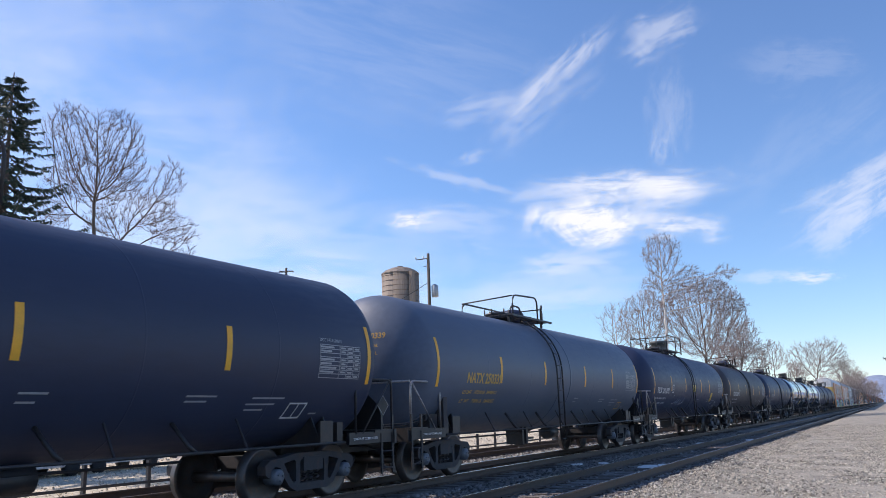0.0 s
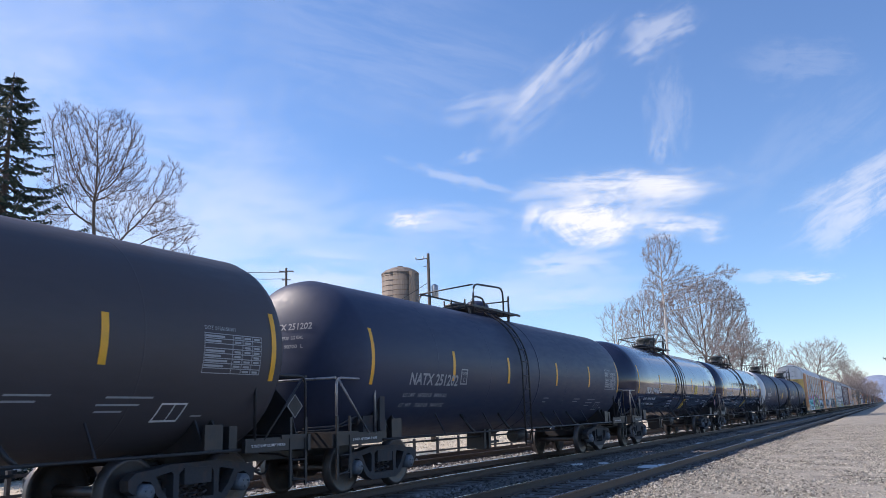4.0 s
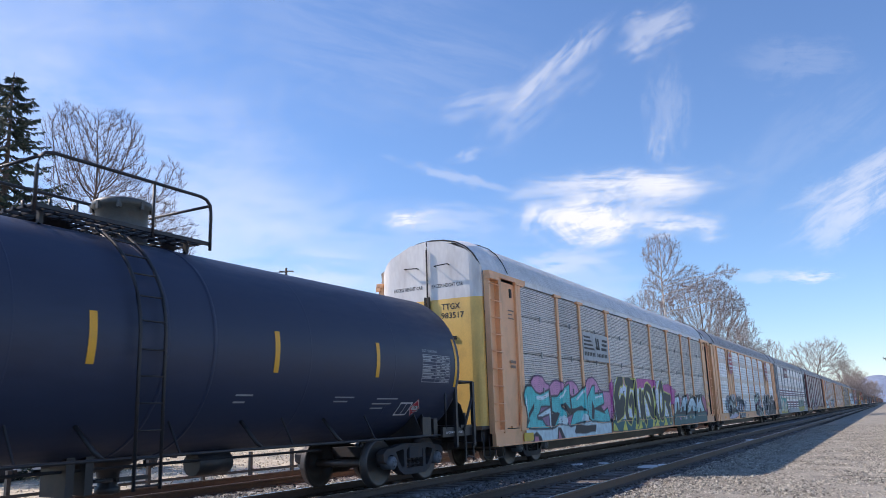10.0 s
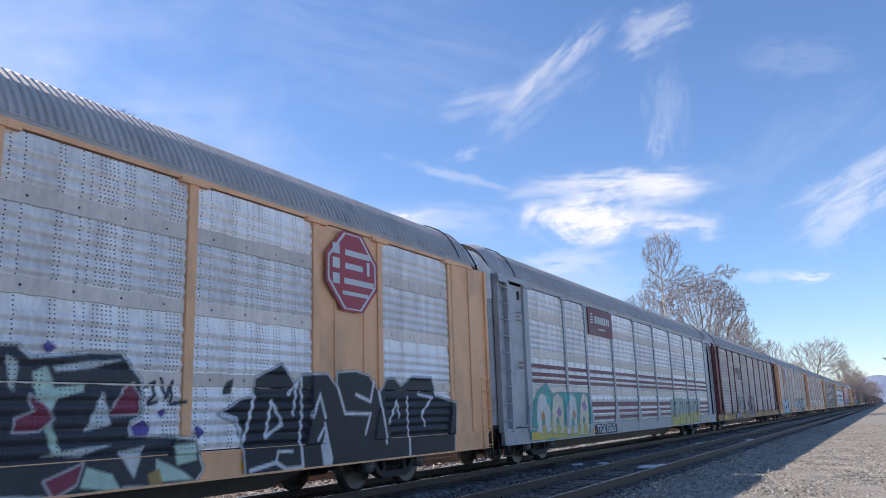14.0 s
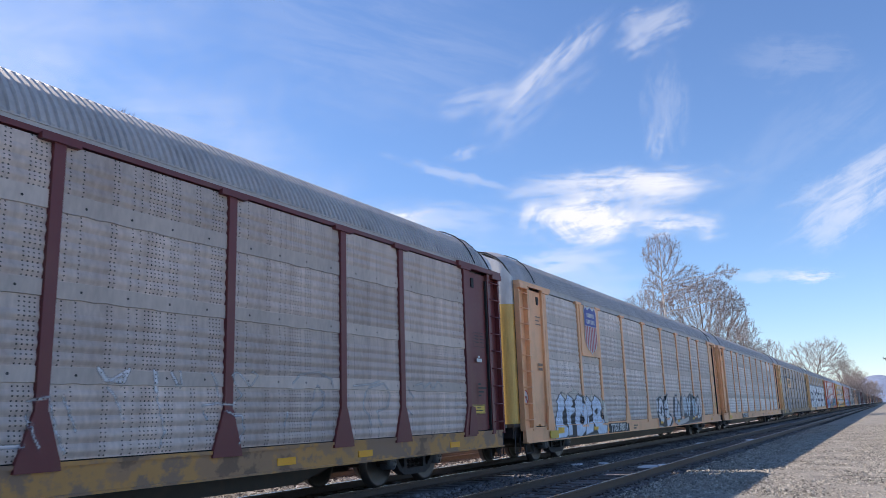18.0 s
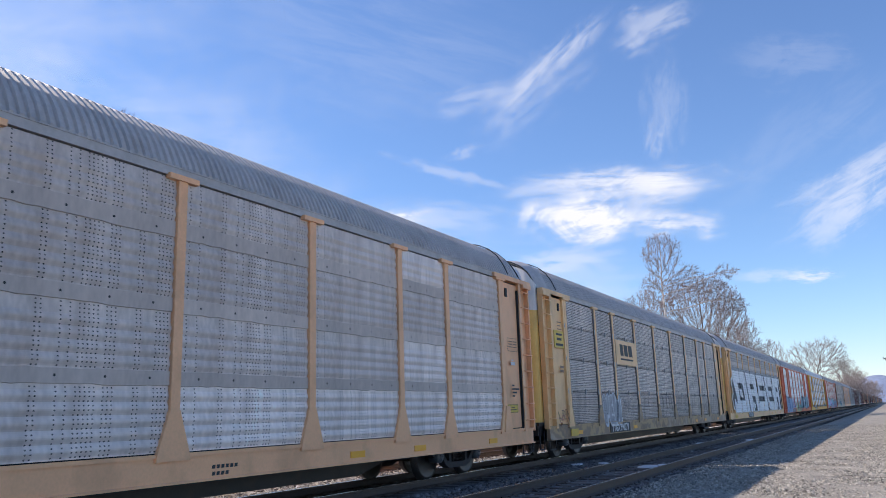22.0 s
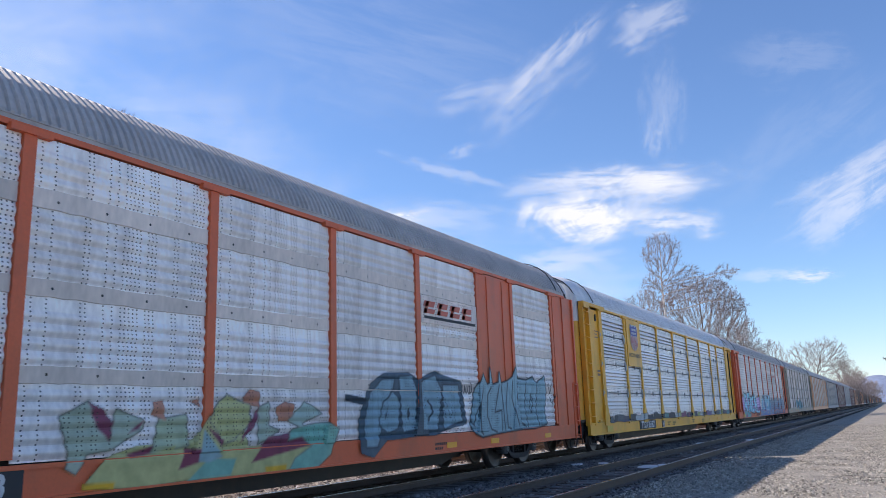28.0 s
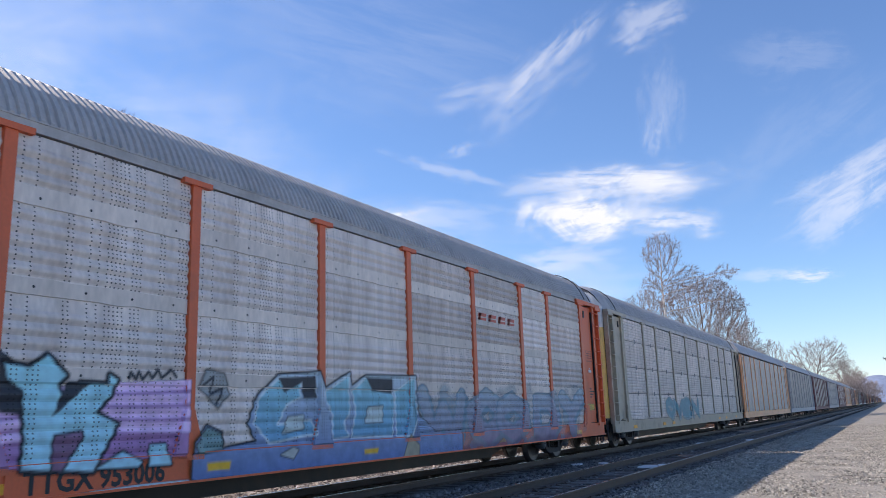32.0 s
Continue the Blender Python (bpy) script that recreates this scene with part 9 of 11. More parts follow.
shape((0.40, 0.66, 0.76, 1, 0.30, 0.62, 0.66), [(-5.83, 0.6), (-5.04, 0.62), (-4.21, 0.61), (-4.18, 0.56), (-5.79, 0.55)])
line((0.03, 0.032, 0.04), [[(-5.21, 1.89), (-5.19, 1.97), (-5.11, 1.88), (-5.07, 1.98), (-5.01, 1.88), (-4.92, 1.98), (-4.86, 1.9), (-4.77, 2.01), (-4.71, 1.91), (-4.55, 2.02), (-4.47, 1.93)]], 0.018, 0.02)
sprayed(r10, "turquoise graffiti letters over lilac painted lines", -8.72, -4.03, 0.47, 2.31, 0.95, 62)
shape((0.06, 0.13, 0.36, 1, 0.50, 0.60, 0.62), [(-4.16, 0.62), (-4.15, 1.07), (-3.9, 1.28), (-3.62, 1.18), (-3.58, 0.95), (-3.27, 0.99), (-2.94, 1.04), (-3.11, 1.3), (-2.95, 1.69), (-2.46, 2.01), (-1.46, 2.12), (-1.33, 1.81), (-0.6, 2.09), (-0.55, 1.87), (-0.1, 2.08), (1.59, 2.1), (1.67, 1.37), (2.3, 0.98), (3.42, 1.01), (3.39, 0.54), (-1.33, 0.58), (-4.1, 0.58)], INK, 0.03)
shape((0.09, 0.24, 0.46, 1, 0.30, 0.60, 0.62), [(-2.98, 1.3), (-2.88, 1.67), (-2.42, 1.96), (-1.92, 2.0), (-1.95, 1.7), (-2.3, 1.57), (-2.52, 1.26), (-1.67, 1.29), (-1.58, 1.09), (-2.66, 1.03)], (0.60, 0.68, 0.68), 0.032)
shape((0.03, 0.032, 0.04), [(-2.46, 1.97), (-1.54, 2.05), (-1.52, 1.66), (-1.87, 1.67), (-1.88, 1.93), (-2.3, 1.75)])
shape((0.09, 0.24, 0.46, 1, 0.30, 0.60, 0.62), [(-1.33, 1.73), (-0.65, 2.01), (-0.61, 1.46), (-0.8, 1.25), (-0.66, 1.03), (-1.07, 1.02), (-1.07, 1.41)], (0.60, 0.68, 0.68), 0.032)
shape((0.09, 0.24, 0.46, 1, 0.30, 0.60, 0.62), [(-0.51, 1.79), (-0.1, 2.02), (0.64, 2.01), (0.8, 1.62), (0.72, 1.0), (-0.56, 1.01), (-0.41, 1.46)], (0.60, 0.68, 0.68), 0.032)
shape((0.52, 0.60, 0.58), [(-0.17, 1.23), (-0.06, 1.51), (0.41, 1.54), (0.4, 1.25)], INK, 0.02)
shape((0.52, 0.60, 0.58), [(-2.37, 1.14), (-2.26, 1.38), (-1.87, 1.4), (-1.87, 1.17)], INK, 0.02)
shape((0.09, 0.24, 0.46, 1, 0.30, 0.60, 0.62), [(0.86, 1.8), (1.49, 2.06), (1.62, 1.44), (1.35, 1.01), (0.89, 1.0)], (0.60, 0.68, 0.68), 0.032)
shape((0.03, 0.032, 0.04), [(-0.1, 2.05), (0.75, 2.04), (0.75, 1.77), (0.1, 1.8)])
shape((0.20, 0.33, 0.33), [(-4.13, 1.03), (-3.9, 1.25), (-3.62, 1.16), (-3.59, 0.96), (-4.06, 0.92)], INK, 0.025)
shape((0.40, 0.44, 0.42), [(-2.44, 0.83), (-2.14, 0.91), (-2.02, 0.86), (-2.14, 0.74)], INK, 0.02)
shape((0.33, 0.30, 0.22), [(1.04, 0.55), (1.29, 1.01), (1.64, 0.76), (1.63, 0.57)], INK, 0.02)
shape((0.35, 0.37, 0.36, 0.7), [(-4.07, 1.79), (-3.93, 2.04), (-3.62, 1.98), (-3.52, 1.71), (-3.73, 1.51)], (0.03, 0.032, 0.04), 0.025)
line((0.03, 0.032, 0.04), [[(-3.98, 1.84), (-3.81, 1.95), (-3.86, 1.71), (-3.61, 1.8), (-3.73, 1.58)]], 0.022, 0.02)
shape((0.68, 0.40, 0.02), [(-3.9, 0.79), (-3.45, 0.78), (-3.48, 0.67), (-3.89, 0.68)])
shape((0.68, 0.40, 0.02), [(-0.23, 0.79), (0.23, 0.79), (0.19, 0.7), (-0.21, 0.71)])
sprayed(r10, "blue and teal block graffiti with pale edges", -4.31, 3.57, 0.47, 2.27, 0.93, 64)
# white field with huge black letters
K = (0.022, 0.023, 0.03)
WF = (0.74, 0.74, 0.74)
graffiti(r7, "rolled white field with huge black block letters", -13.2, 11.9, 0.9, 3.72, [
    ("field", WF, -11.75, 11.7, 0.93, 3.52, 0.05), ("field", K, -11.75, 11.7, 3.50, 3.56, 0.03), ("field", (0.6, 0.6, 0.61, 0.9), -11.7, 11.7, 3.56, 3.63, 0.06),
    ("poly", WF, [(-12.35, 2.95), (-11.85, 3.1), (-11.75, 2.4), (-12.0, 2.1), (-11.75, 1.9), (-11.75, 1.1), (-12.2, 1.1), (-12.55, 1.75), (-12.1, 2.2), (-12.4, 2.6)]),
    ("poly", K, [(-12.1, 2.85), (-11.8, 2.95), (-11.6, 2.2), (-11.75, 1.2), (-11.95, 1.1), (-12.25, 1.7), (-11.85, 2.1), (-12.15, 2.5)]),
    ("poly", K, [(-11.7, 2.75), (-11.2, 2.75), (-10.35, 1.68), (-10.5, 1.45), (-11.1, 1.75), (-11.75, 1.7)]),
    ("poly", K, [(-9.67, 2.75), (-7.75, 2.75), (-7.31, 1.68), (-9.28, 1.68)]), ("poly", WF, [(-9.2, 2.38), (-8.23, 2.36), (-7.95, 1.83), (-9.0, 1.87)]), ("poly", K, [(-8.85, 2.17), (-8.55, 2.17), (-8.45, 2.02), (-8.75, 2.02)]),
    ("poly", K, [(-6.69, 3.52), (-6.34, 3.52), (-5.21, 0.95), (-5.6, 0.95)]),
    ("poly", K, [(-4.65, 2.78), (-3.04, 2.78), (-2.9, 2.42), (-4.58, 2.42)]), ("poly", K, [(-4.35, 1.97), (-2.73, 1.97), (-2.18, 0.97), (-3.9, 0.97)]), ("poly", WF, [(-3.55, 1.57), (-3.1, 1.57), (-2.95, 1.15), (-3.6, 1.15)]),
    ("poly", K, [(-1.98, 3.52), (-1.6, 3.52), (-0.67, 0.93), (-1.02, 0.93)]),
    ("poly", K, [(-0.18, 2.75), (2.54, 2.75), (2.5, 2.40), (-0.08, 2.40)]), ("poly", K, [(-1.05, 1.97), (1.98, 1.97), (2.1, 1.62), (-0.97, 1.62)]),
    ("poly", K, [(2.3, 3.52), (2.7, 3.52), (4.15, 0.93), (3.75, 0.93)]),
    ("poly", K, [(4.2, 2.75), (6.8, 2.75), (6.85, 2.42), (4.25, 2.42)]), ("poly", K, [(4.25, 1.97), (6.9, 1.97), (7.0, 1.62), (4.3, 1.62)]), ("poly", K, [(6.2, 2.5), (6.75, 2.5), (6.8, 1.8), (6.3, 1.8)]),
    ("poly", K, [(6.8, 3.45), (7.15, 3.45), (7.65, 0.95), (7.25, 0.95)]), ("poly", K, [(8.8, 2.75), (10.3, 2.75), (10.5, 2.40), (8.9, 2.40)]), ("poly", K, [(8.9, 1.97), (10.2, 1.97), (10.6, 0.95), (9.0, 0.95)]), ("poly", WF, [(9.4, 1.55), (9.8, 1.55), (9.95, 1.2), (9.45, 1.2)]), ("poly", K, [(11.2, 3.3), (11.45, 3.3), (11.65, 0.95), (11.4, 0.95)]),
    ("fade", 0.93)], 0.03, 44)
piece(r8, "deep blue bubble graffiti with white outlines", "DVEO", -11.5, -6.9, 0.6, 1.9, (0.19, 0.28, 0.44), (0.60, 0.66, 0.72), (0.035, 0.04, 0.05), 0.3, 0.12, 50, (0.05, 0.08, 0.2))
piece(r8, "thin violet outline tag", "OKSE", -6.7, -4.5, 1.05, 1.85, (0.50, 0.50, 0.62), (0.10, 0.09, 0.38), None, 0.1, 0.3, 52, None, (), 0.75, rim_w=0.03)
shape((0.17, 0.30, 0.35, 1, 0.24, 0.40, 0.45), [(6.35, 1.1), (6.64, 1.88), (6.89, 2.03), (7.04, 2.22), (7.24, 1.98), (7.41, 2.02), (7.43, 2.39), (7.55, 1.99), (7.91, 2.06), (7.94, 2.31), (8.03, 2.04), (8.36, 2.09), (8.7, 2.19), (8.88, 2.43), (9.07, 2.16), (9.58, 2.14), (10.0, 2.24), (10.29, 2.07), (10.84, 2.28), (10.9, 1.81), (10.74, 1.34), (10.89, 1.02), (10.01, 0.97), (9.22, 0.96), (8.51, 0.92), (7.58, 0.9), (6.94, 0.85), (6.56, 0.94)], (0.02, 0.03, 0.04), 0.04)
line((0.02, 0.03, 0.04), [[(7.04, 1.97), (6.82, 1.41), (6.81, 0.97), (6.96, 0.88)]], 0.022, 0.02)
line((0.02, 0.03, 0.04), [[(7.45, 1.93), (7.25, 1.76), (7.2, 1.27), (7.4, 0.98), (7.67, 0.92)]], 0.022, 0.02)
line((0.02, 0.03, 0.04), [[(7.91, 2.0), (7.6, 1.36), (7.98, 1.41), (7.97, 0.95)]], 0.022, 0.02)
line((0.02, 0.03, 0.04), [[(8.01, 2.0), (8.16, 0.94)]], 0.022, 0.02)
line((0.02, 0.03, 0.04), [[(8.38, 2.05), (8.25, 1.54), (8.31, 1.0), (8.51, 0.96)]], 0.022, 0.02)
line((0.02, 0.03, 0.04), [[(8.7, 2.11), (8.6, 1.7), (8.91, 1.05)]], 0.022, 0.02)
line((0.02, 0.03, 0.04), [[(9.07, 2.1), (8.89, 1.7), (9.21, 1.08), (9.47, 0.99)]], 0.022, 0.02)
line((0.02, 0.03, 0.04), [[(9.86, 1.8), (9.73, 1.45), (9.84, 1.32), (9.96, 1.58), (9.86, 1.8)]], 0.022, 0.02)
line((0.02, 0.03, 0.04), [[(9.58, 2.1), (9.43, 1.54), (9.6, 0.98)]], 0.022, 0.02)
line((0.02, 0.03, 0.04), [[(10.29, 2.03), (10.15, 1.35), (10.36, 0.99)]], 0.022, 0.02)
line((0.02, 0.03, 0.04), [[(6.35, 1.23), (6.55, 1.09), (6.74, 1.42)]], 0.022, 0.02)
line((0.02, 0.03, 0.04), [[(5.96, 1.91), (6.07, 1.94)]], 0.016, 0.02)
line((0.02, 0.03, 0.04), [[(5.99, 1.94), (6.02, 1.76)]], 0.016, 0.02)
line((0.02, 0.03, 0.04), [[(6.12, 1.78), (6.16, 1.95), (6.21, 1.79)]], 0.016, 0.02)
line((0.02, 0.03, 0.04), [[(6.27, 1.95), (6.28, 1.79)]], 0.016, 0.02)
line((0.02, 0.03, 0.04), [[(6.35, 1.94), (6.41, 1.94), (6.37, 1.79), (6.45, 1.79)]], 0.016, 0.02)
line((0.02, 0.03, 0.04), [[(6.48, 1.81), (6.47, 2.02)]], 0.016, 0.02)
line((0.02, 0.03, 0.04), [[(5.05, 1.65), (5.07, 1.5)]], 0.016, 0.02)
line((0.02, 0.03, 0.04), [[(5.13, 1.67), (5.2, 1.67), (5.2, 1.51), (5.14, 1.51)]], 0.016, 0.02)
line((0.02, 0.03, 0.04), [[(5.25, 1.67), (5.34, 1.52)]], 0.016, 0.02)
line((0.02, 0.03, 0.04), [[(5.04, 1.42), (5.15, 1.43)]], 0.016, 0.02)
line((0.02, 0.03, 0.04), [[(5.21, 1.43), (5.31, 1.26)]], 0.016, 0.02)
line((0.02, 0.03, 0.04), [[(5.4, 1.43), (5.48, 1.27), (5.58, 1.41)]], 0.016, 0.02)
line((0.02, 0.03, 0.04), [[(5.91, 1.59), (6.03, 1.46), (5.93, 1.37), (6.13, 1.61)]], 0.016, 0.02)
line((0.02, 0.03, 0.04), [[(11.1, 2.1), (11.16, 1.81), (11.4, 2.11)]], 0.016, 0.02)
line((0.02, 0.03, 0.04), [[(11.14, 1.72), (11.36, 1.54), (11.56, 1.82)]], 0.016, 0.02)
sprayed(r8, "grey-teal bubble graffiti with dark spiky outlines and black tags", 3.6, 11.6, 0.5, 2.5, 0.95, 58)
shape((0.15, 0.03, 0.05), [(-2.76, 1.52), (-2.41, 1.93), (-1.89, 2.03), (-1.43, 1.84), (-1.49, 1.51), (-1.91, 1.35), (-1.52, 0.98), (-1.82, 0.67), (-2.45, 0.71), (-2.55, 1.03), (-2.24, 1.23), (-2.66, 1.3)], (0.62, 0.60, 0.62), 0.035)
shape((0.15, 0.03, 0.05), [(-1.39, 1.84), (-0.65, 2.01), (-0.53, 1.74), (-1.05, 1.49), (-0.61, 1.26), (-0.73, 0.72), (-1.4, 0.67), (-1.69, 0.88), (-1.46, 1.3)], (0.62, 0.60, 0.62), 0.035)
shape((0.15, 0.03, 0.05), [(-0.47, 1.85), (0.03, 2.03), (0.21, 1.74), (0.14, 1.39), (0.26, 1.03), (-0.16, 0.81), (-0.59, 0.74), (-0.46, 1.28)], (0.62, 0.60, 0.62), 0.035)
line((0.62, 0.60, 0.62), [[(-2.42, 1.67), (-2.12, 1.81), (-1.78, 1.71), (-1.99, 1.54)]], 0.022, 0.02)
line((0.62, 0.60, 0.62), [[(-2.25, 0.95), (-2.01, 1.01), (-1.89, 0.86)]], 0.022, 0.02)
line((0.62, 0.60, 0.62), [[(-1.18, 1.64), (-0.83, 1.73)]], 0.022, 0.02)
line((0.62, 0.60, 0.62), [[(-1.26, 0.97), (-0.94, 1.04), (-0.91, 0.87)]], 0.022, 0.02)
line((0.62, 0.60, 0.62), [[(-0.25, 1.62), (-0.04, 1.69), (-0.06, 1.48)]], 0.022, 0.02)
line((0.62, 0.60, 0.62), [[(-0.23, 1.16), (-0.03, 1.18)]], 0.022, 0.02)
line((0.62, 0.60, 0.62), [[(-3.06, 1.82), (-2.96, 2.25), (-2.82, 2.01), (-2.67, 2.29)]], 0.018, 0.02)
line((0.62, 0.60, 0.62), [[(-3.48, 1.09), (-3.33, 1.82), (-3.4, 1.43), (-3.19, 1.6)]], 0.018, 0.02)
line((0.62, 0.60, 0.62), [[(-3.34, 1.09), (-2.81, 1.12)]], 0.018, 0.02)
line((0.62, 0.60, 0.62), [[(-3.07, 1.72), (-3.02, 1.32)]], 0.018, 0.02)
line((0.62, 0.60, 0.62), [[(0.3, 1.5), (0.43, 1.2), (0.79, 1.62)]], 0.018, 0.02)
line((0.62, 0.60, 0.62), [[(0.27, 1.15), (1.19, 1.15)]], 0.018, 0.02)
line((0.62, 0.60, 0.62), [[(0.78, 2.21), (0.8, 1.74)]], 0.018, 0.02)
line((0.62, 0.60, 0.62), [[(-0.45, 2.15), (0.04, 2.12)]], 0.018, 0.02)
line((0.62, 0.60, 0.62), [[(2.27, 1.86), (2.54, 2.0), (2.45, 1.81)]], 0.018, 0.02)
line((0.62, 0.60, 0.62), [[(3.2, 1.98), (3.32, 1.82)]], 0.018, 0.02)
line((0.44, 0.54, 0.50), [[(-6.82, 1.17), (-6.9, 1.62), (-6.73, 1.95), (-6.3, 2.05), (-5.82, 2.0), (-5.62, 1.79), (-5.56, 1.37)]], 0.024, 0.02)
line((0.44, 0.54, 0.50), [[(-6.82, 1.17), (-6.5, 1.04), (-5.8, 1.03)]], 0.024, 0.02)
line((0.44, 0.54, 0.50), [[(-6.28, 1.22), (-6.27, 1.7), (-6.03, 1.7)]], 0.024, 0.02)
line((0.44, 0.54, 0.50), [[(-5.5, 1.08), (-5.37, 1.71), (-5.44, 1.96), (-5.03, 2.03)]], 0.024, 0.02)
line((0.44, 0.54, 0.50), [[(-5.17, 1.79), (-5.27, 1.41), (-5.0, 1.71), (-4.97, 1.27), (-5.16, 1.11)]], 0.024, 0.02)
line((0.44, 0.54, 0.50), [[(-4.82, 1.96), (-4.3, 2.06), (-4.46, 1.53), (-4.51, 1.04)]], 0.024, 0.02)
line((0.44, 0.54, 0.50), [[(-5.11, 1.32), (-4.72, 1.37), (-4.43, 1.28), (-4.53, 0.99), (-5.02, 0.97)]], 0.024, 0.02)
line((0.44, 0.54, 0.50), [[(-4.21, 1.9), (-4.02, 2.09), (-3.58, 1.81), (-3.64, 1.38), (-4.15, 1.3)]], 0.024, 0.02)
line((0.44, 0.54, 0.50), [[(-4.46, 0.9), (-4.16, 0.66), (-3.65, 0.86)]], 0.024, 0.02)
line((0.44, 0.54, 0.50), [[(-7.62, 1.05), (-7.67, 1.29)]], 0.024, 0.02)
shape((0.15, 0.30, 0.24, 0.45), [(-6.77, 1.24), (-6.72, 1.77), (-6.18, 1.96), (-5.69, 1.79), (-5.63, 1.12)])
shape((0.18, 0.26, 0.26, 0.4), [(-5.42, 1.07), (-5.24, 1.79), (-4.6, 1.98), (-4.38, 1.35), (-4.6, 0.95)])
sprayed(r3, "maroon bubble graffiti with white outlines and pale green tags", -9.6, 4.2, 0.5, 2.3, 0.9, 25)
shape((0.06, 0.36, 0.32, 0.9), [(-11.84, 0.67), (-11.66, 1.52), (-11.24, 1.83), (-10.5, 2.12), (-10.06, 1.85), (-9.1, 1.88), (-7.1, 1.88), (-6.93, 1.17), (-7.24, 0.54), (-11.39, 0.57)])
shape((0.60, 0.46, 0.08, 0.9), [(-11.58, 0.63), (-11.27, 1.0), (-10.33, 1.07), (-9.17, 0.92), (-7.55, 0.99), (-7.14, 0.6), (-9.19, 0.6)])
shape((0.62, 0.62, 0.58, 1, 0.66, 0.66, 0.62), [(-11.38, 0.8), (-11.28, 1.41), (-11.14, 1.73), (-10.83, 1.82), (-10.41, 1.71), (-10.32, 1.29), (-10.43, 0.81), (-10.71, 0.79), (-10.75, 1.21), (-10.98, 1.2), (-11.02, 0.78)], (0.22, 0.20, 0.15), 0.03)
shape((0.62, 0.55, 0.30, 1, 0.66, 0.64, 0.58), [(-10.3, 0.75), (-10.18, 1.4), (-10.03, 1.73), (-9.76, 1.83), (-9.37, 1.71), (-9.3, 1.27), (-9.41, 0.76), (-9.67, 0.74), (-9.71, 1.19), (-9.92, 1.17), (-9.97, 0.73)], (0.22, 0.20, 0.15), 0.03)
shape((0.62, 0.62, 0.58, 1, 0.66, 0.66, 0.62), [(-9.19, 0.69), (-9.04, 1.39), (-8.86, 1.74), (-8.64, 1.84), (-8.26, 1.72), (-8.2, 1.25), (-8.33, 0.71), (-8.58, 0.69), (-8.6, 1.16), (-8.81, 1.15), (-8.86, 0.68)], (0.22, 0.20, 0.15), 0.03)
shape((0.62, 0.55, 0.30, 1, 0.66, 0.64, 0.58), [(-8.09, 0.64), (-7.91, 1.37), (-7.71, 1.75), (-7.55, 1.85), (-7.21, 1.73), (-7.17, 1.23), (-7.3, 0.67), (-7.53, 0.64), (-7.53, 1.14), (-7.73, 1.12), (-7.79, 0.63)], (0.22, 0.20, 0.15), 0.03)
shape((0.55, 0.25, 0.08), [(-11.06, 1.25), (-10.85, 1.38), (-10.69, 1.2), (-10.9, 1.1)])
shape((0.35, 0.20, 0.36), [(-9.86, 1.34), (-9.62, 1.47), (-9.44, 1.29), (-9.69, 1.18)])
shape((0.55, 0.25, 0.08), [(-8.76, 1.26), (-8.49, 1.4), (-8.29, 1.21), (-8.57, 1.09)])
shape((0.10, 0.45, 0.45), [(-10.63, 1.68), (-10.4, 1.81), (-10.23, 1.63), (-10.46, 1.52)])
shape((0.35, 0.20, 0.36), [(-7.79, 1.5), (-7.48, 1.65), (-7.27, 1.44), (-7.57, 1.32)])
shape((0.10, 0.45, 0.45), [(-9.24, 1.74), (-8.98, 1.88), (-8.78, 1.69), (-9.05, 1.57)])
sprayed(r2, "pastel yellow, white and turquoise graffiti", -12.2, -5.2, 0.47, 2.3, 0.85, 21)
shape((0.42, 0.48, 0.42, 0.8), [(2.01, 0.56), (2.54, 1.62), (4.63, 1.75), (9.5, 1.72), (9.29, 0.67)])
shape((0.56, 0.48, 0.10, 0.9), [(2.26, 0.55), (2.64, 1.02), (9.27, 1.12), (9.11, 0.67)])
line((0.12, 0.14, 0.14), [[(2.56, 0.73), (2.97, 1.53), (3.39, 1.59), (3.31, 0.82)]], 0.05, 0.02)
line((0.12, 0.14, 0.14), [[(3.62, 0.69), (4.07, 1.53), (4.51, 1.58), (4.43, 0.79)]], 0.05, 0.02)
line((0.12, 0.14, 0.14), [[(4.75, 0.66), (5.24, 1.52), (5.72, 1.58), (5.62, 0.76)]], 0.05, 0.02)
line((0.12, 0.14, 0.14), [[(5.97, 0.63), (6.5, 1.52), (7.02, 1.58), (6.9, 0.73)]], 0.05, 0.02)
line((0.12, 0.14, 0.14), [[(7.45, 0.59), (8.03, 1.51), (8.6, 1.58), (8.46, 0.69)]], 0.05, 0.02)
shape((0.08, 0.30, 0.30), [(2.19, 1.25), (2.68, 1.66), (3.4, 1.39), (2.76, 0.98)])
sprayed(r2, "faded yellow and grey graffiti", 3.4, 10.6, 0.5, 1.95, 0.8, 22)
tints = random.Random(9)
x = -11.5
while x < 11.3:
    w = tints.uniform(0.25, 0.9)
    top = 1.13 + tints.uniform(-0.03, 0.05)
    shape(tints.choice(((0.03, 0.03, 0.035), (0.03, 0.035, 0.04), (0.08, 0.09, 0.10), (0.07, 0.06, 0.09), (0.36, 0.38, 0.38), (0.22, 0.07, 0.13), (0.30, 0.32, 0.12), (0.07, 0.20, 0.20), (0.12, 0.09, 0.19))), [(x - 0.05, 0.93), (x + w, 0.93), (x + w + tints.uniform(-0.1, 0.2), top), (x + tints.uniform(-0.1, 0.2), top)])
    x += w
sprayed(r9, "colourful remnant of graffiti above the sill", -11.6, 11.6, 0.90, 1.22, 1.0, 60)
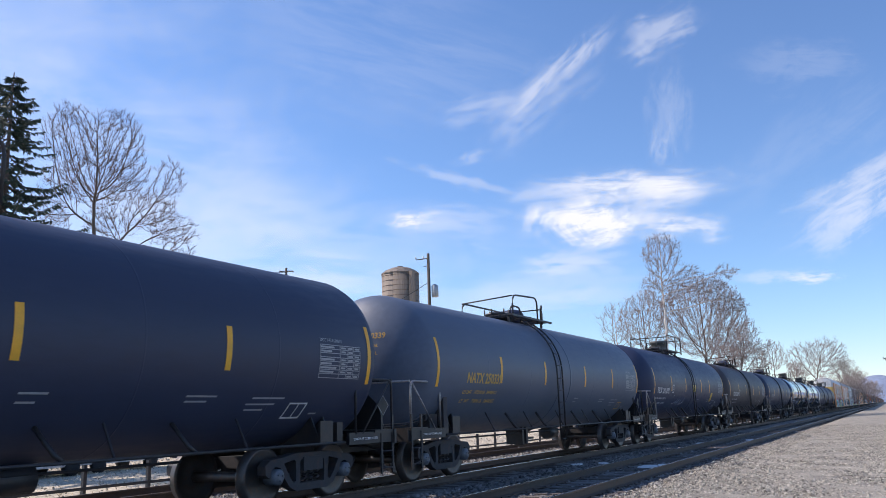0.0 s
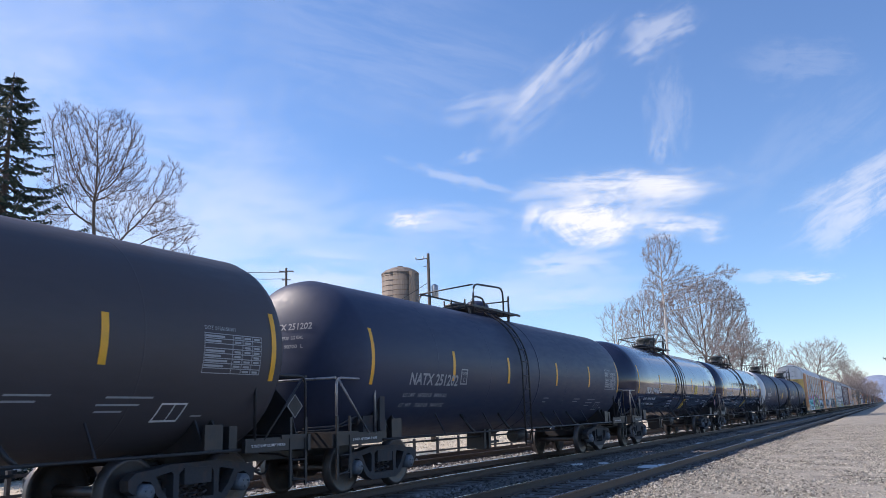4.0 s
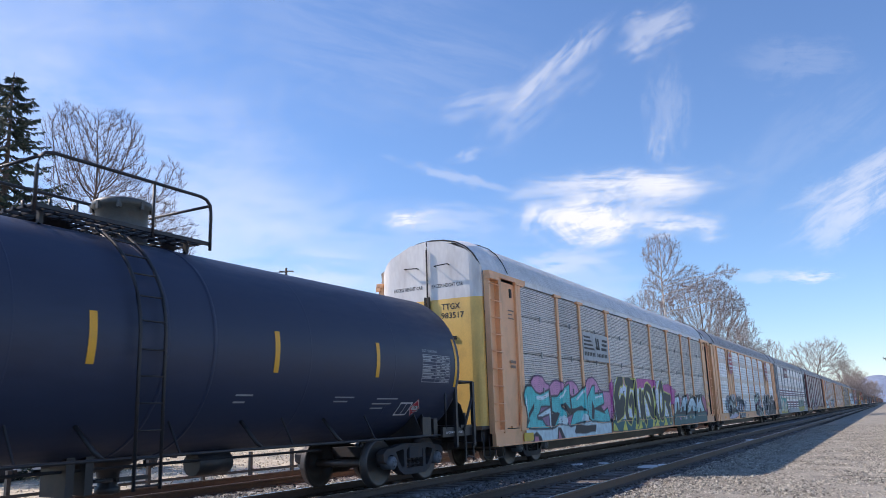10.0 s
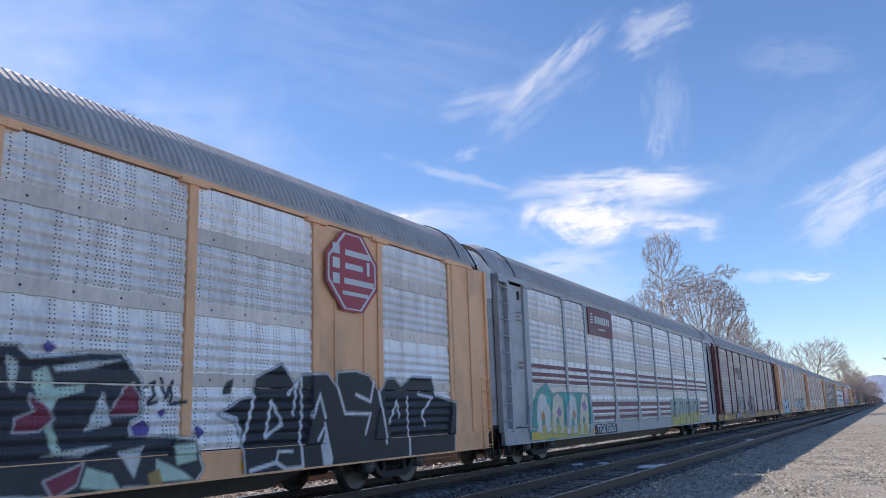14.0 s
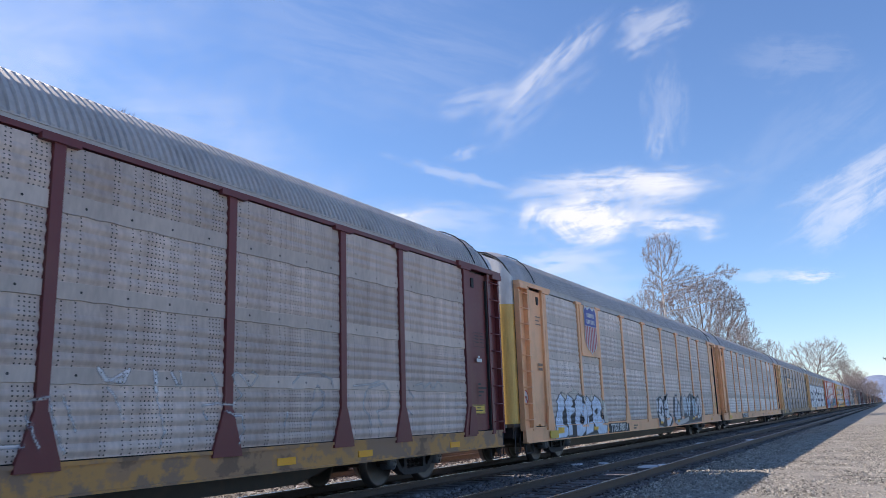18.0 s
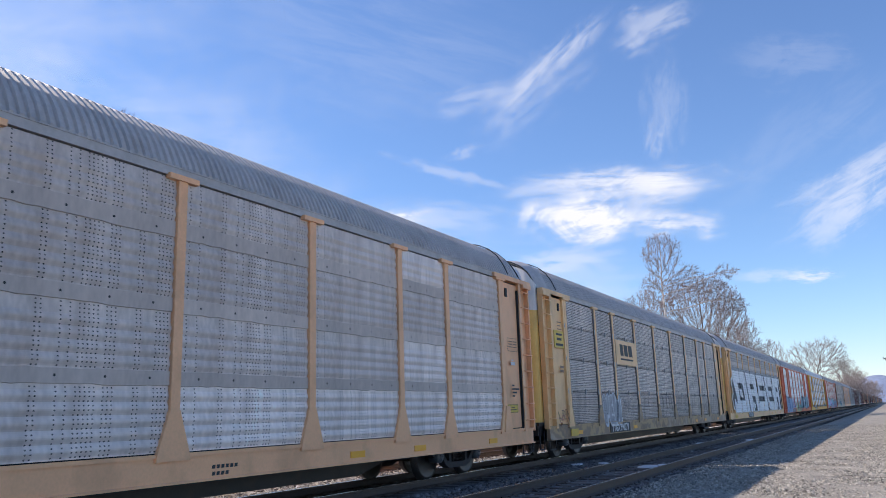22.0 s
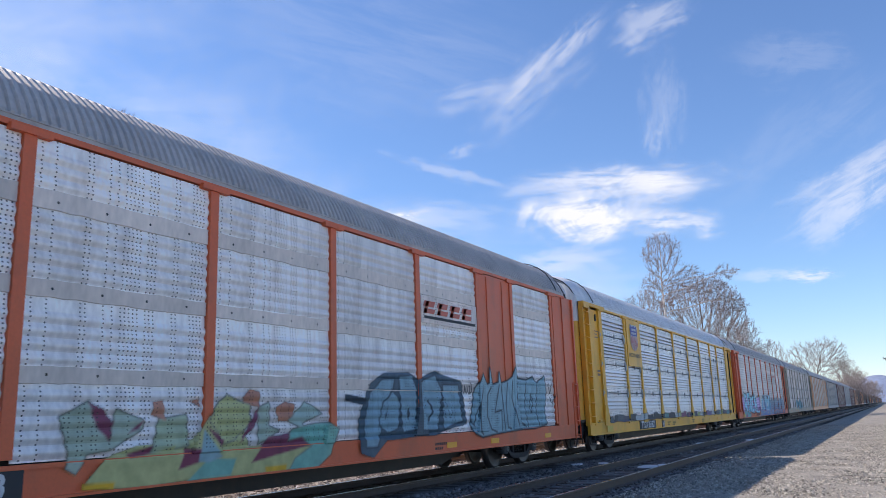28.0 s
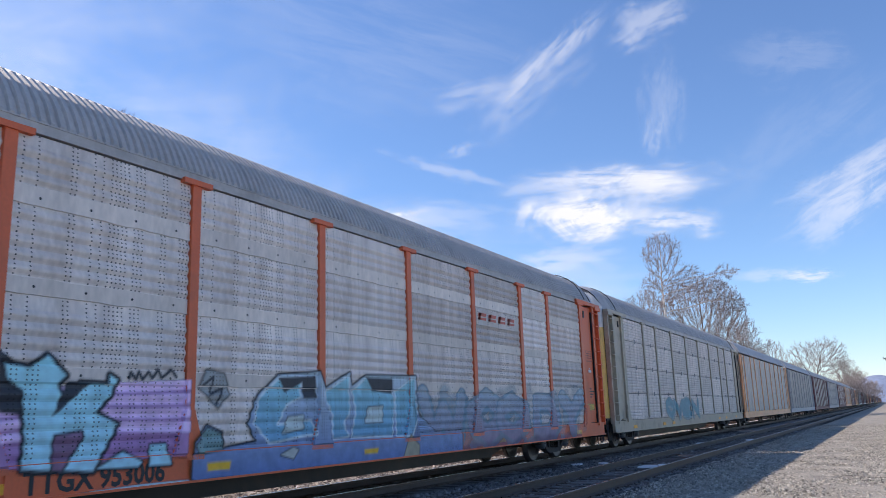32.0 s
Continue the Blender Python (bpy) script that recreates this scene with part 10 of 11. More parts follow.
piece(r10, "faded violet and blue graffiti", "WOODY", 1.7, 11.2, 0.62, 1.85, (0.20, 0.20, 0.34, 1, 0.40, 0.50, 0.56), (0.16, 0.28, 0.36), (0.34, 0.44, 0.50, 0.5), 0.2, 0.25, 66, None, [("field", (0.03, 0.06, 0.16, 0.8), 1.7, 11.0, 0.5, 0.72, 0.12)], 0.66)
piece(r11, "faint teal graffiti low on grey panels", "OVEN", -6.5, 0.5, 0.9, 1.7, (0.12, 0.30, 0.36), (0.30, 0.40, 0.42), None, 0.14, 0.2, 68, None, (), 0.7)


# ---- trees, buildings and poles beyond the tracks ----
def toward(deg, dist):
    a = radians(deg)
    return dist * math.cos(a), dist * math.sin(a)


class Branches:
    """Collects tapered tubes in plain lists, much quicker than bmesh."""

    def __init__(self):
        self.v, self.f = [], []

    def tube(self, pts, rs, seg):
        base = len(self.v)
        for i, p in enumerate(pts):
            d = (pts[min(i + 1, len(pts) - 1)] - pts[max(i - 1, 0)]).normalized()
            a = d.cross(Vector((0.3, 0.2, 1)) if abs(d.z) < 0.9 else Vector((1, 0, 0))).normalized()
            b = d.cross(a)
            for k in range(seg):
                c, s = math.cos(2 * math.pi * k / seg), math.sin(2 * math.pi * k / seg)
                self.v.append(p + (a * c + b * s) * rs[i])
        for i in range(len(pts) - 1):
            for k in range(seg):
                j = (k + 1) % seg
                self.f.append((base + i * seg + k, base + i * seg + j, base + (i + 1) * seg + j, base + (i + 1) * seg + k))

    def mesh(self, name):
        me = bpy.data.meshes.new(name)
        me.from_pydata([tuple(p) for p in self.v], [], self.f)
        for p in me.polygons:
            p.use_smooth = True
        return me


def bare_tree(label, x, y, height, radius, spread, seed, bark, twig, stem=0.42, forks=5, twig_r=0.018, levels=4, density=1.0, lean=0.0, name="bare_tree"):
    """Trunk, arching limbs that reach the crown's egg-shaped outline, branches and twigs."""
    r = random.Random(seed)
    wood, fine = Branches(), Branches()
    tall = height + 0.5
    base = tall * stem * 0.75
    mid, semi = (tall + base) / 2, (tall - base) / 2 * 1.02

    def reach(p, d):
        k = Vector((1 / radius, 1 / radius, 1 / semi))
        q = Vector(((p.x) * k.x, (p.y) * k.y, (p.z - mid) * k.z))
        e = Vector((d.x * k.x, d.y * k.y, d.z * k.z))
        A, B, C = e.dot(e), 2 * q.dot(e), q.dot(q) - 1
        disc = B * B - 4 * A * C
        return (-B + math.sqrt(disc)) / (2 * A) if disc > 0 else 1.0

    def grow(p, d, length, rad, level):
        n = 6 if level < 2 else 4 if level < 4 else 2
        pts, rs = [p.copy()], [rad]
        for i in range(n):
            d = (d + Vector((r.gauss(0, 0.10), r.gauss(0, 0.10), r.gauss(0, 0.07) + (0.09, 0.07, 0.045, 0.02, 0.02)[level - 1]))).normalized()
            p = p + d * length / n
            pts.append(p.copy())
            rs.append(max(rad * (1 - 0.72 * (i + 1) / n), twig_r * 0.6))
        (wood if level < 2 else fine).tube(pts, rs, 6 if level < 2 else 3)
        if level >= levels:
            return
        kids = int((9, 8, 6, 4)[level - 1] * density + r.random())
        turn = r.uniform(0, 6.28)
        for k in range(kids):
            f = 0.22 + 0.76 * (k + r.random()) / kids
            i = min(int(f * n), n - 1)
            q = pts[i].lerp(pts[i + 1], f * n - i)
            dd = (pts[i + 1] - pts[i]).normalized()
            side = dd.orthogonal().normalized()
            side.rotate(Matrix.Rotation(turn + k * 2.4 + r.uniform(-0.5, 0.5), 3, dd))
            angle = r.uniform(0.45, 0.95)
            nd = (dd * math.cos(angle) + side * math.sin(angle)).normalized()
            grow(q, nd, length * r.uniform(0.42, 0.62) * (1.1 - 0.5 * f), max(rs[i] * r.uniform(0.45, 0.65), twig_r), level + 1)

    t = thing(name, label, "tree", "", pose(x, y, -0.5))
    trunk, p = [Vector((0, 0, 0))], Vector((0, 0, 0))
    top = tall * (stem + 0.22)
    for i in range(8):
        p = Vector((p.x + r.gauss(lean * 0.1, 0.012 * tall / 8), p.y + r.gauss(0, 0.012 * tall / 8), top * (i + 1) / 8))
        trunk.append(p.copy())
    thick = [tall * 0.0165 * (1 - 0.62 * i / 8) for i in range(9)]
    wood.tube(trunk, thick, 8)
    turn = r.uniform(0, 6.28)
    n = forks + 2
    for k in range(n):
        f = (k + r.uniform(0.2, 0.8)) / n
        z = base * 0.85 + (top - base * 0.85) * f
        i = min(int(z / top * 8), 7)
        q = trunk[i].lerp(trunk[i + 1], z / top * 8 - i)
        polar = (0.95 - 0.80 * f) * spread * r.uniform(0.8, 1.15)
        az = turn + k * 2.4
        d = Vector((math.sin(polar) * math.cos(az), math.sin(polar) * math.sin(az), math.cos(polar)))
        grow(q, d, reach(q, d) * r.uniform(0.80, 0.98), thick[i] * r.uniform(0.5, 0.72), 1)
    part("trunk", wood.mesh("trunk"), bark, t)
    part("crown", fine.mesh("twigs"), twig, t)
    return t


def spruce(label, x, y, height, width, seed):
    r = random.Random(seed)
    t = thing("spruce", label, "tree", "", pose(x, y, -0.5))
    b = Branches()
    b.tube([Vector((0, 0, 0)), Vector((0.05, 0, height * 0.5)), Vector((0, 0, height))], [height * 0.016, height * 0.01, 0.02], 8)
    V, F = [], []
    z = 1.5
    while z < height - 0.2:
        reach = width * (1 - z / height) ** 0.75 + 0.15
        for k in range(7):
            a = r.uniform(0, 6.28)
            L = reach * r.uniform(0.45, 1.2)
            d = Vector((math.cos(a), math.sin(a), 0))
            side = Vector((-d.y, d.x, 0))
            pts = [Vector((0, 0, z)) + d * L * f + Vector((0, 0, -0.28 * L * math.sin(f * 2.2) + 0.10 * L * f * f)) for f in (0, 0.35, 0.7, 1.0)]
            b.tube(pts, [0.035, 0.025, 0.015, 0.006], 3)
            n = int(8 + L * 12)
            for i in range(n):
                f = 0.15 + 0.85 * (i + r.random()) / n
                j = min(int(f * 3), 2)
                q = pts[j].lerp(pts[j + 1], f * 3 - j)
                for _ in range(3):
                    s = r.choice((-1, 1))
                    ln = r.uniform(0.14, 0.36) * (1.25 - 0.5 * f)
                    e = q + (side * s * r.uniform(0.25, 1.0) + d * r.uniform(0.1, 0.7)) * ln + Vector((0, 0, -r.uniform(0.1, 0.75) * ln))
                    w = (side.cross((e - q).normalized()) + d * 0.4).normalized() * ln * r.uniform(0.10, 0.18)
                    i0 = len(V)
                    mid = q.lerp(e, 0.45)
                    V += [q, mid + w, e, mid - w]
                    F.append((i0, i0 + 1, i0 + 2, i0 + 3))
        z += 0.36
    part("trunk", b.mesh("trunk"), M["bark"], t)
    me = bpy.data.meshes.new("needles")
    me.from_pydata([tuple(v) for v in V], [], F)
    part("foliage", me, M["needles"], t, "drooping dark green needle sprays")


spruce("tall dark green spruce behind the siding", *toward(58.9, 38), 17.6, 6.2, 3)
spruce("dark green spruce beside the taller one", *toward(65.0, 36), 18.0, 4.0, 8)
def crown_tree(label, deg, dist, stem, lobes, count, seed, bark, twig, step=0.32, tip=0.010, fuzz=2):
    """A bare tree whose limbs reach into rounded lobes of its crown: (sideways, height, half width, half height)."""
    r = np.random.RandomState(seed)
    x, y = toward(deg, dist)
    side, away = np.array((*toward(deg - 90, 1.0), 0)), np.array((*toward(deg, 1.0), 0))
    goals = []
    total = sum(a * a * b for _, _, a, b in lobes)
    for sx, sz, a, b in lobes:
        n = int(count * a * a * b / total) + 20
        p = r.normal(size=(n, 3))
        p *= (r.uniform(0.12, 1.0, n) ** 0.42 / np.linalg.norm(p, axis=1))[:, None]
        goals.append(sx * side + away * r.uniform(-0.5, 0.5) * a + np.array((0, 0, sz + 0.5)) + p[:, :1] * a * side + p[:, 1:2] * a * away + p[:, 2:] * np.array((0, 0, b)))
    goals = np.concatenate(goals)
    nodes, up = [], []
    for k, (sx, sz) in enumerate(stem):
        p = sx * side + np.array((0, 0, sz + (0.5 if k else 0)))
        if nodes:
            n = max(int(np.linalg.norm(p - nodes[-1]) / step), 1)
            q = nodes[-1]
            for i in range(n):
                nodes.append(q + (p - q) * (i + 1) / n + r.normal(0, 0.03, 3)), up.append(len(nodes) - 2)
        else:
            nodes.append(p), up.append(-1)
    nearest, best = np.zeros(len(goals), int), np.full(len(goals), 1e9)

    def seen(first):
        d = np.linalg.norm(goals[:, None] - np.array(nodes[first:])[None], axis=2)
        i = d.argmin(1)
        d = d.min(1)
        nearest[d < best] = i[d < best] + first
        np.minimum(best, d, out=best)

    seen(len(nodes) * 2 // 3)
    alive = np.ones(len(goals), bool)
    for _ in range(160):
        if not alive.any() or len(nodes) > 14000:
            break
        live = np.nonzero(alive)[0]
        toward_goal = goals[live] - np.array(nodes)[nearest[live]]
        toward_goal /= np.linalg.norm(toward_goal, axis=1)[:, None] + 1e-9
        owners, back = np.unique(nearest[live], return_inverse=True)
        total_pull = np.zeros((len(owners), 3))
        np.add.at(total_pull, back, toward_goal)
        first = len(nodes)
        for o, d in zip(owners, total_pull):
            if np.linalg.norm(d) < 0.15:
                d = r.normal(size=3)
            before = nodes[o] - nodes[up[o]] if up[o] >= 0 else np.array((0, 0, 1.0))
            d = d / np.linalg.norm(d) + 0.55 * before / (np.linalg.norm(before) + 1e-9) + np.array((0, 0, 0.22)) + r.normal(0, 0.10, 3)
            nodes.append(nodes[o] + d / np.linalg.norm(d) * step), up.append(int(o))
        seen(first)
        alive &= best > step * 1.3
        crowded = np.bincount(np.array(up[1:]), minlength=len(nodes)) > 2
        alive &= ~crowded[nearest]
    kids = [[] for _ in nodes]
    for i, u in enumerate(up):
        if u >= 0:
            kids[u].append(i)
    thick = [0.0] * len(nodes)
    for i in range(len(nodes) - 1, -1, -1):
        thick[i] = max(sum(thick[k] ** 2.55 for k in kids[i]) ** (1 / 2.55), tip) if kids[i] else tip
    wood, fine = Branches(), Branches()
    fork = np.array((0, 0, stem[-1][1] * 0.7))
    todo = [(0, [])]
    while todo:
        i, line = todo.pop()
        line = line + [i]
        while kids[i]:
            ks = sorted(kids[i], key=lambda k: -thick[k])
            todo += [(k, [i]) for k in ks[1:]]
            i = ks[0]
            line.append(i)
        rs = [thick[k] for k in line]
        if len(line) > 1 and line[0] != 0:
            rs[0] = rs[1]
        heavy = rs[0] > tip * 3.6
        (wood if heavy else fine).tube([Vector(nodes[k]) for k in line], rs, 7 if heavy else 3)
    for i in range(len(nodes)):
        if thick[i] < tip * 2.6 and up[i] >= 0:
            d, out = nodes[i] - nodes[up[i]], nodes[i] - fork
            for _ in range(fuzz if kids[i] else fuzz + 2):
                v = 0.7 * d / np.linalg.norm(d) + 0.45 * out / np.linalg.norm(out) + r.normal(0, 0.40, 3) + np.array((0, 0, 0.25))
                v *= step * r.uniform(0.6, 1.9) / np.linalg.norm(v)
                mid = v * 0.5 + r.normal(0, 0.04, 3) * step
                fine.tube([Vector(nodes[i]), Vector(nodes[i] + mid), Vector(nodes[i] + v)], [tip * 0.6, tip * 0.5, tip * 0.28], 3)
    t = thing("bare_tree", label, "tree", "", pose(x, y, -0.5))
    part("trunk", wood.mesh("trunk"), bark, t)
    part("crown", fine.mesh("twigs"), twig, t)


crown_tree("tall bare deciduous tree with a forked grey trunk", 53.3, 46, [(0, 0), (0.1, 5), (-0.1, 9.5), (0.0, 12.0)], [(-1.5, 16.9, 1.5, 1.9), (0.9, 17.1, 1.6, 1.75), (-0.2, 14.8, 2.5, 1.7), (-2.1, 13.2, 1.2, 1.5), (1.6, 15.2, 1.2, 1.2)], 5200, 11, M["bark"], M["twigs"], 0.22, 0.0085, 5)
crown_tree("bare tree with spreading limbs beside the forked one", 52.0, 47, [(0, 0), (0.1, 6), (0.0, 10.2), (0.3, 11.6)], [(2.8, 15.4, 1.0, 1.3), (1.9, 13.6, 1.5, 1.5), (3.0, 12.1, 1.4, 1.1), (-0.2, 12.6, 1.6, 1.0), (3.0, 10.0, 1.6, 1.2)], 2600, 21, M["bark"], M["twigs"], 0.22, 0.0085, 5)
crown_tree("slender bare tree near the spruce", 56.0, 50, [(0, 0), (0.1, 6), (0.0, 9.0)], [(0.0, 12.6, 1.3, 1.6), (-0.6, 11.0, 1.3, 1.5)], 420, 5, M["bark"], M["twigs"], 0.24, 0.008)
bare_tree("low bare tree by the siding", *toward(47.6, 46), 11.2, 1.9, 1.0, 15, M["bark"], M["twigs"], 0.5, 5, 0.010, 4, 0.7)
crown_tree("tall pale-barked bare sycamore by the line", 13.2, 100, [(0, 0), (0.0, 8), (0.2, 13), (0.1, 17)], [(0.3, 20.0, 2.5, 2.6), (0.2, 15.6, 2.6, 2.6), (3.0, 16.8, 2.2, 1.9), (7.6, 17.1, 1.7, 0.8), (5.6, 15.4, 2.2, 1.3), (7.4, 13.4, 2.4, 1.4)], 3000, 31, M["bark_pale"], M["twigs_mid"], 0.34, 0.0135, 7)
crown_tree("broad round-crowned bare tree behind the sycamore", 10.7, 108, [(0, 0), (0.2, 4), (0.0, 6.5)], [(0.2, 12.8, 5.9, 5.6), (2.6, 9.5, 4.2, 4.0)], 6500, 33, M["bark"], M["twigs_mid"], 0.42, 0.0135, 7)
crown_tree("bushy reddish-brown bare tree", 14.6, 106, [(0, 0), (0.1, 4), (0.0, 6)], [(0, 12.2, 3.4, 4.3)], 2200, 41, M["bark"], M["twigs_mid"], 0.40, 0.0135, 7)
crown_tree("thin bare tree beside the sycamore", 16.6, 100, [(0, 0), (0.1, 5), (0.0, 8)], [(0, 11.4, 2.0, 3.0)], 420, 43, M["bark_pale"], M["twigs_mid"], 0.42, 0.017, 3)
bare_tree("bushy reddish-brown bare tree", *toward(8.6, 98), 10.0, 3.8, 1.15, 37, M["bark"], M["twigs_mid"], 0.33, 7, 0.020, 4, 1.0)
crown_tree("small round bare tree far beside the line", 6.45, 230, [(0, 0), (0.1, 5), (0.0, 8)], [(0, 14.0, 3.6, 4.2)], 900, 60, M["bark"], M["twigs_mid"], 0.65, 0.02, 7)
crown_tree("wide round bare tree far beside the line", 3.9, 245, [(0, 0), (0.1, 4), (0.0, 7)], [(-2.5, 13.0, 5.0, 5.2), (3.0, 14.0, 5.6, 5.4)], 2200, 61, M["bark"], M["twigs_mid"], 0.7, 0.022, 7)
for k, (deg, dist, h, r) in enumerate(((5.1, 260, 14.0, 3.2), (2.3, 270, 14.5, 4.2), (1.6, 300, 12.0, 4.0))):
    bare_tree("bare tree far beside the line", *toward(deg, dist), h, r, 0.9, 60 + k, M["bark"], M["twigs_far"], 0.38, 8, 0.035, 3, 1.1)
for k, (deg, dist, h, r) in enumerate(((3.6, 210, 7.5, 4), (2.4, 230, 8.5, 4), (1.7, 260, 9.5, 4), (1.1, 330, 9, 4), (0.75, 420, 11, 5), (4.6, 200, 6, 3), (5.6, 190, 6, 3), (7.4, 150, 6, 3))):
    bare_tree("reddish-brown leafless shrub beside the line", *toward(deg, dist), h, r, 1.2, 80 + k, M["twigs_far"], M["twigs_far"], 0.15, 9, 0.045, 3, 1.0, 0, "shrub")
bare_tree("bare tree across the yard", *toward(-1.2, 150), 11.8, 2.8, 1.1, 97, M["bark"], M["twigs"], 0.4, 8, 0.025, 4, 1.0)
bare_tree("bare tree across the yard", *toward(-2.4, 170), 13.0, 3.0, 1.1, 98, M["bark"], M["twigs"], 0.4, 8, 0.02, 4, 1.0)

# far wooded hills, their blue haze painted into the colour
bm = bmesh.new()
prev = None
for i in range(61):
    deg = -14 + 22 * i / 60
    x, y = toward(deg, 2400)
    top = 2400 * (0.020 + 0.009 * math.exp(-((deg - 0.6) / 1.3) ** 2) + 0.012 * math.exp(-((deg + 4) / 3) ** 2) + 0.0016 * noise.noise(Vector((deg * 3, 0, 0))))
    ring = [bm.verts.new((x * f, y * f, z)) for f, z in ((0.97, -5), (1.0, top * 0.7), (1.03, top), (1.12, top * 0.9), (1.2, -5))]
    if prev:
        for k in range(4):
            bm.faces.new((prev[k], ring[k], ring[k + 1], prev[k + 1])).smooth = True
    prev = ring
tagged(part("far_hills", bm, M["hill"], None, "wooded hills on the horizon with blue haze in their colour"), kind="structure")

# silo of concrete staves
sx, sy = toward(32.0, 101)
silo = thing("silo", "weathered brown concrete stave silo with a metal dome", "silo", "", pose(sx, sy, -0.5))
bm = bmesh.new()
lathe(bm, [(0, 2.42), (20.0, 2.42), (20.0, 2.3)], "z", 40)
part("wall", bm, M["silo_staves"], silo)
for i in range(30):
    bm = bmesh.new()
    z = 0.5 + i * 0.66
    lathe(bm, [(z, 2.40), (z, 2.45), (z + 0.03, 2.45), (z + 0.03, 2.40)], "z", 40)
    part("hoop", bm, M["rail_steel"], silo)
bm = bmesh.new()
lathe(bm, [(19.95, 2.52), (20.05, 2.52), (20.5, 1.95), (20.8, 1.25), (20.9, 0.5), (21.05, 0.45), (21.1, 0.05)], "z", 16, smooth=False)
part("dome", bm, M["silo_staves"], silo, "faceted metal dome roof")
bm = bmesh.new()
box(bm, -1.2, -2.5, 10.5, 0.7, 0.5, 19)
part("chute", bm, M["silo_staves"], silo)


def utility_pole(deg, dist, top, label, transformer):
    x, y = toward(deg, dist)
    p = thing("utility_pole", label, "pole", "utility poles", pose(x, y, -0.5))
    bm = bmesh.new()
    tube(bm, [(0, 0, 0), (0, 0, top / 2), (0, 0, top + 0.5)], [0.17, 0.14, 0.10], 10)
    part("pole", bm, M["pole_wood"], p)
    bm = bmesh.new()
    a = Vector(toward(deg + 90, 1.0)).to_3d()
    if transformer:
        tube(bm, [Vector((0, 0, top + 0.15)), a * 0.9 + Vector((0, 0, top + 0.05))], 0.03, 5)
        tube(bm, [Vector((0, 0, top - 0.4)), a * 0.35 + Vector((0, 0, top - 0.45))], 0.03, 5)
    else:
        box(bm, 0, 0, top + 0.2, 0.08, 1.3, 0.09, Matrix.Rotation(radians(deg - 8), 4, "Z"))
        box(bm, 0, 0, top - 0.6, 0.08, 0.8, 0.08, Matrix.Rotation(radians(deg - 8), 4, "Z"))
    part("crossarm", bm, M["pole_wood"], p)
    for s in ((0.9, 0.35) if transformer else (-0.6, 0.6)):
        bm = bmesh.new()
        lathe(bm, [(0, 0.05), (0.06, 0.07), (0.12, 0.05), (0.2, 0.03)], "z", 8)
        part("insulator", bm, M["galvanised"], p, at=Matrix.Translation(a * s + Vector((0, 0, top + 0.1))))
    if transformer:
        bm = bmesh.new()
        lathe(bm, [(0, 0.22), (0.02, 0.25), (0.8, 0.25), (0.84, 0.2), (0.95, 0.06)], "z", 16)
        part("transformer", bm, M["galvanised"], p, "grey can transformer", at=Matrix.Translation(a * -0.42 + Vector((0, 0, top - 2.7))))
    return x, y


p1 = utility_pole(29.9, 56, 12.9, "wooden utility pole with a transformer", True)
p2 = utility_pole(40.3, 72, 15.0, "wooden utility pole with short crossarms", False)


def wire(a, b, sag, label="thin black overhead utility wire"):
    bm = bmesh.new()
    a, b = Vector(a), Vector(b)
    tube(bm, [a.lerp(b, i / 14) + Vector((0, 0, -sag * 4 * (i / 14) * (1 - i / 14))) for i in range(15)], 0.022, 4)
    tagged(part("overhead_wire", bm, M["rubber"], None, label), category="wire", group="overhead wires")


q0 = toward(62, 60)
wire((*p2, 14.6), (*q0, 15.5), 1.2)
wire((*p2, 14.0), (*toward(64, 58), 14.6), 1.2)
wire((*p1, 10.8), (*p2, 9.0), 1.0)

# low fence behind the siding
fence = thing("fence", "dark low post-and-rail fence behind the siding", "fence", "", pose(0, 17.0, -0.45))


def fence_post_mesh(bm):
    box(bm, 0, 0, 0.45, 0.09, 0.09, 0.9)


def fence_rail_mesh(bm):
    box(bm, 32, -0.06, 0, 100, 0.03, 0.07)


for i in range(48):
    part("post", cached("fence_post", fence_post_mesh), M["black_steel"], fence, at=pose(-10 + 1.9 * i, 0, 0))
for z in (0.35, 0.78):
    part("rail", cached("fence_rail", fence_rail_mesh), M["black_steel"], fence, at=pose(0, 0, z))

# pale house and parked cars seen between the wagons
M["siding"] = mat("pale clapboard", (0.62, 0.60, 0.58), 0.7, 0, 0.1, 2, 0.05, 10)
M["brick"] = mat("red brown brick", (0.28, 0.11, 0.08), 0.85, 0, 0.3, 3, 0.2, 16)
M["window_dark"] = mat("dark window glass", (0.02, 0.025, 0.03), 0.1, 0, 0.1)
M["car_white"] = mat("white car paint", (0.72, 0.73, 0.74), 0.25, 0, 0.05, 2, 0, 20, None, 0, (1, 1, 1), 0.5)
hx, hy = toward(52.5, 60)
house = thing("house", "pale clapboard house with a red-brown roof", "house", "", pose(hx, hy, -0.5, 0, 0, 20))
bm = bmesh.new()
box(bm, 0, 0, 2.5, 11, 8, 5.0)
part("wall", bm, M["siding"], house)
for i in range(16):
    bm = bmesh.new()
    box(bm, 0, -4.02, 0.3 + 0.3 * i, 11.02, 0.03, 0.26, Matrix.Rotation(0.0, 4, "X"))
    part("clapboard", bm, M["siding"], house)
bm = bmesh.new()
prism(bm, [(-4.6, 5.0), (4.6, 5.0), (0, 7.2)], 11.8, Matrix(((0, 0, 1, -5.9), (1, 0, 0, 0), (0, 1, 0, 0), (0, 0, 0, 1))))
part("roof", bm, M["brick"], house)
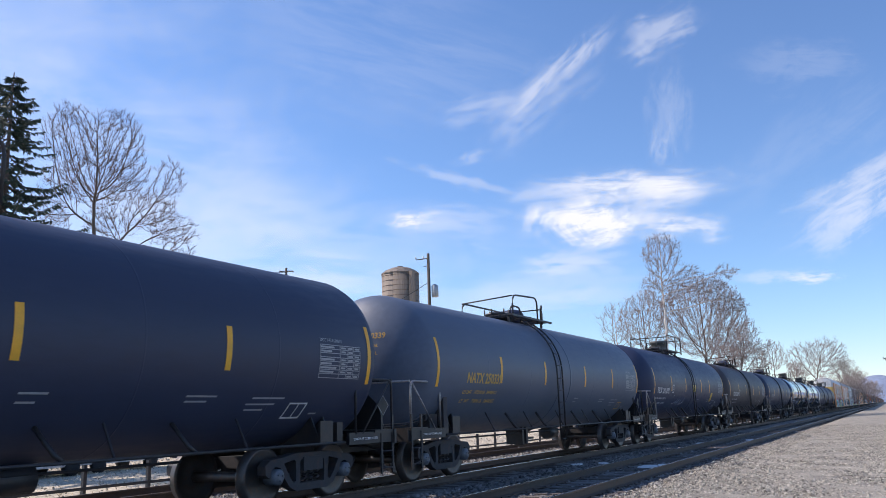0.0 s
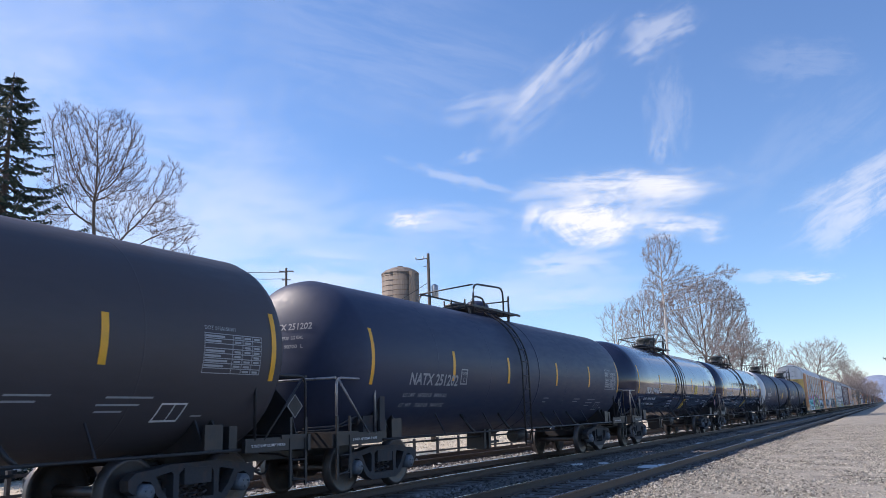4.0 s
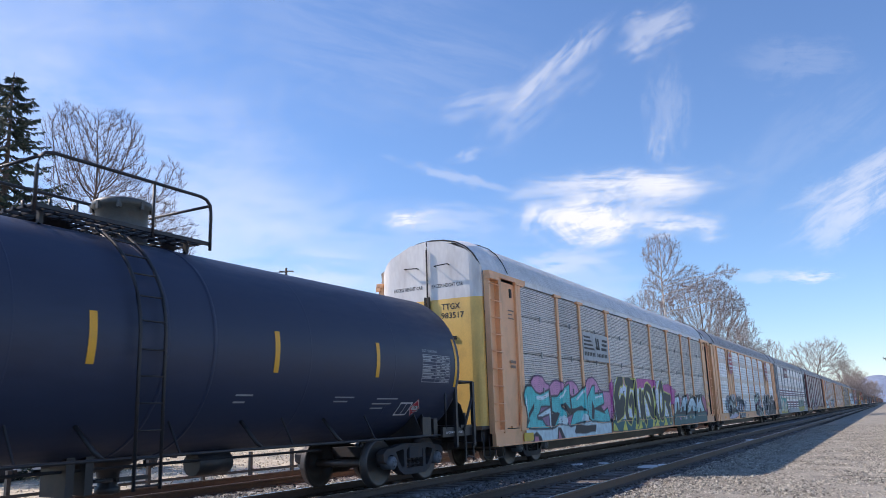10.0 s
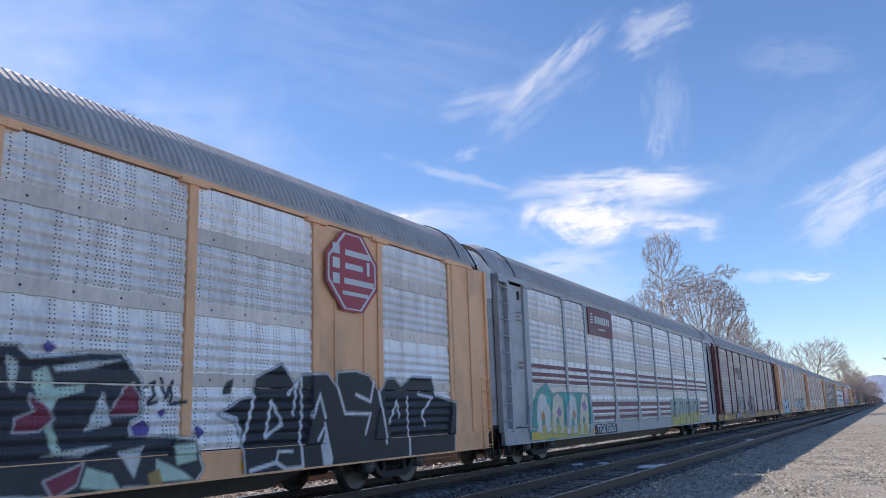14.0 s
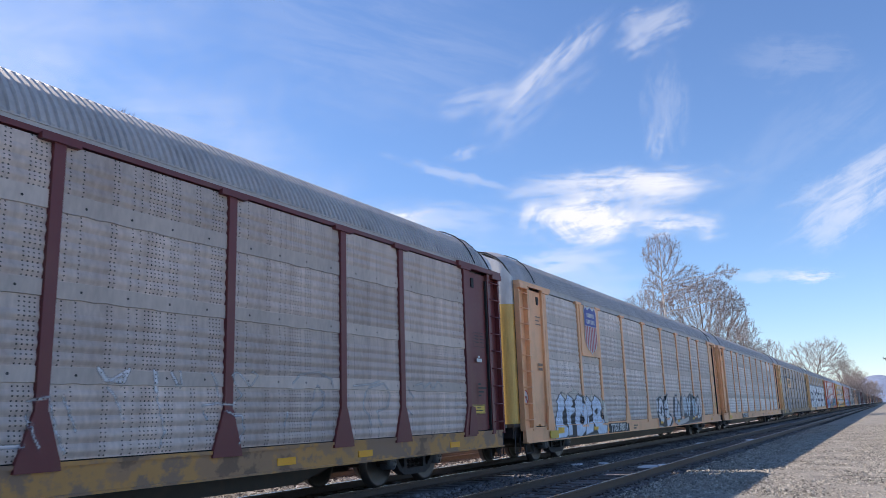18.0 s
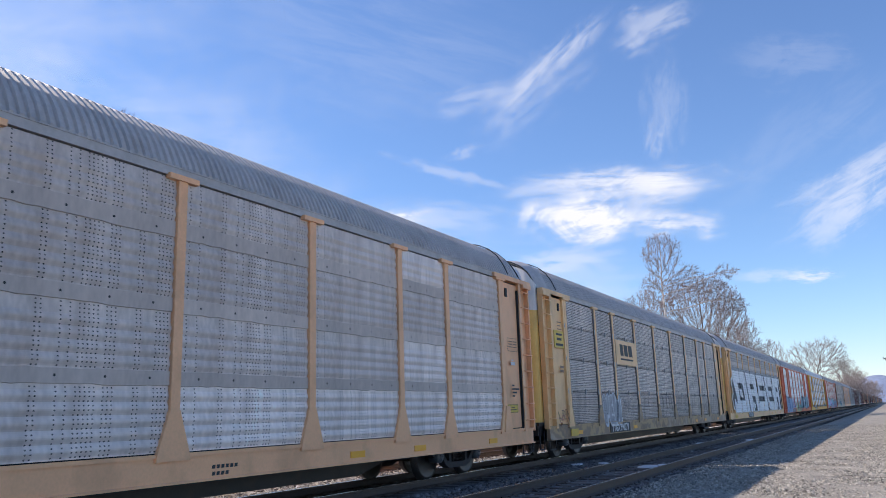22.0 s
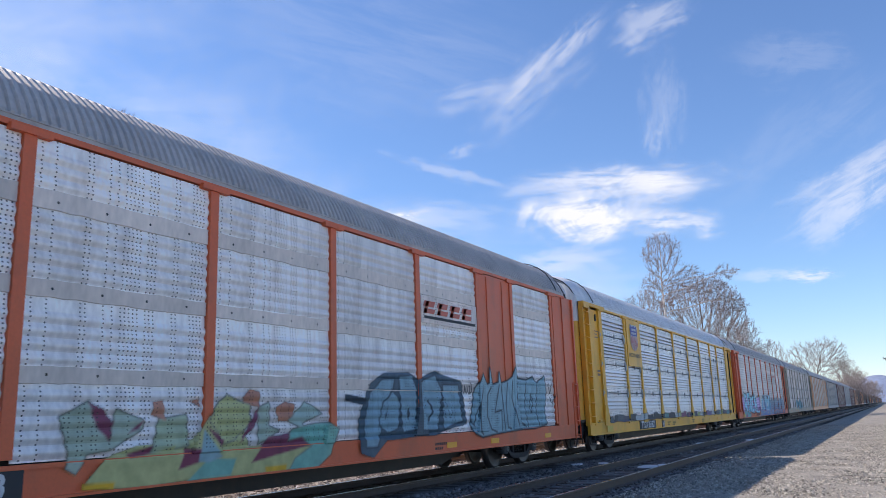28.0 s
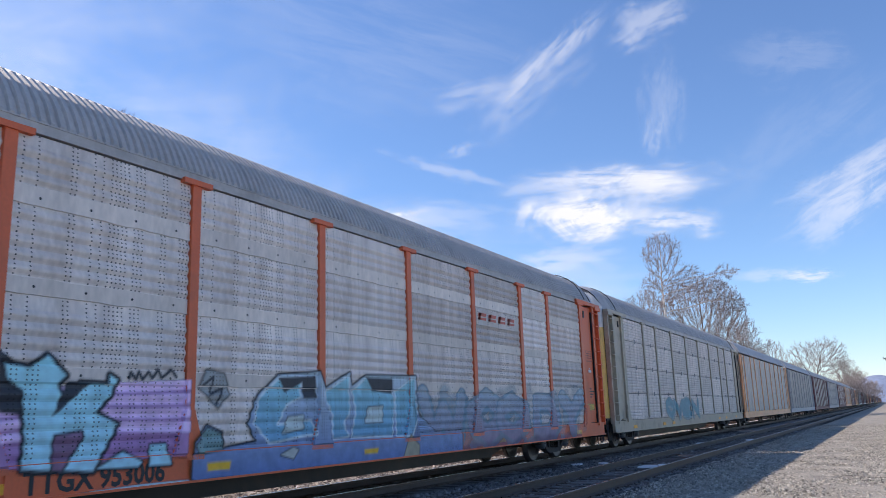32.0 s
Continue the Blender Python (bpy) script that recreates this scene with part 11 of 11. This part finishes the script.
for i in range(3):
    w = bmesh.new()
    box(w, -3.6 + 3.4 * i, -4.06, 2.2, 1.1, 0.08, 1.5)
    part("window", w, M["window_dark"], house)


def parked_car(deg, dist, turn, label):
    x, y = toward(deg, dist)
    c = thing("parked_car", label, "car", "parked cars", pose(x, y, -0.44, 0, 0, turn))
    side = [(-2.2, 0.35), (2.2, 0.35), (2.25, 0.8), (1.3, 0.98), (0.6, 1.42), (-1.0, 1.45), (-1.75, 1.0), (-2.25, 0.9)]
    bm = bmesh.new()
    prism(bm, side, 1.7, Matrix(((1, 0, 0, 0), (0, 0, 1, -0.85), (0, 1, 0, 0), (0, 0, 0, 1))))
    bmesh.ops.bevel(bm, geom=bm.edges[:], offset=0.06, segments=2, affect="EDGES")
    part("body", bm, M["car_white"], c)
    for s in (-1, 1):
        bm = bmesh.new()
        prism(bm, [(1.1, 1.0), (0.52, 1.36), (-0.95, 1.38), (-1.55, 1.02)], 0.012, Matrix(((1, 0, 0, 0), (0, 0, 1, s * 0.857 - 0.006), (0, 1, 0, 0), (0, 0, 0, 1))))
        part("side_window", bm, M["window_dark"], c)
        for xx in (-1.35, 1.4):
            bm = bmesh.new()
            lathe(bm, [(-0.1, 0.2), (-0.1, 0.32), (0.1, 0.32), (0.1, 0.2)], "y", 20, (xx, s * 0.78, 0.33))
            part("wheel", bm, M["rubber"], c)


parked_car(56.5, 33, 8, "white parked car beyond the fence")
parked_car(51.5, 36, 5, "white parked car beyond the fence")
parked_car(60.5, 31, 10, "pale parked car beyond the fence")

# ---- clouds, drifting slowly ----
RIGHT = (Matrix.Rotation(0, 3, "Z") @ look(EYE, AIM, ROLL).to_3x3())
FOCAL = 784 / math.tan(radians(58.85) / 2)


def aim_at(px, py):
    """Direction from the eye, by offsets from the view's axis in units of its width."""
    return (RIGHT @ Vector(((px - 784) / FOCAL, (441 - py) / FOCAL, -1))).normalized()


def cloud_material(density, seed, stretch, soft):
    m = bpy.data.materials.new("thin white cloud")
    m.use_nodes = True
    n, l = m.node_tree.nodes, m.node_tree.links
    n.remove(n["Principled BSDF"])
    tc = n.new("ShaderNodeTexCoord")

    def noise_of(kx, ky, detail, rough, twist):
        mp = n.new("ShaderNodeMapping")
        mp.inputs["Location"].default_value = (seed * 3.7, seed * 1.3, seed * 0.61)
        mp.inputs["Scale"].default_value = (stretch[0] * kx, stretch[1] * ky, 1)
        l.new(tc.outputs["Generated"], mp.inputs[0])
        nz = n.new("ShaderNodeTexNoise")
        nz.inputs["Scale"].default_value, nz.inputs["Detail"].default_value, nz.inputs["Roughness"].default_value, nz.inputs["Distortion"].default_value = 1.0, detail, rough, twist
        l.new(mp.outputs[0], nz.inputs[0])
        return nz.outputs[0]

    def calc(op, a, b, c=None):
        k = n.new("ShaderNodeMath")
        k.operation = op
        for i, x in enumerate((a, b, c)):
            if x is None:
                continue
            if isinstance(x, (int, float)):
                k.inputs[i].default_value = x
            else:
                l.new(x, k.inputs[i])
        return k.outputs[0]

    sep = n.new("ShaderNodeSeparateXYZ")
    l.new(tc.outputs["Generated"], sep.inputs[0])
    warp_u, warp_v = noise_of(0.9, 0.9, 4, 0.55, 0.4), noise_of(1.3, 1.1, 5, 0.6, 0.6)
    u = calc("ADD", calc("MULTIPLY_ADD", sep.outputs[0], 2.0, -1.0), calc("MULTIPLY_ADD", warp_u, 0.9, -0.45))
    v = calc("ADD", calc("MULTIPLY_ADD", sep.outputs[1], 2.0, -1.0), calc("MULTIPLY_ADD", warp_v, 1.5, -0.75))
    rad = calc("SQRT", calc("ADD", calc("MULTIPLY", u, u), calc("MULTIPLY", v, v)), 0.0)
    fall = n.new("ShaderNodeMapRange")
    fall.interpolation_type = "SMOOTHERSTEP"
    fall.inputs["From Min"].default_value, fall.inputs["From Max"].default_value = 0.92, 0.05
    l.new(rad, fall.inputs[0])
    fibre = calc("ADD", calc("MULTIPLY", noise_of(0.9, 3.6, 9, 0.64, 0.7), 0.5), calc("MULTIPLY", noise_of(2.2, 2.6, 9, 0.64, 1.0), 0.5))
    veil = n.new("ShaderNodeMapRange")
    veil.interpolation_type = "SMOOTHSTEP"
    veil.inputs["From Min"].default_value, veil.inputs["From Max"].default_value = 0.50 - 0.12 * soft, 0.60 + 0.16 * soft
    veil.inputs["To Min"].default_value = 0.12 * soft * soft
    l.new(calc("MULTIPLY_ADD", fall.outputs[0], 0.15, calc("MULTIPLY_ADD", fibre, 1.7, -0.38)), veil.inputs[0])
    su, sv = calc("MULTIPLY_ADD", sep.outputs[0], 2.0, -1.0), calc("MULTIPLY_ADD", sep.outputs[1], 2.0, -1.0)
    rim = n.new("ShaderNodeMapRange")
    rim.interpolation_type = "SMOOTHSTEP"
    rim.inputs["From Min"].default_value, rim.inputs["From Max"].default_value = 1.0, 0.6
    l.new(calc("SQRT", calc("ADD", calc("MULTIPLY", su, su), calc("MULTIPLY", sv, sv)), 0.0), rim.inputs[0])
    mask = calc("MULTIPLY", calc("MULTIPLY", fall.outputs[0], veil.outputs[0]), density)
    tr, em, mx = n.new("ShaderNodeBsdfTransparent"), n.new("ShaderNodeEmission"), n.new("ShaderNodeMixShader")
    em.inputs[0].default_value, em.inputs[1].default_value = (0.93, 0.965, 1.0, 1), 0.88
    l.new(calc("MULTIPLY", mask, rim.outputs[0]), mx.inputs[0]), l.new(tr.outputs[0], mx.inputs[1]), l.new(em.outputs[0], mx.inputs[2])
    l.new(mx.outputs[0], n["Material Output"].inputs[0])
    return m


CLOUDS = [
    (1025, 396, 300, 120, 2, 1.15, (1.50, 0.90), 0.75, -12, -9),
    (1110, 332, 470, 84, -2, 0.85, (2.20, 0.90), 0.8, -14, -10),
    (1190, 328, 210, 84, 8, 0.62, (1.40, 1.00), 0.8, -14, -10),
    (1195, 404, 220, 62, -3, 0.72, (1.60, 0.90), 0.8, -12, -8),
    (1010, 464, 250, 62, 3, 0.37, (2.30, 1.49), 0.7, -8, -5),
    (1010, 505, 420, 110, 0, 0.22, (2.53, 1.84), 0.9, -8, -5),
    (975, 142, 290, 62, 39, 0.42, (2.76, 1.38), 0.8, -16, -24),
    (865, 188, 330, 70, 9, 0.24, (2.76, 1.61), 0.85, -16, -24),
    (955, 182, 300, 120, 34, 0.20, (2.30, 1.84), 0.8, -16, -24),
    (1165, 60, 170, 80, 20, 0.36, (2.07, 1.72), 0.85, -18, -22),
    (1182, 190, 230, 80, 84, 0.15, (2.30, 1.49), 0.95, -12, -16),
    (1168, 255, 100, 44, 72, 0.26, (1.84, 1.38), 0.85, -12, -16),
    (1535, 338, 330, 140, 26, 0.48, (2.30, 2.07), 0.9, -14, -16),
    (812, 318, 290, 26, -18, 0.26, (3.45, 0.80), 0.7, -16, -14),
    (838, 278, 110, 26, 12, 0.25, (2.30, 0.92), 0.7, -20, -12),
    (728, 391, 120, 42, 5, 0.76, (1.84, 1.26), 0.6, -20, -4),
    (800, 388, 330, 70, -3, 0.24, (2.53, 1.61), 0.9, -18, -6),
    (560, 500, 520, 130, -5, 0.46, (2.53, 1.61), 0.9, -8, -4),
    (880, 540, 520, 90, 0, 0.25, (2.76, 1.49), 0.9, -6, -3),
    (1434, 492, 95, 26, -2, 0.68, (1.84, 1.03), 0.7, -4, -3),
    (1375, 487, 200, 28, -3, 0.28, (2.76, 0.92), 0.8, -4, -3),
    (640, 75, 900, 280, -14, 0.10, (2.40, 2.53), 1.0, -20, -20),
    (1400, 120, 240, 100, -8, 0.10, (2.07, 1.61), 0.9, -14, -14),
    (330, 410, 760, 300, 8, 0.33, (2.53, 1.84), 1.0, -8, -6),
    (120, 280, 1000, 640, 10, 0.31, (2.07, 1.84), 1.0, -8, -8),
    (700, 430, 700, 200, -4, 0.17, (2.99, 1.84), 1.0, -10, -6),
    (1430, 260, 420, 150, 30, 0.07, (2.53, 1.84), 0.9, -14, -14),
    (60, 60, 620, 300, 20, 0.17, (2.30, 1.84), 1.0, -14, -14),
]
DRIFT = []
for k, (px, py, w, h, rot, dens, stretch, soft, dx, dy) in enumerate(CLOUDS):
    dist = 3300 + 25 * k
    bm = bmesh.new()
    sw, sh = w / FOCAL * dist / 2 * 1.3, h / FOCAL * dist / 2 * 1.4
    bmesh.ops.create_grid(bm, x_segments=8, y_segments=4, size=1)
    for v in bm.verts:
        v.co = Vector((v.co.x * sw, v.co.y * sh, -0.04 * sw * v.co.x * v.co.x))
    c = part("cloud", bm, cloud_material(dens, k + 1, stretch, soft), None, "thin white drifting cirrus cloud")
    tagged(c, category="cloud", group="clouds in the sky")
    DRIFT.append((c, [(t, look(Vector(EYE) + aim_at(px + dx * t / 32, py + dy * t / 32) * dist, EYE, 0) @ pose(0, 0, 0, 0, 180, 0) @ pose(0, 0, 0, 0, 0, rot)) for t in (0.0, 16.0, 32.0)]))


# ---- motion ----
def motions():
    times = [i * 1.0 for i in range(33)]
    for car, u in MOVING:
        walk(car, [(t, pose(u - gone(t), YC, 0)) for t in times])
    for cloud, rows in DRIFT:
        walk(cloud, rows)
    home = {car: u for car, u in MOVING}
    for car, wheel, x in WHEELS:
        u = home[car]
        rows = []
        for k in range(int(32 * FPS) + 1):
            t = k / FPS
            if k in (0, 960) or -12 < u - gone(t) < 75:
                rows.append((t, pose(x, 0, 0.457, 0, -math.degrees(gone(t) / 0.457) % 360, 0)))
        walk(wheel, rows)


motions()
